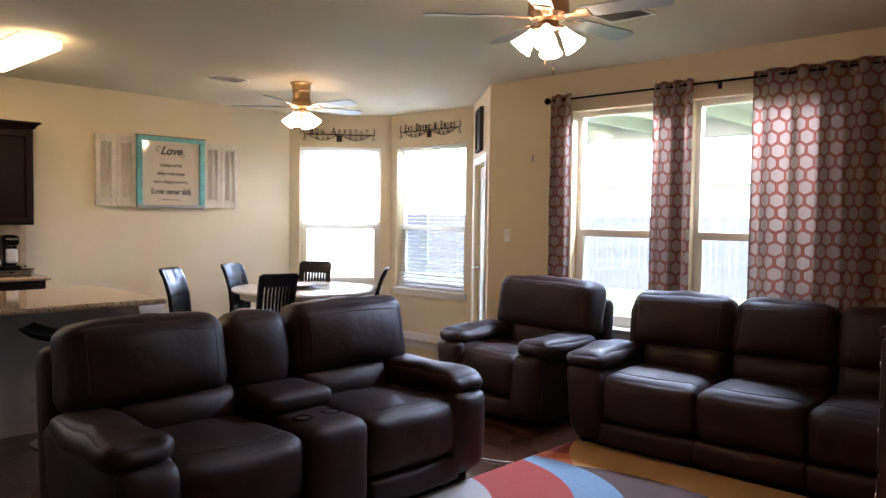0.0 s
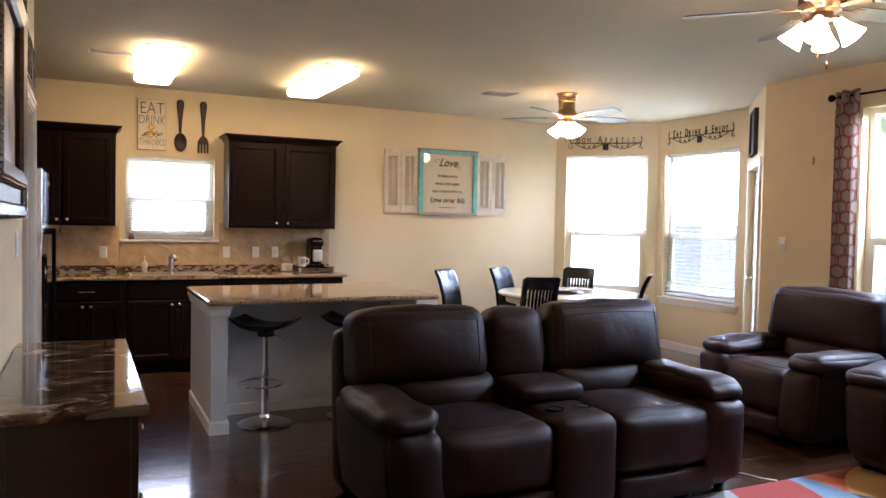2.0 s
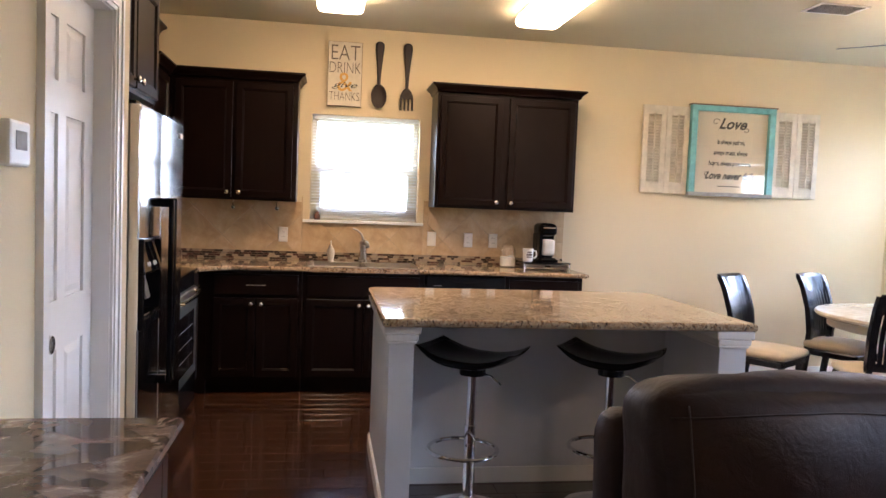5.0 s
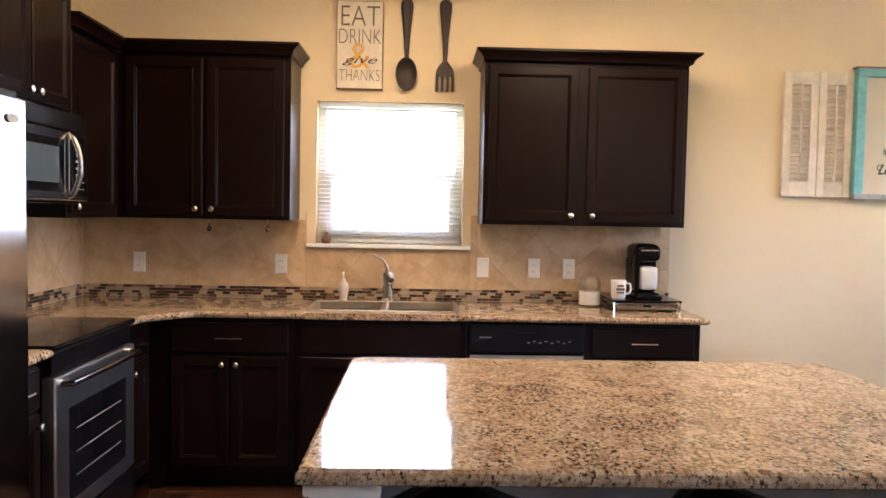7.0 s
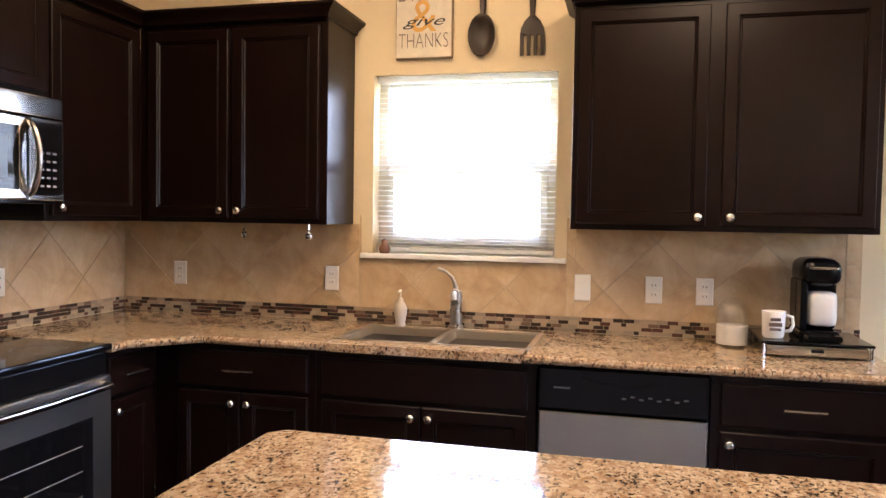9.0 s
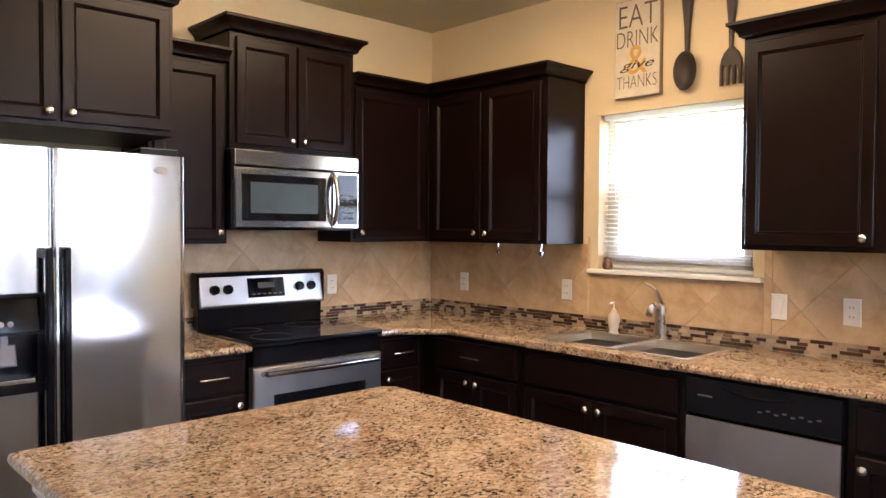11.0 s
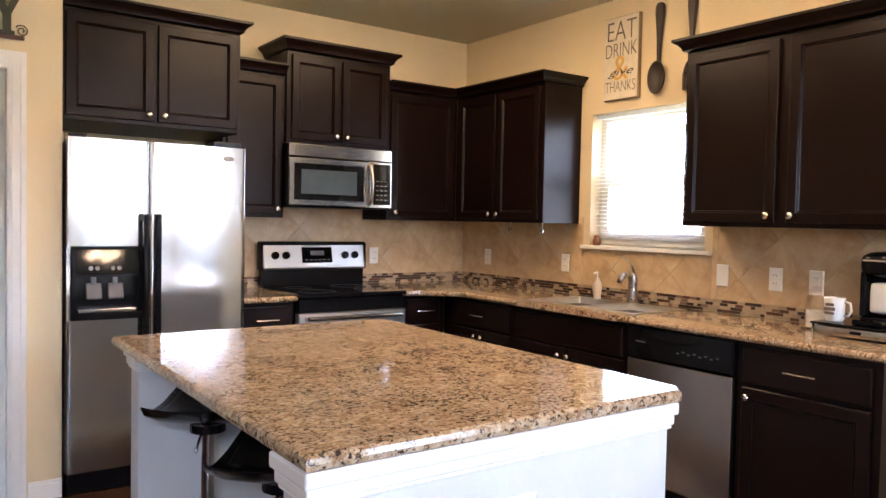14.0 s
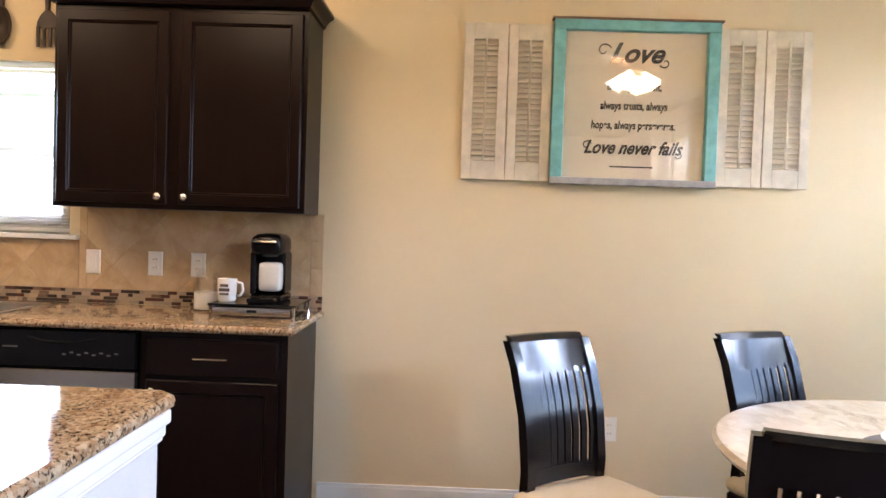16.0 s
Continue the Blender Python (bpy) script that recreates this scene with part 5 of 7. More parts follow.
sg = thing("kitchen_sign", WALL_W @ pose(0.77, 0, 2.127), "distressed white wooden sign with black and gold lettering", "sign")
part("board", bars([(0, -0.028, 0, 0.265, 0, 0.498)], 0.003), plain("raw_board_edge", (0.28, 0.20, 0.12), 0.7), sg)
part("face", bars([(0.004, -0.031, 0.004, 0.261, -0.0275, 0.494)], 0.001), M["sign_white"], sg, "chipped white painted face")
for words, size, z, col, w in (("EAT", 0.170, 0.355, M["worn_ink"], 0.78), ("DRINK", 0.125, 0.255, M["worn_ink"], 0.66), ("&", 0.21, 0.118, M["gold"], 0.95), ("THANKS", 0.098, 0.045, M["worn_ink"], 0.62)):
    text_mesh("lettering", words, size, col, sg, pose(0.132, -0.0315, z), depth=0.0005, width=w, bold=-0.002 if col is M["worn_ink"] else 0.0)
text_mesh("lettering", "give", 0.062, M["ink"], sg, pose(0.132, -0.0325, 0.145), shear=0.4, depth=0.0005, width=1.9)

fork_spoon = (("giant_spoon", 1.17), ("giant_fork", 1.392))
for nm, y in fork_spoon:
    t = thing(nm, WALL_W @ pose(y, 0, 2.124), "oversized dark metal wall %s" % nm.split("_")[1], "wall decor", "spoon and fork on the wall")
    bm = bmesh.new()
    rows = []
    for z, w in ((0.17, 0.011), (0.22, 0.014), (0.30, 0.018), (0.40, 0.028), (0.47, 0.036), (0.505, 0.034), (0.522, 0.018)):
        rows.append([bm.verts.new(p) for p in ((-w, -0.010, z), (-w * 0.6, -0.022, z), (w * 0.6, -0.022, z), (w, -0.010, z), (w * 0.6, -0.004, z), (-w * 0.6, -0.004, z))])
    for a, b in zip(rows, rows[1:]):
        for i in range(6):
            bm.faces.new((a[i], a[(i + 1) % 6], b[(i + 1) % 6], b[i]))
    bm.faces.new(rows[0][::-1])
    bm.faces.new(rows[-1])
    part("shaft", bm, M["iron"], t, smooth="auto")
    bm = bmesh.new()
    if "spoon" in nm:
        lathe(bm, [(0, 0.004), (0.5, 0.006), (0.88, 0.02), (1, 0.034), (0.93, 0.036), (0.8, 0.024), (0.4, 0.012), (0, 0.010)], 24, m=pose(0, 0, 0.095) @ Matrix.Diagonal((0.062, 1, 0.095, 1)) @ pose(0, 0, 0, 90))
        part("bowl", bm, M["iron"], t, smooth=True)
    else:
        rows = []
        for z, w in ((0.175, 0.012), (0.15, 0.035), (0.12, 0.05), (0.09, 0.053)):
            rows.append([bm.verts.new(p) for p in ((-w, -0.012, z), (0, -0.02, z), (w, -0.012, z), (w, -0.004, z), (-w, -0.004, z))])
        for a, b in zip(rows, rows[1:]):
            for i in range(5):
                bm.faces.new((a[i], a[(i + 1) % 5], b[(i + 1) % 5], b[i]))
        bm.faces.new(rows[0][::-1])
        bm.faces.new(rows[-1])
        part("neck", bm, M["iron"], t, smooth="auto")
        for k in range(4):
            bm = bmesh.new()
            x = -0.045 + 0.03 * k
            cube(bm, x - 0.008, -0.018, 0.0, x + 0.008, -0.008, 0.10, 0.003)
            part("tine", bm, M["iron"], t)

# love frame between shutters
for y0, y1 in ((3.372, 3.785), (4.553, 4.985)):
    sh = thing("wall_shutter", WALL_W @ pose(y0, 0, 1.562), "chippy white louvred wooden shutter hung as decor", "shutter", "shutters beside the frame")
    w, h = y1 - y0, 0.728
    half = w / 2
    for k in range(2):
        o = k * half
        spec = [(o + 0.002, -0.030, 0, o + 0.047, -0.004, h), (o + half - 0.047, -0.030, 0, o + half - 0.002, -0.004, h), (o + 0.047, -0.030, 0, o + half - 0.047, -0.004, 0.085), (o + 0.047, -0.030, h - 0.075, o + half - 0.047, -0.004, h)]
        part("shutter_frame", bars(spec, 0.002), M["sign_white"], sh)
        n = 23
        sm = None
        for i in range(n):
            if sm is None:
                q = bmesh.new()
                cube(q, 0.045, -0.014, -0.003, half - 0.045, 0.014, 0.003)
                sm = mesh_of(q, "slat", M["sign_white"])
            s = new("slat", sm)
            s.parent = sh
            s.matrix_basis = pose(o, -0.016, 0.10 + i * (h - 0.19) / (n - 1), 52)
        part("tilt_rod", bars([(o + half / 2 - 0.005, -0.040, 0.09, o + half / 2 + 0.005, -0.030, h - 0.055)], 0.001), M["sign_white"], sh, "distressed white wooden tilt rod")
    part("backing", bars([(0.03, -0.003, 0.08, w - 0.03, -0.0005, h - 0.07)]), M["sign_white"], sh)

lf = thing("framed_print", WALL_W @ pose(3.787, -0.012, 1.552), "turquoise chipped window frame with script lettering under glass", "picture frame")
w, h = 0.764, 0.762
part("frame_side", bars([(0, -0.05, 0.03, 0.055, 0.0, h - 0.05)], 0.004), M["turq"], lf)
part("frame_side", bars([(w - 0.055, -0.05, 0.03, w, 0.0, h - 0.05)], 0.004), M["turq"], lf)
part("frame_top", bars([(0, -0.052, h - 0.05, w, 0.0, h - 0.004)], 0.004), M["turq"], lf)
part("frame_cap", bars([(-0.01, -0.056, h - 0.004, w + 0.01, 0.0, h + 0.006)], 0.002), plain("brown_trim", (0.2, 0.12, 0.07), 0.6), lf)
part("frame_bottom", bars([(0, -0.055, 0, w, 0.0, 0.032)], 0.004), M["greypaint"], lf, "grey weathered bottom rail")
part("paper", bars([(0.05, -0.014, 0.028, w - 0.05, -0.006, h - 0.045)]), plain("cream_print_paper", (0.66, 0.57, 0.42), 0.8, vary=0.03), lf)
g = part("glass", bars([(0.054, -0.034, 0.03, w - 0.054, -0.032, h - 0.048)]), M["pane"], lf)
g.visible_shadow = False
for words, size, z, wd, sh_, b in (("Love", 0.125, 0.575, 1.25, 0.45, 0.0035), ("is always patient,", 0.052, 0.445, 1.0, 0.1, 0.0016), ("always trusts, always", 0.052, 0.355, 1.0, 0.1, 0.0016), ("hopes, always perseveres.", 0.052, 0.265, 1.0, 0.1, 0.0016), ("Love never fails", 0.085, 0.150, 1.05, 0.45, 0.0025)):
    text_mesh("lettering", words, size, M["ink"], lf, pose(w / 2, -0.0145, z), shear=sh_, depth=0.0004, width=wd * (0.72 if size < 0.06 else 0.8), bold=b)
for cx_, cz_, r_, a_, sx_ in ((0.235, 0.625, 0.036, 20, 1), (0.52, 0.575, 0.026, 200, 1), (0.17, 0.185, 0.024, 20, 1), (0.60, 0.15, 0.018, 200, 1)):
    bm = bmesh.new()
    tube(bm, [(px, -0.0148, pz) for px, _, pz in spiral(cx_, cz_, r_, a_, 0.9, sx_)], 0.0028, 5)
    part("flourish", bm, M["ink"], lf, smooth=True)
part("verse_line", bars([(0.28, -0.0148, 0.085, 0.48, -0.0142, 0.092)]), M["ink"], lf)

# hall wall: large picture, thermostat, switches, family letters
HW = pose(0, YH, 0, 0, 0, 180)
pc = thing("large_picture", pose(-2.585, YH, 1.44, 0, 0, 180), "large dark ornate picture frame with a soft brown and grey print", "picture")
w, h = 1.298, 0.98
bm = bmesh.new()
rings = [(0, 0), (0, -0.03), (0.015, -0.045), (0.05, -0.038), (0.06, -0.030)]
v = []
for ins, y in rings + [(0.06, 0)]:
    v.append([bm.verts.new(p) for p in ((ins, y, ins), (w - ins, y, ins), (w - ins, y, h - ins), (ins, y, h - ins))])
for a, b in zip(v, v[1:] + [v[0]]):
    for i in range(4):
        bm.faces.new((a[i], a[(i + 1) % 4], b[(i + 1) % 4], b[i]))
part("outer_frame", bm, M["black_wood"], pc, "black outer moulding")
part("liner", bars([(0.06, -0.024, 0.06, w - 0.06, -0.004, 0.12), (0.06, -0.024, h - 0.12, w - 0.06, -0.004, h - 0.06), (0.06, -0.024, 0.12, 0.12, -0.004, h - 0.12), (w - 0.12, -0.024, 0.12, w - 0.06, -0.004, h - 0.12)]), plain("silver_liner", (0.24, 0.235, 0.235), 0.4, 0.3), pc, "pale silvery liner")
bm = bmesh.new()
v = []
for ins, y in ((0.12, -0.01), (0.12, -0.04), (0.14, -0.055), (0.19, -0.045), (0.20, -0.03), (0.20, -0.01)):
    v.append([bm.verts.new(p) for p in ((ins, y, ins), (w - ins, y, ins), (w - ins, y, h - ins), (ins, y, h - ins))])
for a, b in zip(v, v[1:] + [v[0]]):
    for i in range(4):
        bm.faces.new((a[i], a[(i + 1) % 4], b[(i + 1) % 4], b[i]))
part("inner_frame", bm, wood("burnished_brown_moulding", (0.025, 0.010, 0.005), (0.11, 0.045, 0.016), 0.35), pc, "burnished brown inner moulding")
bm = bmesh.new()
for i in range(46):
    for z in (0.128, h - 0.128):
        bmesh.ops.create_icosphere(bm, subdivisions=1, radius=0.006, matrix=Matrix.Translation((0.13 + i * (w - 0.26) / 45, -0.047, z)))
for i in range(32):
    for x in (0.128, w - 0.128):
        bmesh.ops.create_icosphere(bm, subdivisions=1, radius=0.006, matrix=Matrix.Translation((x, -0.047, 0.15 + i * (h - 0.30) / 31)))
tagged(part("beading", bm, M["nickel"], pc, "row of small silver beads"), kind="stuff")
k = Nodes("soft_brown_print", 0.42)
k.color(k.ramp(k.noise(1.6, 3, 0.5, 1.5, k.mapped((3, 1, 1))), [(0.3, (0.09, 0.06, 0.05)), (0.48, (0.34, 0.23, 0.18)), (0.62, (0.52, 0.42, 0.37)), (0.72, (0.38, 0.40, 0.46))]))
part("canvas", bars([(0.20, -0.014, 0.20, w - 0.20, -0.006, h - 0.20)]), k.m, pc)

th = thing("thermostat", pose(-4.10, YH, 1.50, 0, 0, 180), "white wall thermostat with a small grey display", "thermostat")
part("case", bars([(-0.062, -0.03, -0.055, 0.062, 0, 0.055)], 0.008), M["plate"], th)
part("display", bars([(-0.03, -0.0315, -0.015, 0.035, -0.0295, 0.03)]), M["greypaint"], th)
plate(pose(-3.905, YH, 1.325, 0, 0, 180), "rocker", "white double rocker switch beside the large picture", 2)
plate(pose(-2.475, YH, 1.36, 0, 0, 180), "toggle", "white double toggle switch by the large picture", 2)
plate(pose(-4.70, YL, 1.335), "toggle", "white toggle switch on the living room wall")
hk = thing("wall_hook", pose(-4.42, YL, 2.03), "small dark nail hook on the wall", "hook")
part("hook", bars([(-0.006, -0.014, -0.03, 0.006, 0, 0.03)], 0.002), M["greypaint"], hk)

SLABS = {   # upright or slanted strokes: (x0, z0, x1, z1, width), over a 0.20 high letter
    "F": [(0.03, 0.0, 0.03, 0.20, 0.034), (0.03, 0.185, 0.115, 0.185, 0.03), (0.03, 0.11, 0.09, 0.11, 0.026), (0.0, 0.008, 0.062, 0.008, 0.016), (0.108, 0.15, 0.108, 0.20, 0.014)],
    "A": [(0.015, 0.0, 0.062, 0.20, 0.028), (0.115, 0.0, 0.068, 0.20, 0.034), (0.03, 0.065, 0.10, 0.065, 0.02), (-0.002, 0.008, 0.036, 0.008, 0.016), (0.09, 0.008, 0.14, 0.008, 0.016)],
    "M": [(0.02, 0.0, 0.02, 0.20, 0.026), (0.125, 0.0, 0.125, 0.20, 0.034), (0.03, 0.19, 0.072, 0.06, 0.034), (0.115, 0.19, 0.075, 0.06, 0.026), (0.0, 0.008, 0.045, 0.008, 0.016), (0.10, 0.008, 0.15, 0.008, 0.016), (0.0, 0.192, 0.04, 0.192, 0.016), (0.11, 0.192, 0.15, 0.192, 0.016)],
    "I": [(0.03, 0.0, 0.03, 0.20, 0.036), (0.0, 0.008, 0.06, 0.008, 0.018), (0.0, 0.192, 0.06, 0.192, 0.018)],
    "L": [(0.03, 0.0, 0.03, 0.20, 0.036), (0.0, 0.192, 0.062, 0.192, 0.018), (0.0, 0.012, 0.105, 0.012, 0.024), (0.098, 0.0, 0.098, 0.05, 0.014)],
    "Y": [(0.07, 0.0, 0.07, 0.10, 0.034), (0.068, 0.09, 0.022, 0.20, 0.032), (0.072, 0.09, 0.122, 0.20, 0.026), (-0.002, 0.192, 0.045, 0.192, 0.018), (0.098, 0.192, 0.142, 0.192, 0.018), (0.04, 0.008, 0.10, 0.008, 0.018)],
}
LET = [("F", 0.0, (0.04, 0.05, 0.03)), ("A", 0.125, (0.07, 0.022, 0.018)), ("M", 0.275, (0.07, 0.042, 0.026)), ("I", 0.435, (0.09, 0.105, 0.10)), ("L", 0.505, (0.08, 0.022, 0.018)), ("Y", 0.605, (0.045, 0.045, 0.022))]
fm = thing("family_sign", pose(-4.30, YH, 2.165, 0, 0, 180), "metal slab letters spelling FAMILY, with scrolls, above the door", "sign")
for i, (ch_, x, col) in enumerate(LET):
    bm = bmesh.new()
    for k, (x0, z0, x1, z1, wd) in enumerate(SLABS[ch_]):
        ln = math.hypot(x1 - x0, z1 - z0)
        ang = math.degrees(math.atan2(z1 - z0, x1 - x0))
        cube(bm, 0, -0.0165 - 0.0004 * k, -wd / 2, ln, -0.010, wd / 2, 0.0, 1, pose(x + x0, 0, z0 + 0.012, 0, -ang))
    part("letter", bm, plain("letter_paint", tuple(0.8 * q for q in col), 0.7, 0.0, vary=0.25, scale=20), fm)
for x, z, r, a0, sx in ((0.115, 0.05, 0.030, 90, 1), (0.24, 0.06, 0.026, 90, -1), (0.425, 0.045, 0.028, 90, 1), (0.405, 0.165, 0.030, 120, -1), (0.485, 0.14, 0.03, 60, -1), (0.58, 0.065, 0.036, 90, 1), (0.60, 0.13, 0.034, 90, -1), (0.682, 0.17, 0.02, 90, 1), (0.735, 0.035, 0.028, 150, -1), (0.262, 0.15, 0.026, 60, 1)):
    bm = bmesh.new()
    tube(bm, [(px, -0.012, pz) for px, _, pz in spiral(x, z, r, a0, 1.6, sx)], 0.003, 5)
    part("scroll", bm, M["iron"], fm, smooth=True)
part("rail", bars([(-0.005, -0.014, -0.008, 0.745, -0.008, 0.012)]), plain("brown_metal_rail", (0.09, 0.04, 0.03), 0.5), fm)

# patio door in the angled wall
pdm = N3_m @ pose(0.28, 0, 0)
pdr = thing("door_2", pdm, "white patio door with a full glass pane", "door")
tagged(pdr, kind="structure")
part("stile", bars([(0.0, 0.05, 0.01, 0.11, 0.095, 2.03), (0.76, 0.05, 0.01, 0.87, 0.095, 2.03), (0.11, 0.05, 0.01, 0.76, 0.095, 0.22), (0.11, 0.05, 1.91, 0.76, 0.095, 2.03)], 0.003), M["white"], pdr)
g = part("pane", bars([(0.11, 0.07, 0.22, 0.76, 0.076, 1.91)]), M["pane"], pdr)
g.visible_shadow = False
bm = bmesh.new()
lathe(bm, [(0.026, 0), (0.026, 0.01), (0.012, 0.014), (0.012, 0.04), (0.026, 0.05), (0.026, 0.065), (0, 0.07)], 16, m=pose(0.06, 0.05, 0.96, 90))
part("door_knob", bm, M["nickel"], pdr, smooth="auto")
pdc = thing("door_casing", pdm, "white door casing round the patio door", "door casing")
tagged(pdc, kind="structure")
part("casing", bars([(-0.07, -0.018, 0, 0.0, 0, 2.12), (0.87, -0.018, 0, 0.94, 0, 2.12), (0, -0.018, 2.05, 0.87, 0, 2.12)], 0.004), M["white"], pdc)

# ================= leather seating =================
from mathutils.bvhtree import BVHTree


def seam(name, bm, pts, away, parent, r=0.0028):
    """A stitched seam laid on a cushion: points are pushed on to it along a direction."""
    tree = BVHTree.FromBMesh(bm)
    on = []
    for p in pts:
        hit = tree.ray_cast(Vector(p) - Vector(away), Vector(away))
        if hit[0] is not None:
            on.append(hit[0] + hit[1] * 0.0005)
    if len(on) > 3:
        q = bmesh.new()
        tube(q, on, r, 5)
        part(name, q, M["thread"], parent, smooth=True)


def seat_unit(t, cx, w, i):
    """One reclining seat with its footrest panel."""
    bm = bmesh.new()
    pillow(bm, (cx, -0.13, 0.335), (w + 0.02, 0.68, 0.315), 0.075, (0, 0.022, 0.028), 12, pose(0, 0, 0, -1), 0.012, i)
    st_ = [(cx + w * 0.46 * q, -0.38 + 0.05 * q * q, 0.6) for q in [k / 12 - 1 for k in range(25)]]
    bm.normal_update()
    keep = bm.copy()
    sp = part("seat", bm, M["leather"], t, smooth=True)
    seam("seam", keep, st_, (0, 0, -1), sp)
    keep.free()
    bm = bmesh.new()
    pillow(bm, (cx, -0.405, 0.115), (w + 0.01, 0.13, 0.145), 0.030, (0, 0.012, 0), 8, None, 0.006, i + 3)
    part("footrest", bm, M["leather"], t, smooth=True)


def back_unit(t, x0, x1, i, lx0=None, lx1=None, top=0.985):
    cx, w = (x0 + x1) / 2, x1 - x0
    lx0, lx1 = (lx0 if lx0 is not None else x0), (lx1 if lx1 is not None else x1)
    bm = bmesh.new()
    pillow(bm, ((lx0 + lx1) / 2, 0.135, 0.555), (lx1 - lx0, 0.20, 0.24), 0.07, (0, 0.05, 0), 9, pose(0, 0, 0, -8), 0.010, i)
    part("lumbar_cushion", bm, M["leather"], t, smooth=True)
    bm = bmesh.new()
    m = pose(cx, 0.24, 0.60, -10)
    pillow(bm, (0, 0, (top - 0.60) / 2), (w, 0.26, top - 0.60 + 0.02), 0.080, (0.012, 0.06, 0.022), 12, m, 0.014, i + 5)
    for v in bm.verts:
        v.co.x = cx + (v.co.x - cx) * (1 - 0.09 * max(0.0, v.co.z - 0.68))
    keep = bm.copy()
    bp = part("back_cushion", bm, M["leather"], t, smooth=True)
    seam("seam", keep, [(cx + w * 0.45 * (k / 14 - 1), 0.2, top - 0.035 - 0.02 * (k / 14 - 1) ** 2) for k in range(29)], (0, 1, 0), bp)
    for sx in (-0.40, 0.40):
        seam("seam", keep, [(cx + w * sx, 0.2, 0.70 + 0.02 * k) for k in range(14)], (0, 1, 0), bp)
    keep.free()


def splay(bm, side):
    """Leans the outer side in towards the floor."""
    for v in bm.verts:
        v.co.x -= side * 0.10 * max(0.0, 0.5 - v.co.z)


def arm_unit(t, cx, side, i):
    bm = bmesh.new()
    pillow(bm, (cx, -0.02, 0.295), (0.25, 0.84, 0.50), 0.06, (0.02, 0.02, 0), 9, None, 0.008, i)
    splay(bm, side)
    part("arm_panel", bm, M["leather"], t, smooth=True)
    bm = bmesh.new()
    pillow(bm, (cx + 0.012 * side, -0.10, 0.565), (0.285, 0.64, 0.120), 0.060, (0.012, 0.03, 0.02), 15, pose(0, 0, 0, 1), 0.020, i + 2)
    part("arm_pad", bm, M["leather"], t, smooth=True)
    bm = bmesh.new()
    pillow(bm, (cx, -0.42, 0.305), (0.255, 0.11, 0.44), 0.054, (0, 0.03, 0), 9, None, 0.010, i + 4)
    splay(bm, side)
    part("arm_front", bm, M["leather"], t, smooth=True)


def back_shell(t, w):
    bm = bmesh.new()
    pillow(bm, (0, 0.40, 0.48), (w - 0.06, 0.16, 0.86), 0.07, (0, 0.02, 0), 10, pose(0, 0, 0, -4))
    part("back_shell", bm, M["leather"], t, smooth=True)
    part("frame", bars([(-w / 2 + 0.06, -0.38, 0.03, w / 2 - 0.06, 0.40, 0.30)], 0.01), M["black"], t)
    for x in (-w / 2 + 0.1, w / 2 - 0.1):
        for y in (-0.36, 0.36):
            bm = bmesh.new()
            lathe(bm, [(0.025, 0), (0.03, 0.06), (0, 0.06)], 10, at=(x, y, 0))
            part("foot", bm, M["black"], t)


lv = thing("loveseat", pose(-3.55, 2.54, 0, 0, 0, 90), "dark brown leather reclining loveseat with a middle console and cupholders", "loveseat")
back_shell(lv, 2.12)
for s in (-1, 1):
    arm_unit(lv, 0.925 * s, s, 10 * s)
    seat_unit(lv, 0.51 * s, 0.63, 3 * s)
    a, b = sorted(((0.175 if s > 0 else 0.235) * s, 1.005 * s))
    back_unit(lv, a, b, 20 + s, *sorted((0.19 * s, 0.83 * s)))
bm = bmesh.new()
pillow(bm, (0, -0.12, 0.285), (0.37, 0.71, 0.47), 0.070, (0, 0.02, 0.006), 10, None, 0.004, 2)
part("console_body", bm, M["leather"], lv, smooth=True)
bm = bmesh.new()
pillow(bm, (0, 0.04, 0.565), (0.40, 0.38, 0.10), 0.04, (0, 0.01, 0.012), 8, None, 0.004, 6)
part("console_lid", bm, M["leather"], lv, "padded console lid", True)
for x in (-0.085, 0.085):
    bm = bmesh.new()
    lathe(bm, [(0.046, 0.50), (0.050, 0.526), (0.045, 0.528), (0.038, 0.524), (0.036, 0.516), (0, 0.514)], 24, at=(x, -0.27, 0))
    part("cupholder", bm, M["black"], lv, "black cupholder ring", "auto")
bm = bmesh.new()
pillow(bm, (-0.03, 0, 0.18), (0.38, 0.24, 0.42), 0.09, (0.0, 0.03, 0.02), 10, pose(0, 0.25, 0.58, -10), 0.016, 9)
part("middle_back_cushion", bm, M["leather"], lv, smooth=True)

sf = thing("sofa", pose(-2.02, 5.03, 0, 0, 0, 4), "dark brown leather three-seat reclining sofa under the windows", "sofa")
back_shell(sf, 2.36)
for s in (-1, 1):
    arm_unit(sf, 1.06 * s, s, 30 * s)
for i, x in enumerate((-0.62, 0, 0.62)):
    seat_unit(sf, x, 0.615, 40 + i)
    a, b = (x - 0.31 - (0.10 if i == 0 else 0), x + 0.31 + (0.10 if i == 2 else 0))
    back_unit(sf, a + 0.005, b - 0.005, 50 + i, x - 0.30, x + 0.30, 0.975)

rc = thing("recliner", pose(-3.91, 5.02, 0, 0, 0, -3), "dark brown leather recliner armchair in front of the window", "armchair")
back_shell(rc, 1.02)
for s in (-1, 1):
    arm_unit(rc, 0.40 * s, s, 60 * s)
seat_unit(rc, 0, 0.55, 71)
back_unit(rc, -0.47, 0.49, 73, -0.28, 0.28, 1.0)

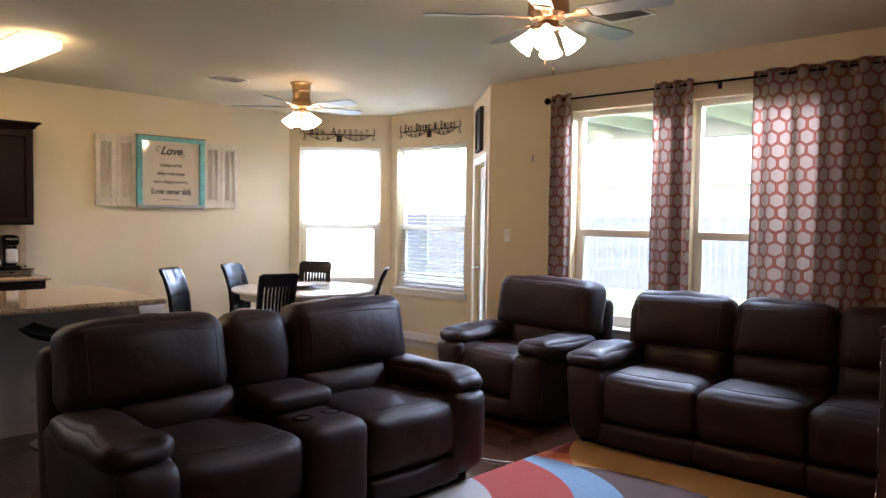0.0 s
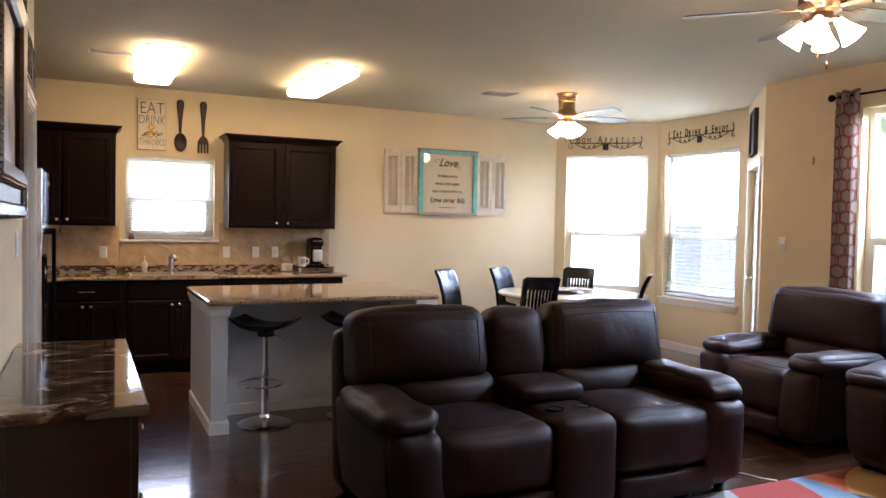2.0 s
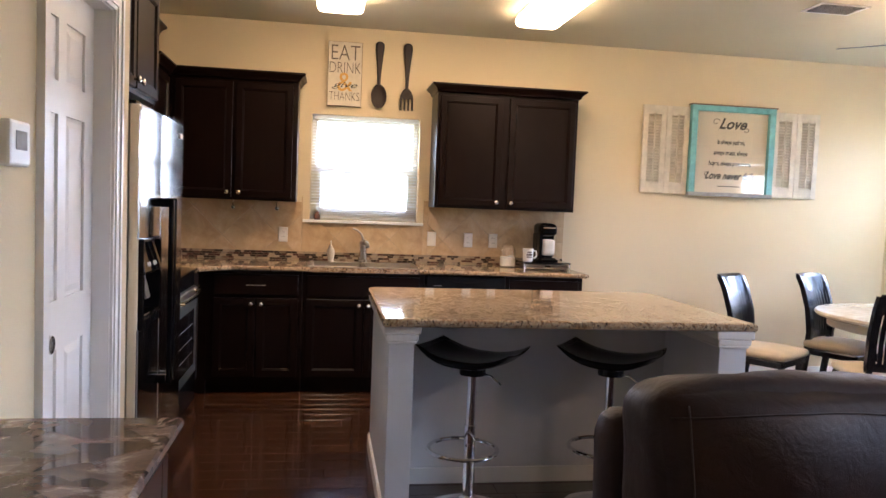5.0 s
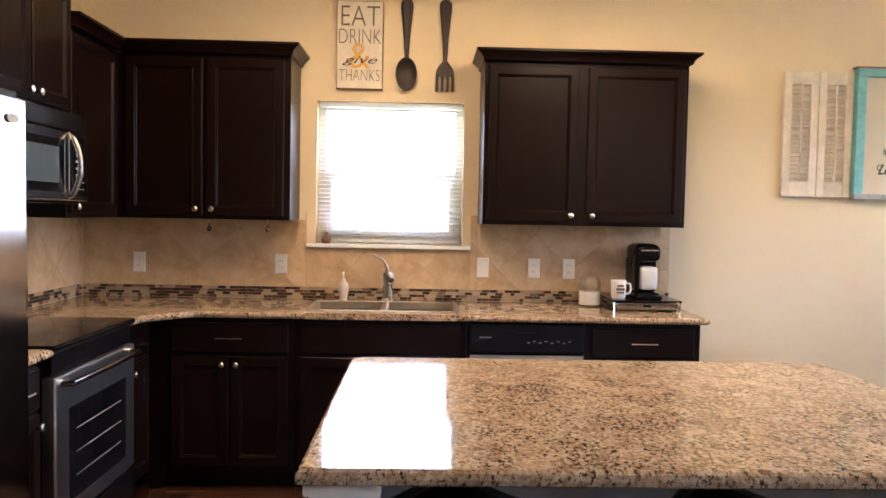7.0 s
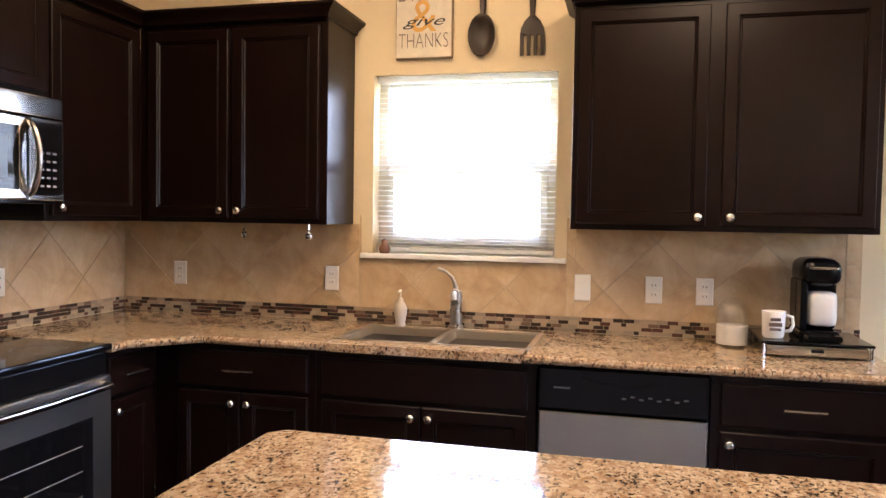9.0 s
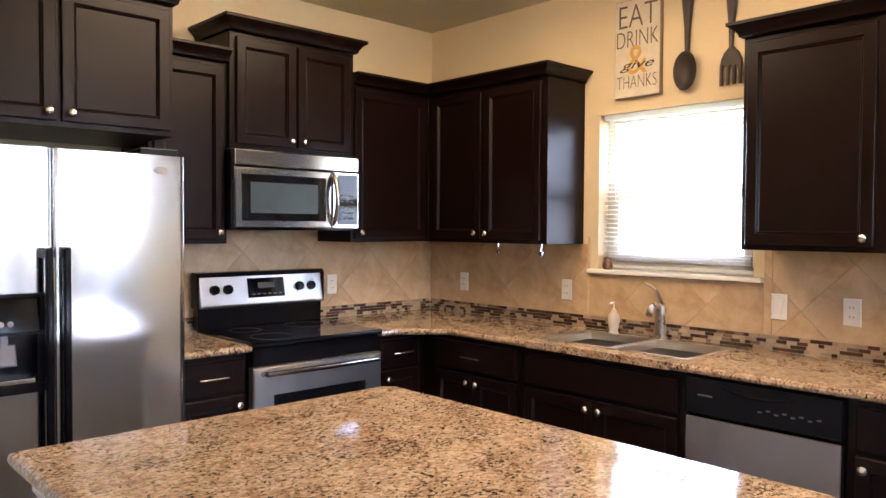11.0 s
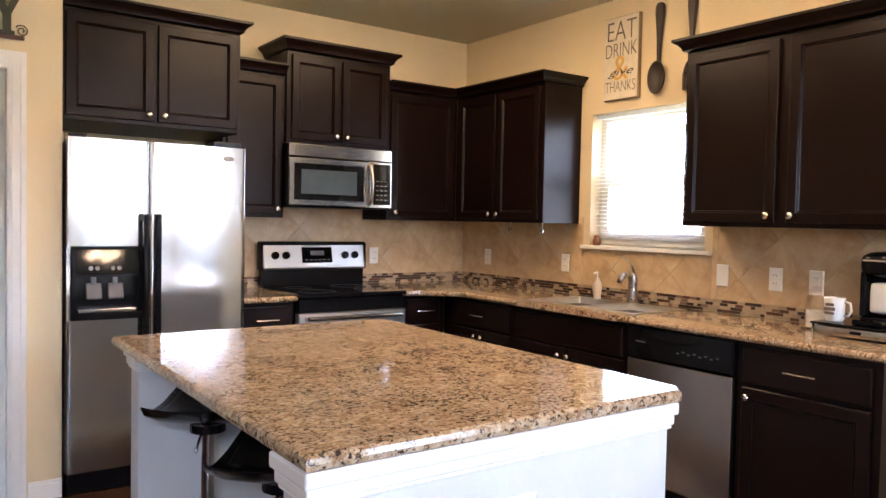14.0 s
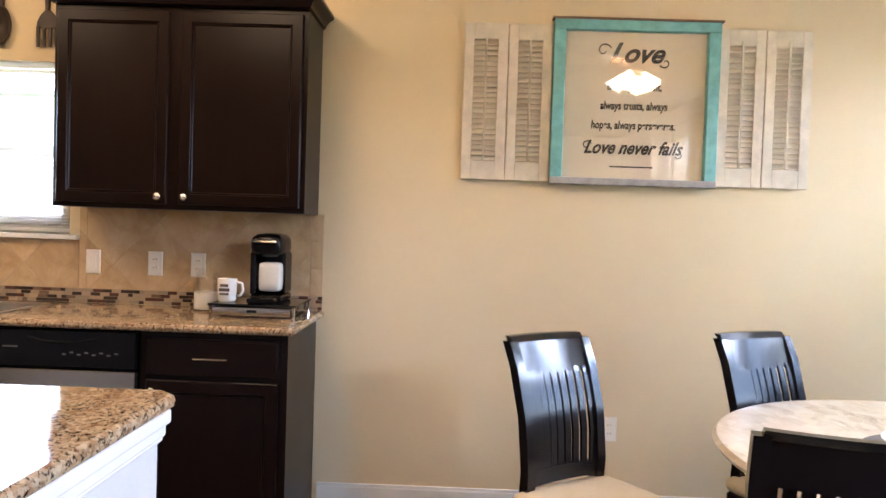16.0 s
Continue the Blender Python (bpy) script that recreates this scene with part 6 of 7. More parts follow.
# ================= stools =================
def bar_stool(m, turn):
    s = thing("bar_stool", m, "black saddle-seat bar stool on a chrome pedestal, at the island", "bar stool", "stools at the island")
    bm = bmesh.new()
    lathe(bm, [(0.188, 0), (0.191, 0.008), (0.175, 0.018), (0.10, 0.040), (0.045, 0.055), (0.035, 0.075), (0, 0.076)], 40)
    part("base", bm, M["chrome"], s, "flared chrome base", "auto")
    bm = bmesh.new()
    lathe(bm, [(0.028, 0.07), (0.028, 0.40), (0.022, 0.402), (0.022, 0.68), (0, 0.68)], 20)
    part("post", bm, M["chrome"], s, smooth="auto")
    bm = bmesh.new()
    tube(bm, [(0.155 * math.cos(a) , 0.155 * math.sin(a) - 0.08, 0.31 + 0.0 * a) for a in [radians(q) for q in range(0, 360, 15)]], 0.009, 8, True)
    tube(bm, [(0, -0.03, 0.31), (0, 0.075, 0.31)], 0.009, 8)
    part("footrest", bm, M["chrome"], s, smooth="auto")
    bm = bmesh.new()
    n, mth = 14, 8
    up, lo = [], []
    for j in range(mth + 1):
        v = j / mth * 2 - 1
        ru, rl = [], []
        for i in range(n + 1):
            u = i / n * 2 - 1
            x, y = u * 0.235 * (1 - 0.06 * v * v), v * 0.175 * (1 - 0.15 * u ** 4)
            z = 0.705 + 0.055 * abs(u) ** 2.4 + 0.012 * v * v
            e = 0.006 * (max(abs(u), abs(v)) > 0.99)
            ru.append(bm.verts.new((x, y, z - e)))
            rl.append(bm.verts.new((x * 0.97, y * 0.97, z - 0.018 - 0.018 * (1 - u * u) + e)))
        up.append(ru)
        lo.append(rl)
    for j in range(mth):
        for i in range(n):
            bm.faces.new((up[j][i], up[j][i + 1], up[j + 1][i + 1], up[j + 1][i]))
            bm.faces.new((lo[j][i], lo[j + 1][i], lo[j + 1][i + 1], lo[j][i + 1]))
    edge = [up[0][i] for i in range(n + 1)] + [up[j][n] for j in range(1, mth + 1)] + [up[mth][i] for i in range(n - 1, -1, -1)] + [up[j][0] for j in range(mth - 1, 0, -1)]
    low = [lo[0][i] for i in range(n + 1)] + [lo[j][n] for j in range(1, mth + 1)] + [lo[mth][i] for i in range(n - 1, -1, -1)] + [lo[j][0] for j in range(mth - 1, 0, -1)]
    for k in range(len(edge)):
        q = (k + 1) % len(edge)
        bm.faces.new((edge[k], low[k], low[q], edge[q]))
    part("seat", bm, M["black"], s, "black moulded saddle seat", True)
    bm = bmesh.new()
    lathe(bm, [(0.06, 0.632), (0.06, 0.66), (0.02, 0.655), (0, 0.655)], 16)
    part("seat_mount", bm, M["black"], s)
    bm = bmesh.new()
    tube(bm, [(0.03, 0, 0.64), (0.09, 0, 0.635), (0.14, 0, 0.60)], 0.005, 8)
    part("lift_lever", bm, M["chrome"], s, smooth=True)
    return s


st = bar_stool(pose(-5.445, 1.465, 0, 0, 0, 56), 0)
copy_thing(st, pose(-5.44, 2.12, 0, 0, 0, 54))

# ================= dining set =================
tb = thing("dining_table", pose(-6.57, 4.83, 0), "round cream marble-topped dining table on a black pedestal", "table")
bm = bmesh.new()
lathe(bm, [(0, 0.720), (0.675, 0.722), (0.710, 0.735), (0.72, 0.75), (0.710, 0.764), (0.68, 0.768), (0, 0.768)], 72)
part("tabletop", bm, M["tabletop"], tb, "round cream marbled top", "auto")
bm = bmesh.new()
lathe(bm, [(0.615, 0.66), (0.635, 0.665), (0.635, 0.72), (0, 0.72)], 60)
part("apron", bm, M["cream_seat"], tb, smooth="auto")
bm = bmesh.new()
lathe(bm, [(0.30, 0.02), (0.28, 0.06), (0.12, 0.10), (0.08, 0.2), (0.13, 0.34), (0.09, 0.48), (0.07, 0.6), (0.2, 0.665)], 28)
part("pedestal", bm, M["black_wood"], tb, smooth="auto")
for i in range(4):
    bm = bmesh.new()
    pillow(bm, (0.27, 0, 0.035), (0.34, 0.08, 0.06), 0.025, n=5, m=pose(0, 0, 0, 0, 0, 45 + 90 * i))
    part("foot", bm, M["black_wood"], tb, smooth=True)
pt = thing("serving_platter", pose(-6.55, 4.72, 0.768), "wide cream platter on a dark round mat, on the dining table", "platter")
bm = bmesh.new()
lathe(bm, [(0, 0), (0.24, 0), (0.245, 0.006), (0.0, 0.008)], 40)
part("mat", bm, M["iron"], pt, "dark round mat")
bm = bmesh.new()
lathe(bm, [(0.09, 0.008), (0.10, 0.014), (0.19, 0.034), (0.195, 0.038), (0.185, 0.038), (0.09, 0.018), (0, 0.016)], 40)
part("platter", bm, M["porcelain"], pt, smooth="auto")


def dining_chair(m):
    c = thing("dining_chair", m, "black slat-back dining chair with a curved back and cream seat", "chair", "chairs round the dining table")
    bm = bmesh.new()
    pillow(bm, (0, -0.02, 0.462), (0.42, 0.42, 0.055), 0.027, (0.01, 0.02, 0.02), 8)
    part("seat", bm, M["cream_seat"], c, "cream padded seat", True)
    part("seat_frame", bars([(-0.205, -0.21, 0.385, 0.205, 0.18, 0.436)], 0.01), M["black_wood"], c)
    for x in (-0.150, 0.150):
        bm = bmesh.new()
        cube(bm, x - 0.02, -0.205, 0, x + 0.02, -0.165, 0.40, 0.004)
        part("leg", bm, M["black_wood"], c)
        bm = bmesh.new()
        curve = [(0.235, 0.0), (0.20, 0.22), (0.175, 0.42), (0.165, 0.55), (0.185, 0.72), (0.235, 0.88), (0.275, 0.96)]
        rows = []
        for y, z in curve:
            xx = x + math.copysign(0.012 * z, x)
            rows.append([bm.verts.new(p) for p in ((xx - 0.017, y - 0.02, z), (xx + 0.017, y - 0.02, z), (xx + 0.017, y + 0.02, z), (xx - 0.017, y + 0.02, z))])
        for a, b in zip(rows, rows[1:]):
            for i in range(4):
                bm.faces.new((a[i], a[(i + 1) % 4], b[(i + 1) % 4], b[i]))
        bm.faces.new(rows[0][::-1])
        bm.faces.new(rows[-1])
        part("back_leg", bm, M["black_wood"], c, smooth="auto")

    def rail(name, y, z, h, th, curl=0.0):
        bm = bmesh.new()
        cols = []
        n = 8
        for i in range(n + 1):
            u = i / n * 2 - 1
            x, dy = u * 0.160, 0.02 * (1 - u * u)
            cols.append([bm.verts.new(p) for p in ((x, y + dy - th, z), (x, y + dy + th, z), (x, y + dy + th + curl, z + h), (x, y + dy - th + curl, z + h))])
        for a, b in zip(cols, cols[1:]):
            for k in range(4):
                bm.faces.new((a[k], a[(k + 1) % 4], b[(k + 1) % 4], b[k]))
        bm.faces.new(cols[0])
        bm.faces.new(cols[-1][::-1])
        part(name, bm, M["black_wood"], c, smooth="auto")
    rail("top_rail", 0.226, 0.850, 0.105, 0.011, 0.040)
    rail("top_roll", 0.272, 0.953, 0.022, 0.013, 0.022)
    rail("lower_rail", 0.160, 0.50, 0.05, 0.010, 0.005)
    for i in range(9):
        u = (i - 4) / 4
        x = u * 0.128
        bm = bmesh.new()
        rows = []
        for y, z in ((0.165, 0.54), (0.172, 0.66), (0.188, 0.75), (0.213, 0.83), (0.228, 0.865)):
            dy = 0.02 * (1 - u * u)
            xx = x * (1 + 0.1 * (z - 0.5))
            rows.append([bm.verts.new(p) for p in ((xx - 0.0130, y + dy - 0.005, z), (xx + 0.0130, y + dy - 0.005, z), (xx + 0.0130, y + dy + 0.005, z), (xx - 0.0130, y + dy + 0.005, z))])
        for a, b in zip(rows, rows[1:]):
            for k in range(4):
                bm.faces.new((a[k], a[(k + 1) % 4], b[(k + 1) % 4], b[k]))
        part("slat", bm, M["black_wood"], c, smooth="auto")
    return c


CHAIRS = [(-6.945, 3.853, 125), (-7.158, 4.613, 117), (-6.245, 4.195, 256), (-7.042, 5.25, 43), (-6.19, 5.22, -43)]
ch = dining_chair(pose(CHAIRS[0][0], CHAIRS[0][1], 0, 0, 0, CHAIRS[0][2]))
for x, y, r in CHAIRS[1:]:
    copy_thing(ch, pose(x, y, 0, 0, 0, r))

# ================= rug, cabinet at the east wall =================
rg2 = bmesh.new()
pillow(rg2, (0, 0, 0), (2.35, 2.9, 0.018), 0.008, n=3)
tagged(part("area_rug", rg2, M["rug"], at=pose(-1.945, 3.14, 0.009)), "shaggy rug with red, blue, brown, gold and cream swirls", "rug")
cabt = thing("tall_chest", pose(-1.05, 4.12, 0, 0, 0, -90), "tall dark cherry chest with small metal knobs, by the east wall", "chest")
part("body", bars([(0, 0, 0.05, 0.70, 0.45, 1.09)], 0.004), M["chest"], cabt)
part("top", bars([(-0.015, -0.015, 1.09, 0.715, 0.455, 1.12)], 0.006), M["chest"], cabt)
part("plinth", bars([(0.01, 0.01, 0, 0.69, 0.44, 0.05)]), M["chest"], cabt)
for j in range(4):
    bm = bmesh.new()
    loft(bm, 0.64, 0.235, [(0, 0.01), (0, -0.014), (0.008, -0.018)], 0.03, 0.07 + 0.255 * j)
    d = part("drawer", bm, M["chest"], cabt)
    for x in (0.15, 0.55):
        knob(d, x, 0.19 + 0.255 * j, -0.018)
tv = thing("television", pose(-0.98, 4.06, 1.12, 0, 0, -90), "small flat television on the tall chest, switched off", "television")
part("casing", bars([(0.0, 0, 0.04, 0.60, 0.05, 0.42)], 0.008), M["steel"], tv)
part("screen", bars([(0.02, -0.003, 0.06, 0.58, 0.001, 0.40)]), M["blackglass"], tv, "dark glass screen")
part("stand", bars([(0.2, -0.03, 0, 0.4, 0.12, 0.012), (0.27, 0.02, 0.012, 0.33, 0.04, 0.05)], 0.004), M["black"], tv)
wr = bmesh.new()
tube(wr, [(-3.33, 3.42, 0.03), (-3.42, 3.60, 0.006), (-3.39, 3.753, 0.005), (-3.319, 3.829, 0.005), (-3.21, 3.863, 0.005), (-3.14, 3.915, 0.006)], 0.004, 6)
tagged(part("white_cable", wr, M["plate"], smooth=True), "thin white cable on the floor between loveseat and sofa", "cable")
ad = bmesh.new()
pillow(ad, (0, 0, 0.016), (0.05, 0.13, 0.032), 0.012, n=4)
tagged(part("power_adapter", ad, M["plate"], smooth=True, at=pose(-3.255, 3.44, 0, 0, 0, 12)), "small white power adapter on the floor by the loveseat", "power adapter")

# ================= curtains =================
ROD_Z, ROD_Y = 2.505, YL - 0.085
rod = thing("curtain_rod", pose(0, 0, 0), "thin black curtain rod with round finials", "curtain rod")
bm = bmesh.new()
tube(bm, [(-4.19, ROD_Y, ROD_Z), (-0.75, ROD_Y, ROD_Z)], 0.009, 10)
part("rod", bm, M["black"], rod, smooth="auto")
for x in (-4.21, -0.73):
    bm = bmesh.new()
    lathe(bm, [(0.012, -0.03), (0.028, -0.012), (0.030, 0), (0.028, 0.012), (0.012, 0.03)], 14, m=pose(x, ROD_Y, ROD_Z, 0, 90))
    part("finial", bm, M["black"], rod, smooth="auto")
for x in (-4.14, -2.72, -0.85):
    part("bracket", bars([(x - 0.008, ROD_Y, ROD_Z - 0.012, x + 0.008, YL - 0.001, ROD_Z - 0.004), (x - 0.015, YL - 0.006, ROD_Z - 0.04, x + 0.015, YL - 0.001, ROD_Z + 0.02)]), M["black"], rod)


def curtain(x0, x1, cloth, folds, seed, label):
    """A grommet-topped panel, cloth metres wide, gathered between x0 and x1."""
    c = thing("curtain", pose(0, 0, 0), label, "curtain", "curtains on the rod")
    bm = bmesh.new()
    uv = bm.loops.layers.uv.new("cloth")
    n, rows = folds * 12, 26
    z0, z1 = 0.03, ROD_Z + 0.045
    grid, us = [], []
    for j in range(rows + 1):
        z = z0 + (z1 - z0) * j / rows
        row = []
        loose = 1 - j / rows
        for i in range(n + 1):
            t = i / n
            ph = t * folds * 2 * math.pi
            amp = 0.036 + 0.012 * loose * noise.noise(Vector((t * 7, z * 0.8, seed)))
            x = x0 + (x1 - x0) * t + 0.014 * loose * noise.noise(Vector((t * 4, z * 1.2, seed + 5))) + 0.012 * math.sin(2 * ph) * loose
            y = ROD_Y + amp * math.sin(ph + 0.25 * loose * noise.noise(Vector((t * 5, z, seed + 9))))
            row.append(bm.verts.new((x, y, z)))
        grid.append(row)
    for j in range(rows):
        for i in range(n):
            f = bm.faces.new((grid[j][i], grid[j][i + 1], grid[j + 1][i + 1], grid[j + 1][i]))
            for lp, (a, b) in zip(f.loops, ((i, j), (i + 1, j), (i + 1, j + 1), (i, j + 1))):
                lp[uv].uv = (a / n * cloth, (z1 - z0) * b / rows)
    bmesh.ops.solidify(bm, geom=bm.faces[:], thickness=0.0015)
    part("cloth", bm, M["curtain"], c, smooth=True)
    for k in range(folds * 2):
        x = x0 + (x1 - x0) * (k + 0.5) / (folds * 2)
        bm = bmesh.new()
        tube(bm, [(x, ROD_Y + 0.026 * math.cos(a), ROD_Z + 0.026 * math.sin(a)) for a in [radians(q) for q in range(0, 360, 30)]], 0.005, 6, True)
        part("grommet", bm, M["nickel"], c, "metal grommet", True)


curtain(-4.175, -3.965, 0.55, 2, 1, "gathered cotton curtain printed with rust-ringed white hexagons, at the rod's end")
curtain(-3.21, -2.885, 0.8, 3, 2, "gathered hexagon-print cotton curtain between the two windows")
curtain(-2.445, -1.50, 1.25, 5, 3, "wide drawn hexagon-print cotton curtain behind the sofa")


def fence(name, a, b, label):
    a, b = Vector((*a, 0)), Vector((*b, 0))
    ln = (b - a).length
    f = thing(name, pose(a.x, a.y, -0.25, 0, 0, math.degrees(math.atan2(b.y - a.y, b.x - a.x))), label, "fence")
    pm = None
    n = min(300, int(ln / 0.15))
    for i in range(n):
        if pm is None:
            q = bmesh.new()
            cube(q, 0, 0, 0, 0.14, 0.018, 1.8)
            pm = mesh_of(q, "board", M["fence"])
        s = new("board", pm)
        s.parent = f
        s.matrix_basis = pose(i * ln / n, 0.004 * (i % 3), 0.02 * random.random())
    part("rail", bars([(0, 0.02, z, ln, 0.06, z + 0.09) for z in (0.3, 0.9, 1.5)]), M["fence"], f)


fence("garden_fence", (-17, 17), (8, 17), "weathered cedar board fence at the back of the lawn")
fence("garden_fence", (-17, 4), (-17, 17), "weathered cedar board fence along the side of the lawn")
pv = bars([(-4.7, YL + T, -0.25, 0.6, 9.2, -0.05)], 0.01)
tagged(part("patio_slab", pv, M["concrete"]), "pale concrete patio slab", "patio", kind="structure")
pr = thing("patio_cover", pose(0, 0, 0), "painted wooden patio cover on posts", "patio cover")
tagged(pr, kind="structure")
part("roof", bars([(-4.6, YL + T + 0.02, 2.72, 0.9, 9.3, 2.80), (-6.3, 7.02, 2.72, -4.6, 9.3, 2.80)]), M["beam"], pr)
part("beam", bars([(-6.3, 9.05, 2.50, 0.9, 9.2, 2.72)], 0.01), M["beam"], pr)
for x in (-6.28, -4.88, -1.8, 0.7):
    part("post", bars([(x, 9.06, -0.06, x + 0.14, 9.19, 2.50)], 0.01), M["beam"], pr)
for i in range(12):
    x = -6.26 + i * 0.62
    part("rafter", bars([(x, YL + T + 0.04 if x > -4.6 else 7.02, 2.58, x + 0.045, 9.05, 2.715)]), M["beam"], pr)


def house(m, w, d, h, label):
    o = thing("neighbour_house", m, label, "house")
    part("wall", bars([(0, 0, 0, w, d, h)]), M["siding"], o)
    bm = bmesh.new()
    v = [bm.verts.new(p) for p in ((-0.5, -0.5, h), (w + 0.5, -0.5, h), (w + 0.5, d + 0.5, h), (-0.5, d + 0.5, h), (d / 2, d / 2, h + 2.6), (w - d / 2, d / 2, h + 2.6))]
    for f in ((0, 1, 5, 4), (1, 2, 5), (2, 3, 4, 5), (3, 0, 4), (3, 2, 1, 0)):
        bm.faces.new([v[i] for i in f])
    part("roof", bm, M["roofing"], o)
    for i in range(4):
        x = w * (i + 0.5) / 4
        wn = part("window", bars([(x - 0.5, -0.06, 0.9, x + 0.5, 0.0, 2.3)]), M["white"], o)
        part("pane", bars([(x - 0.43, -0.07, 0.97, x + 0.43, -0.058, 2.23)]), M["greypaint"], wn)


house(pose(-20, 24, -0.25), 16, 9, 2.9, "single-storey neighbour's house with pale walls and a grey roof")
house(pose(0, 25, -0.25), 14, 9, 2.9, "single-storey neighbour's house beyond the fence")
house(pose(-22, 12, -0.25, 0, 0, -90), 14, 9, 2.9, "single-storey neighbour's house to the side")


# ================= pieces of the setting =================
def poly_clip(pts, x0, x1, z0, z1):
    """A polygon in (u, z), cut by a rectangle."""
    for ax, lim, keep in ((0, x0, 1), (0, x1, -1), (1, z0, 1), (1, z1, -1)):
        out = []
        for i, p in enumerate(pts):
            q = pts[(i + 1) % len(pts)]
            a, b = (p[ax] - lim) * keep, (q[ax] - lim) * keep
            if a >= 0:
                out.append(p)
            if a * b < 0:
                t = a / (a - b)
                out.append((p[0] + (q[0] - p[0]) * t, p[1] + (q[1] - p[1]) * t))
        pts = out
        if len(pts) < 3:
            return []
    return pts


def tile_field(parent, m, x0, x1, z0, z1, s=0.305, gap=0.0022, th=0.008, seed=0):
    """Square tiles laid on their corners."""
    d = s * math.sqrt(0.5)
    rnd = random.Random(seed)
    n = 0
    for i in range(int((x0 - 1) / d), int((x1 + 1) / d) + 1):
        for j in range(int((z0 - 1) / d), int((z1 + 1) / d) + 1):
            if (i + j) % 2:
                continue
            cx, cz, r = i * d, j * d + 0.02, d - gap
            p = poly_clip([(cx - r, cz), (cx, cz - r), (cx + r, cz), (cx, cz + r)], x0, x1, z0, z1)
            if not p:
                continue
            mx, mz = sum(q[0] for q in p) / len(p), sum(q[1] for q in p) / len(p)
            bm = bmesh.new()
            rings = []
            t = th + rnd.uniform(-0.0006, 0.0006)
            for ins, y in ((0, 0), (0, -t + 0.0015), (0.002, -t)):
                ring = []
                for q in p:
                    v = Vector((q[0] - mx, q[1] - mz))
                    v *= max(0.0, 1 - ins / max(v.length, 0.004))
                    ring.append(bm.verts.new((v.x, y, v.y)))
                rings.append(ring)
            k = len(p)
            for a, b in zip(rings, rings[1:]):
                for q in range(k):
                    bm.faces.new((a[q], a[(q + 1) % k], b[(q + 1) % k], b[q]))
            bm.faces.new(rings[-1])
            part("tile", bm, M["tile"], parent, at=m @ pose(mx, 0, mz))


def mosaic_strip(parent, m, x0, x1, z0, rows=4, hh=0.0148, seed=3):
    rnd = random.Random(seed)
    kinds = {}
    for r in range(rows):
        x = x0 - rnd.uniform(0, 0.03)
        while x < x1 - 0.006:
            w = rnd.choice((0.043, 0.043, 0.043, 0.021))
            a, b = max(x, x0), min(x + w, x1)
            x += w + 0.002
            if b - a < 0.006:
                continue
            key = round(b - a, 3)
            if key not in kinds:
                q = bmesh.new()
                cube(q, 0, -0.0095, 0, b - a, 0, hh)
                kinds[key] = mesh_of(q, "mosaic_tile", M["mosaic"])
            s = new("mosaic_tile", kinds[key])
            s.parent = parent
            s.matrix_basis = m @ pose(a, 0, z0 + r * (hh + 0.002))


def splash(m, spans, label, mos, seed):
    b = thing("backsplash", Matrix(), label, "backsplash")
    tagged(b, kind="structure")
    part("grout_bed", bars([(a, -0.005, z0, c, -0.0005, z1) for a, c, z0, z1 in spans]), M["grout"], b, at=m)
    for a, c, z0, z1 in spans:
        if c == 2.735:
            c = 2.674
            for k in range(3):
                bm = bmesh.new()
                cube(bm, 0.0, -0.009, 0, 0.058, 0, 0.127, 0.0015, 1)
                part("tile", bm, M["tile"], b, at=m @ pose(2.676, 0, 0.983 + 0.1295 * k))
        tile_field(b, m, a + 0.001, c - 0.001, max(z0, 0.982), z1 - 0.001, seed=seed)
    mosaic_strip(b, m, mos[0], mos[1], 0.9155, seed=seed)


ZT = 1.372
splash(WALL_W, [(YS + 0.012, 0.60, 0.914, ZT), (0.60, 0.608, 0.914, 1.415), (0.608, 1.562, 0.914, 1.213), (1.562, 1.60, 0.914, 1.415), (1.60, 2.735, 0.914, ZT)], "tan travertine tiles laid diagonally over a mosaic strip, behind the sink", (YS + 0.012, 2.735), 1)
splash(pose(XR - 0.9, YS, 0, 0, 0, 180), [(0.0, -XW + XR - 0.9 - 0.001, 0.914, 1.45)], "tan travertine tiles laid diagonally over a mosaic strip, behind the range", (0.0, -XW + XR - 0.912), 2)

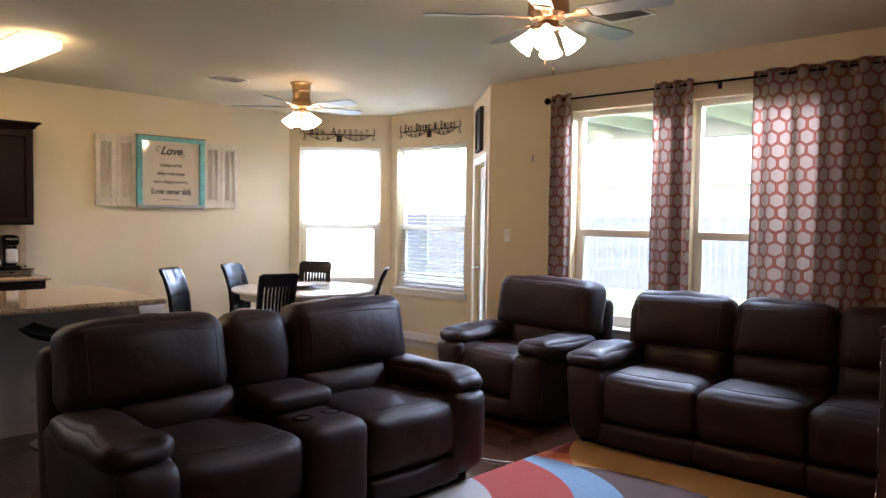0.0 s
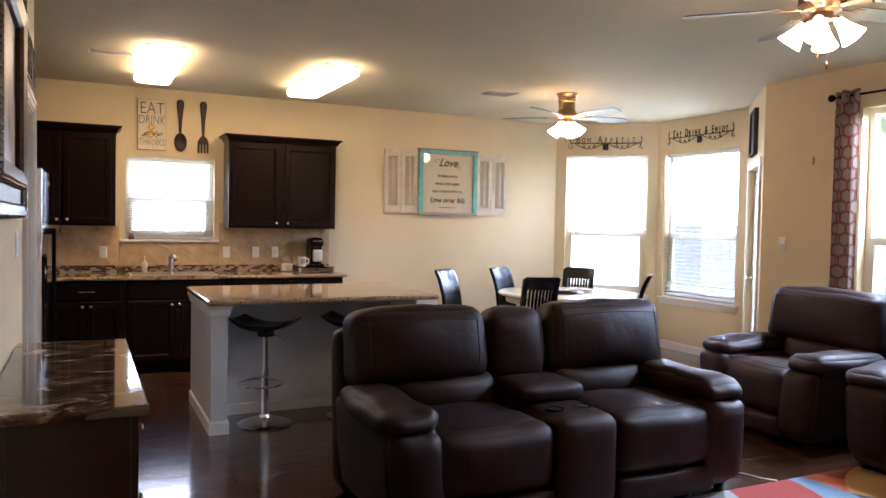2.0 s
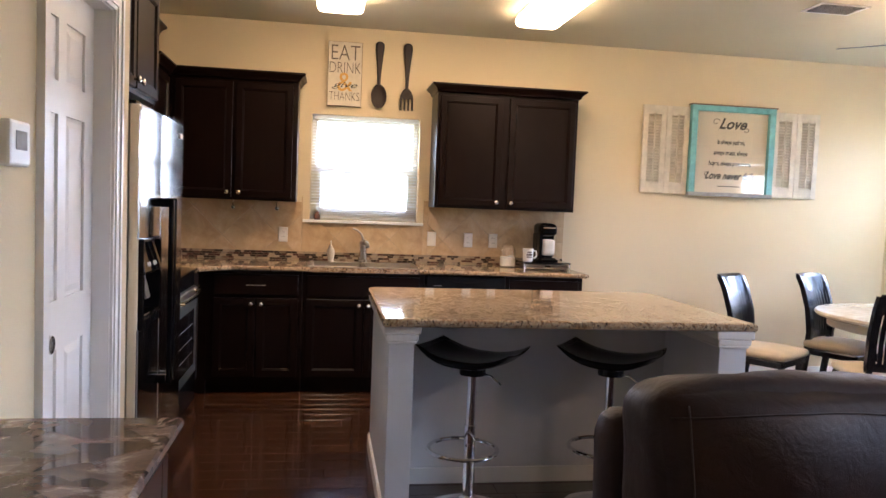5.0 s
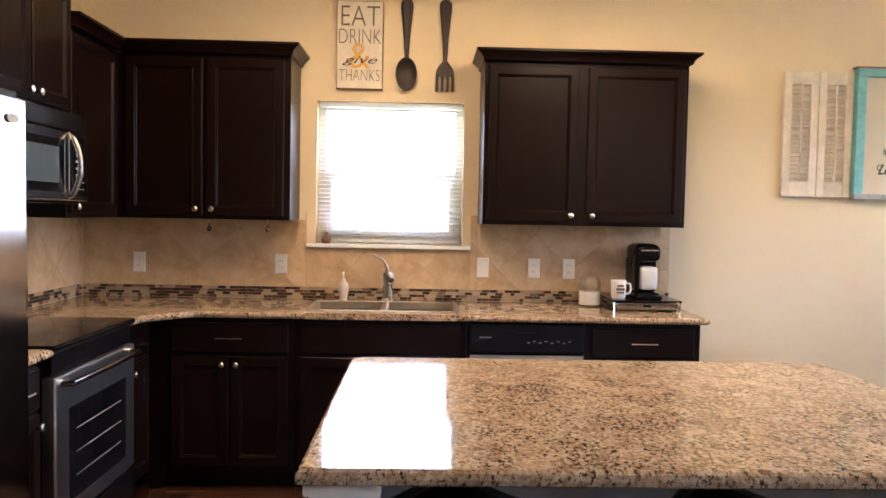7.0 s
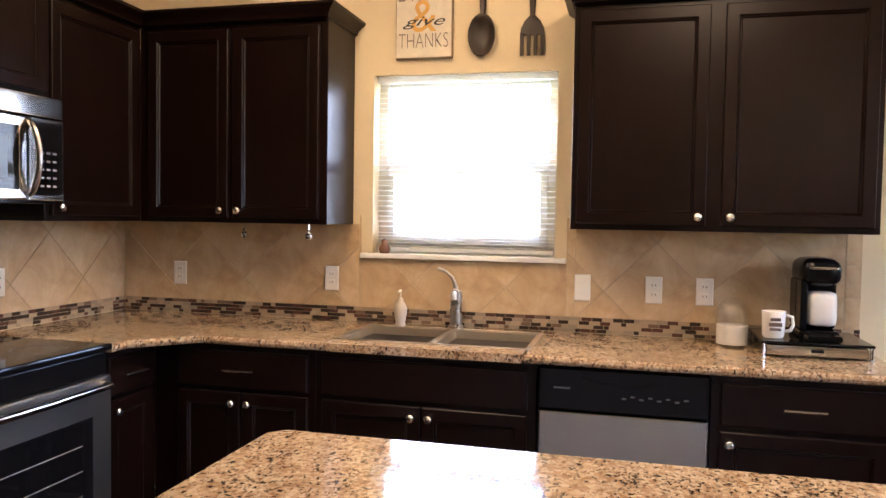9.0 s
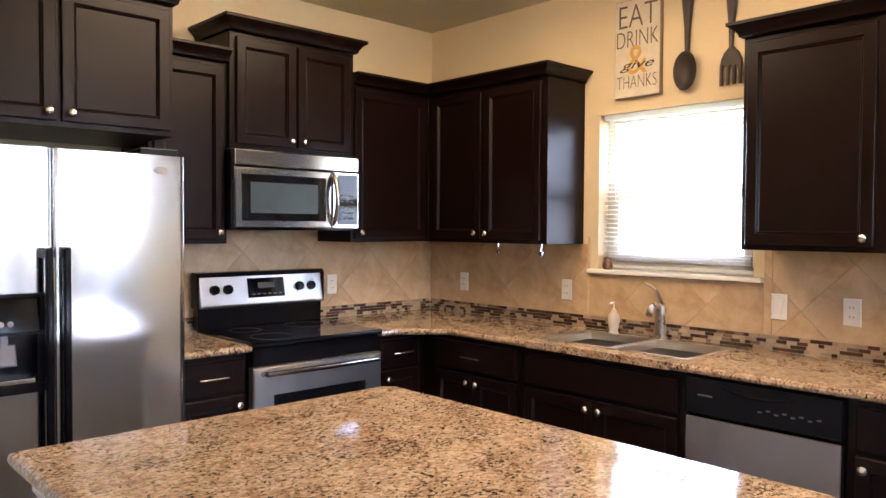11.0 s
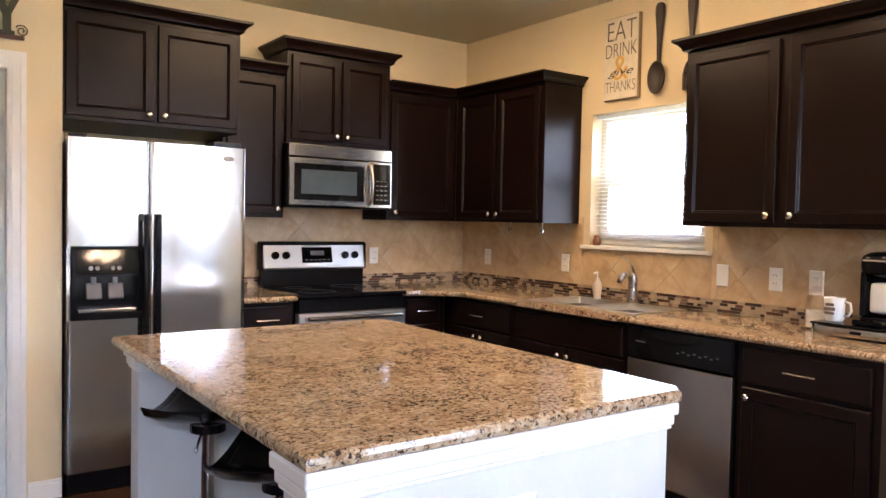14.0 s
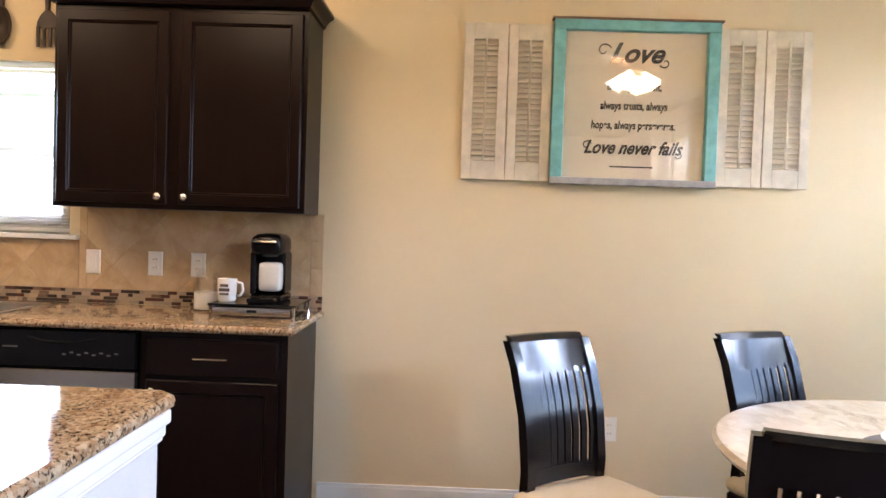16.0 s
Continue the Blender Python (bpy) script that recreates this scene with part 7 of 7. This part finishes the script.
# floor planks: they run along y
rnd = random.Random(11)
PW = 0.125
meshes = {}
x = XW
rest_v, rest_f = [], []
count = 0
while x < 1.6:
    w = min(PW, 1.6 - x)
    y = YS - rnd.uniform(0, 0.9)
    while y < YN:
        ln = rnd.choice((0.6, 0.9, 1.2, 1.2))
        a, b = max(y, YS), min(y + ln, YN)
        y += ln
        if b - a < 0.03:
            continue
        if x > XR:
            a = max(a, YH + 0.002)
        if x + w > XE + 0.1:
            b = min(b, 1.15)
        if b - a < 0.03:
            continue
        if x > XR and b < YH or a > YL and (x > -4.93 or b > YN + 1):
            continue
        if x + w > XE and a > 1.2:
            continue
        near = -6.0 < x < -2.2 and -0.2 < a < 3.2 and count < 300
        zz = rnd.uniform(-0.0006, 0.0)
        if near:
            count += 1
            key = (round(w, 3), round(b - a, 3))
            if key not in meshes:
                q = bmesh.new()
                cube(q, 0.0008, 0.0008, -0.014, w - 0.0008, b - a - 0.0008, 0, 0.0015, 1)
                meshes[key] = mesh_of(q, "plank", M["floor"])
            s = new("plank", meshes[key])
            s.parent = floor
            s.matrix_basis = pose(x, a, zz)
        else:
            n0 = len(rest_v)
            for dz, e in ((-0.014, 0.0008), (-0.0012, 0.0008), (0.0, 0.002)):
                rest_v += [(x + e, a + e, zz + dz), (x + w - e, a + e, zz + dz), (x + w - e, b - e, zz + dz), (x + e, b - e, zz + dz)]
            for k in range(2):
                for i in range(4):
                    rest_f.append((n0 + 4 * k + i, n0 + 4 * k + (i + 1) % 4, n0 + 4 * k + 4 + (i + 1) % 4, n0 + 4 * k + 4 + i))
            rest_f.append((n0 + 8, n0 + 9, n0 + 10, n0 + 11))
    x += PW
k = floor_material()
k.name = "dark_hand_scraped_planks_far"
for nd in list(k.node_tree.nodes):
    if nd.bl_idname == "ShaderNodeObjectInfo":
        geo = k.node_tree.nodes.new("ShaderNodeNewGeometry")
        for l in list(nd.outputs["Random"].links):
            k.node_tree.links.new(geo.outputs["Random Per Island"], l.to_socket)
me = bpy.data.meshes.new("planks")
me.from_pydata(rest_v, [], rest_f)
me.materials.append(k)
fp = new("planks", me)
fp.parent = floor
tagged(fp, kind="stuff")
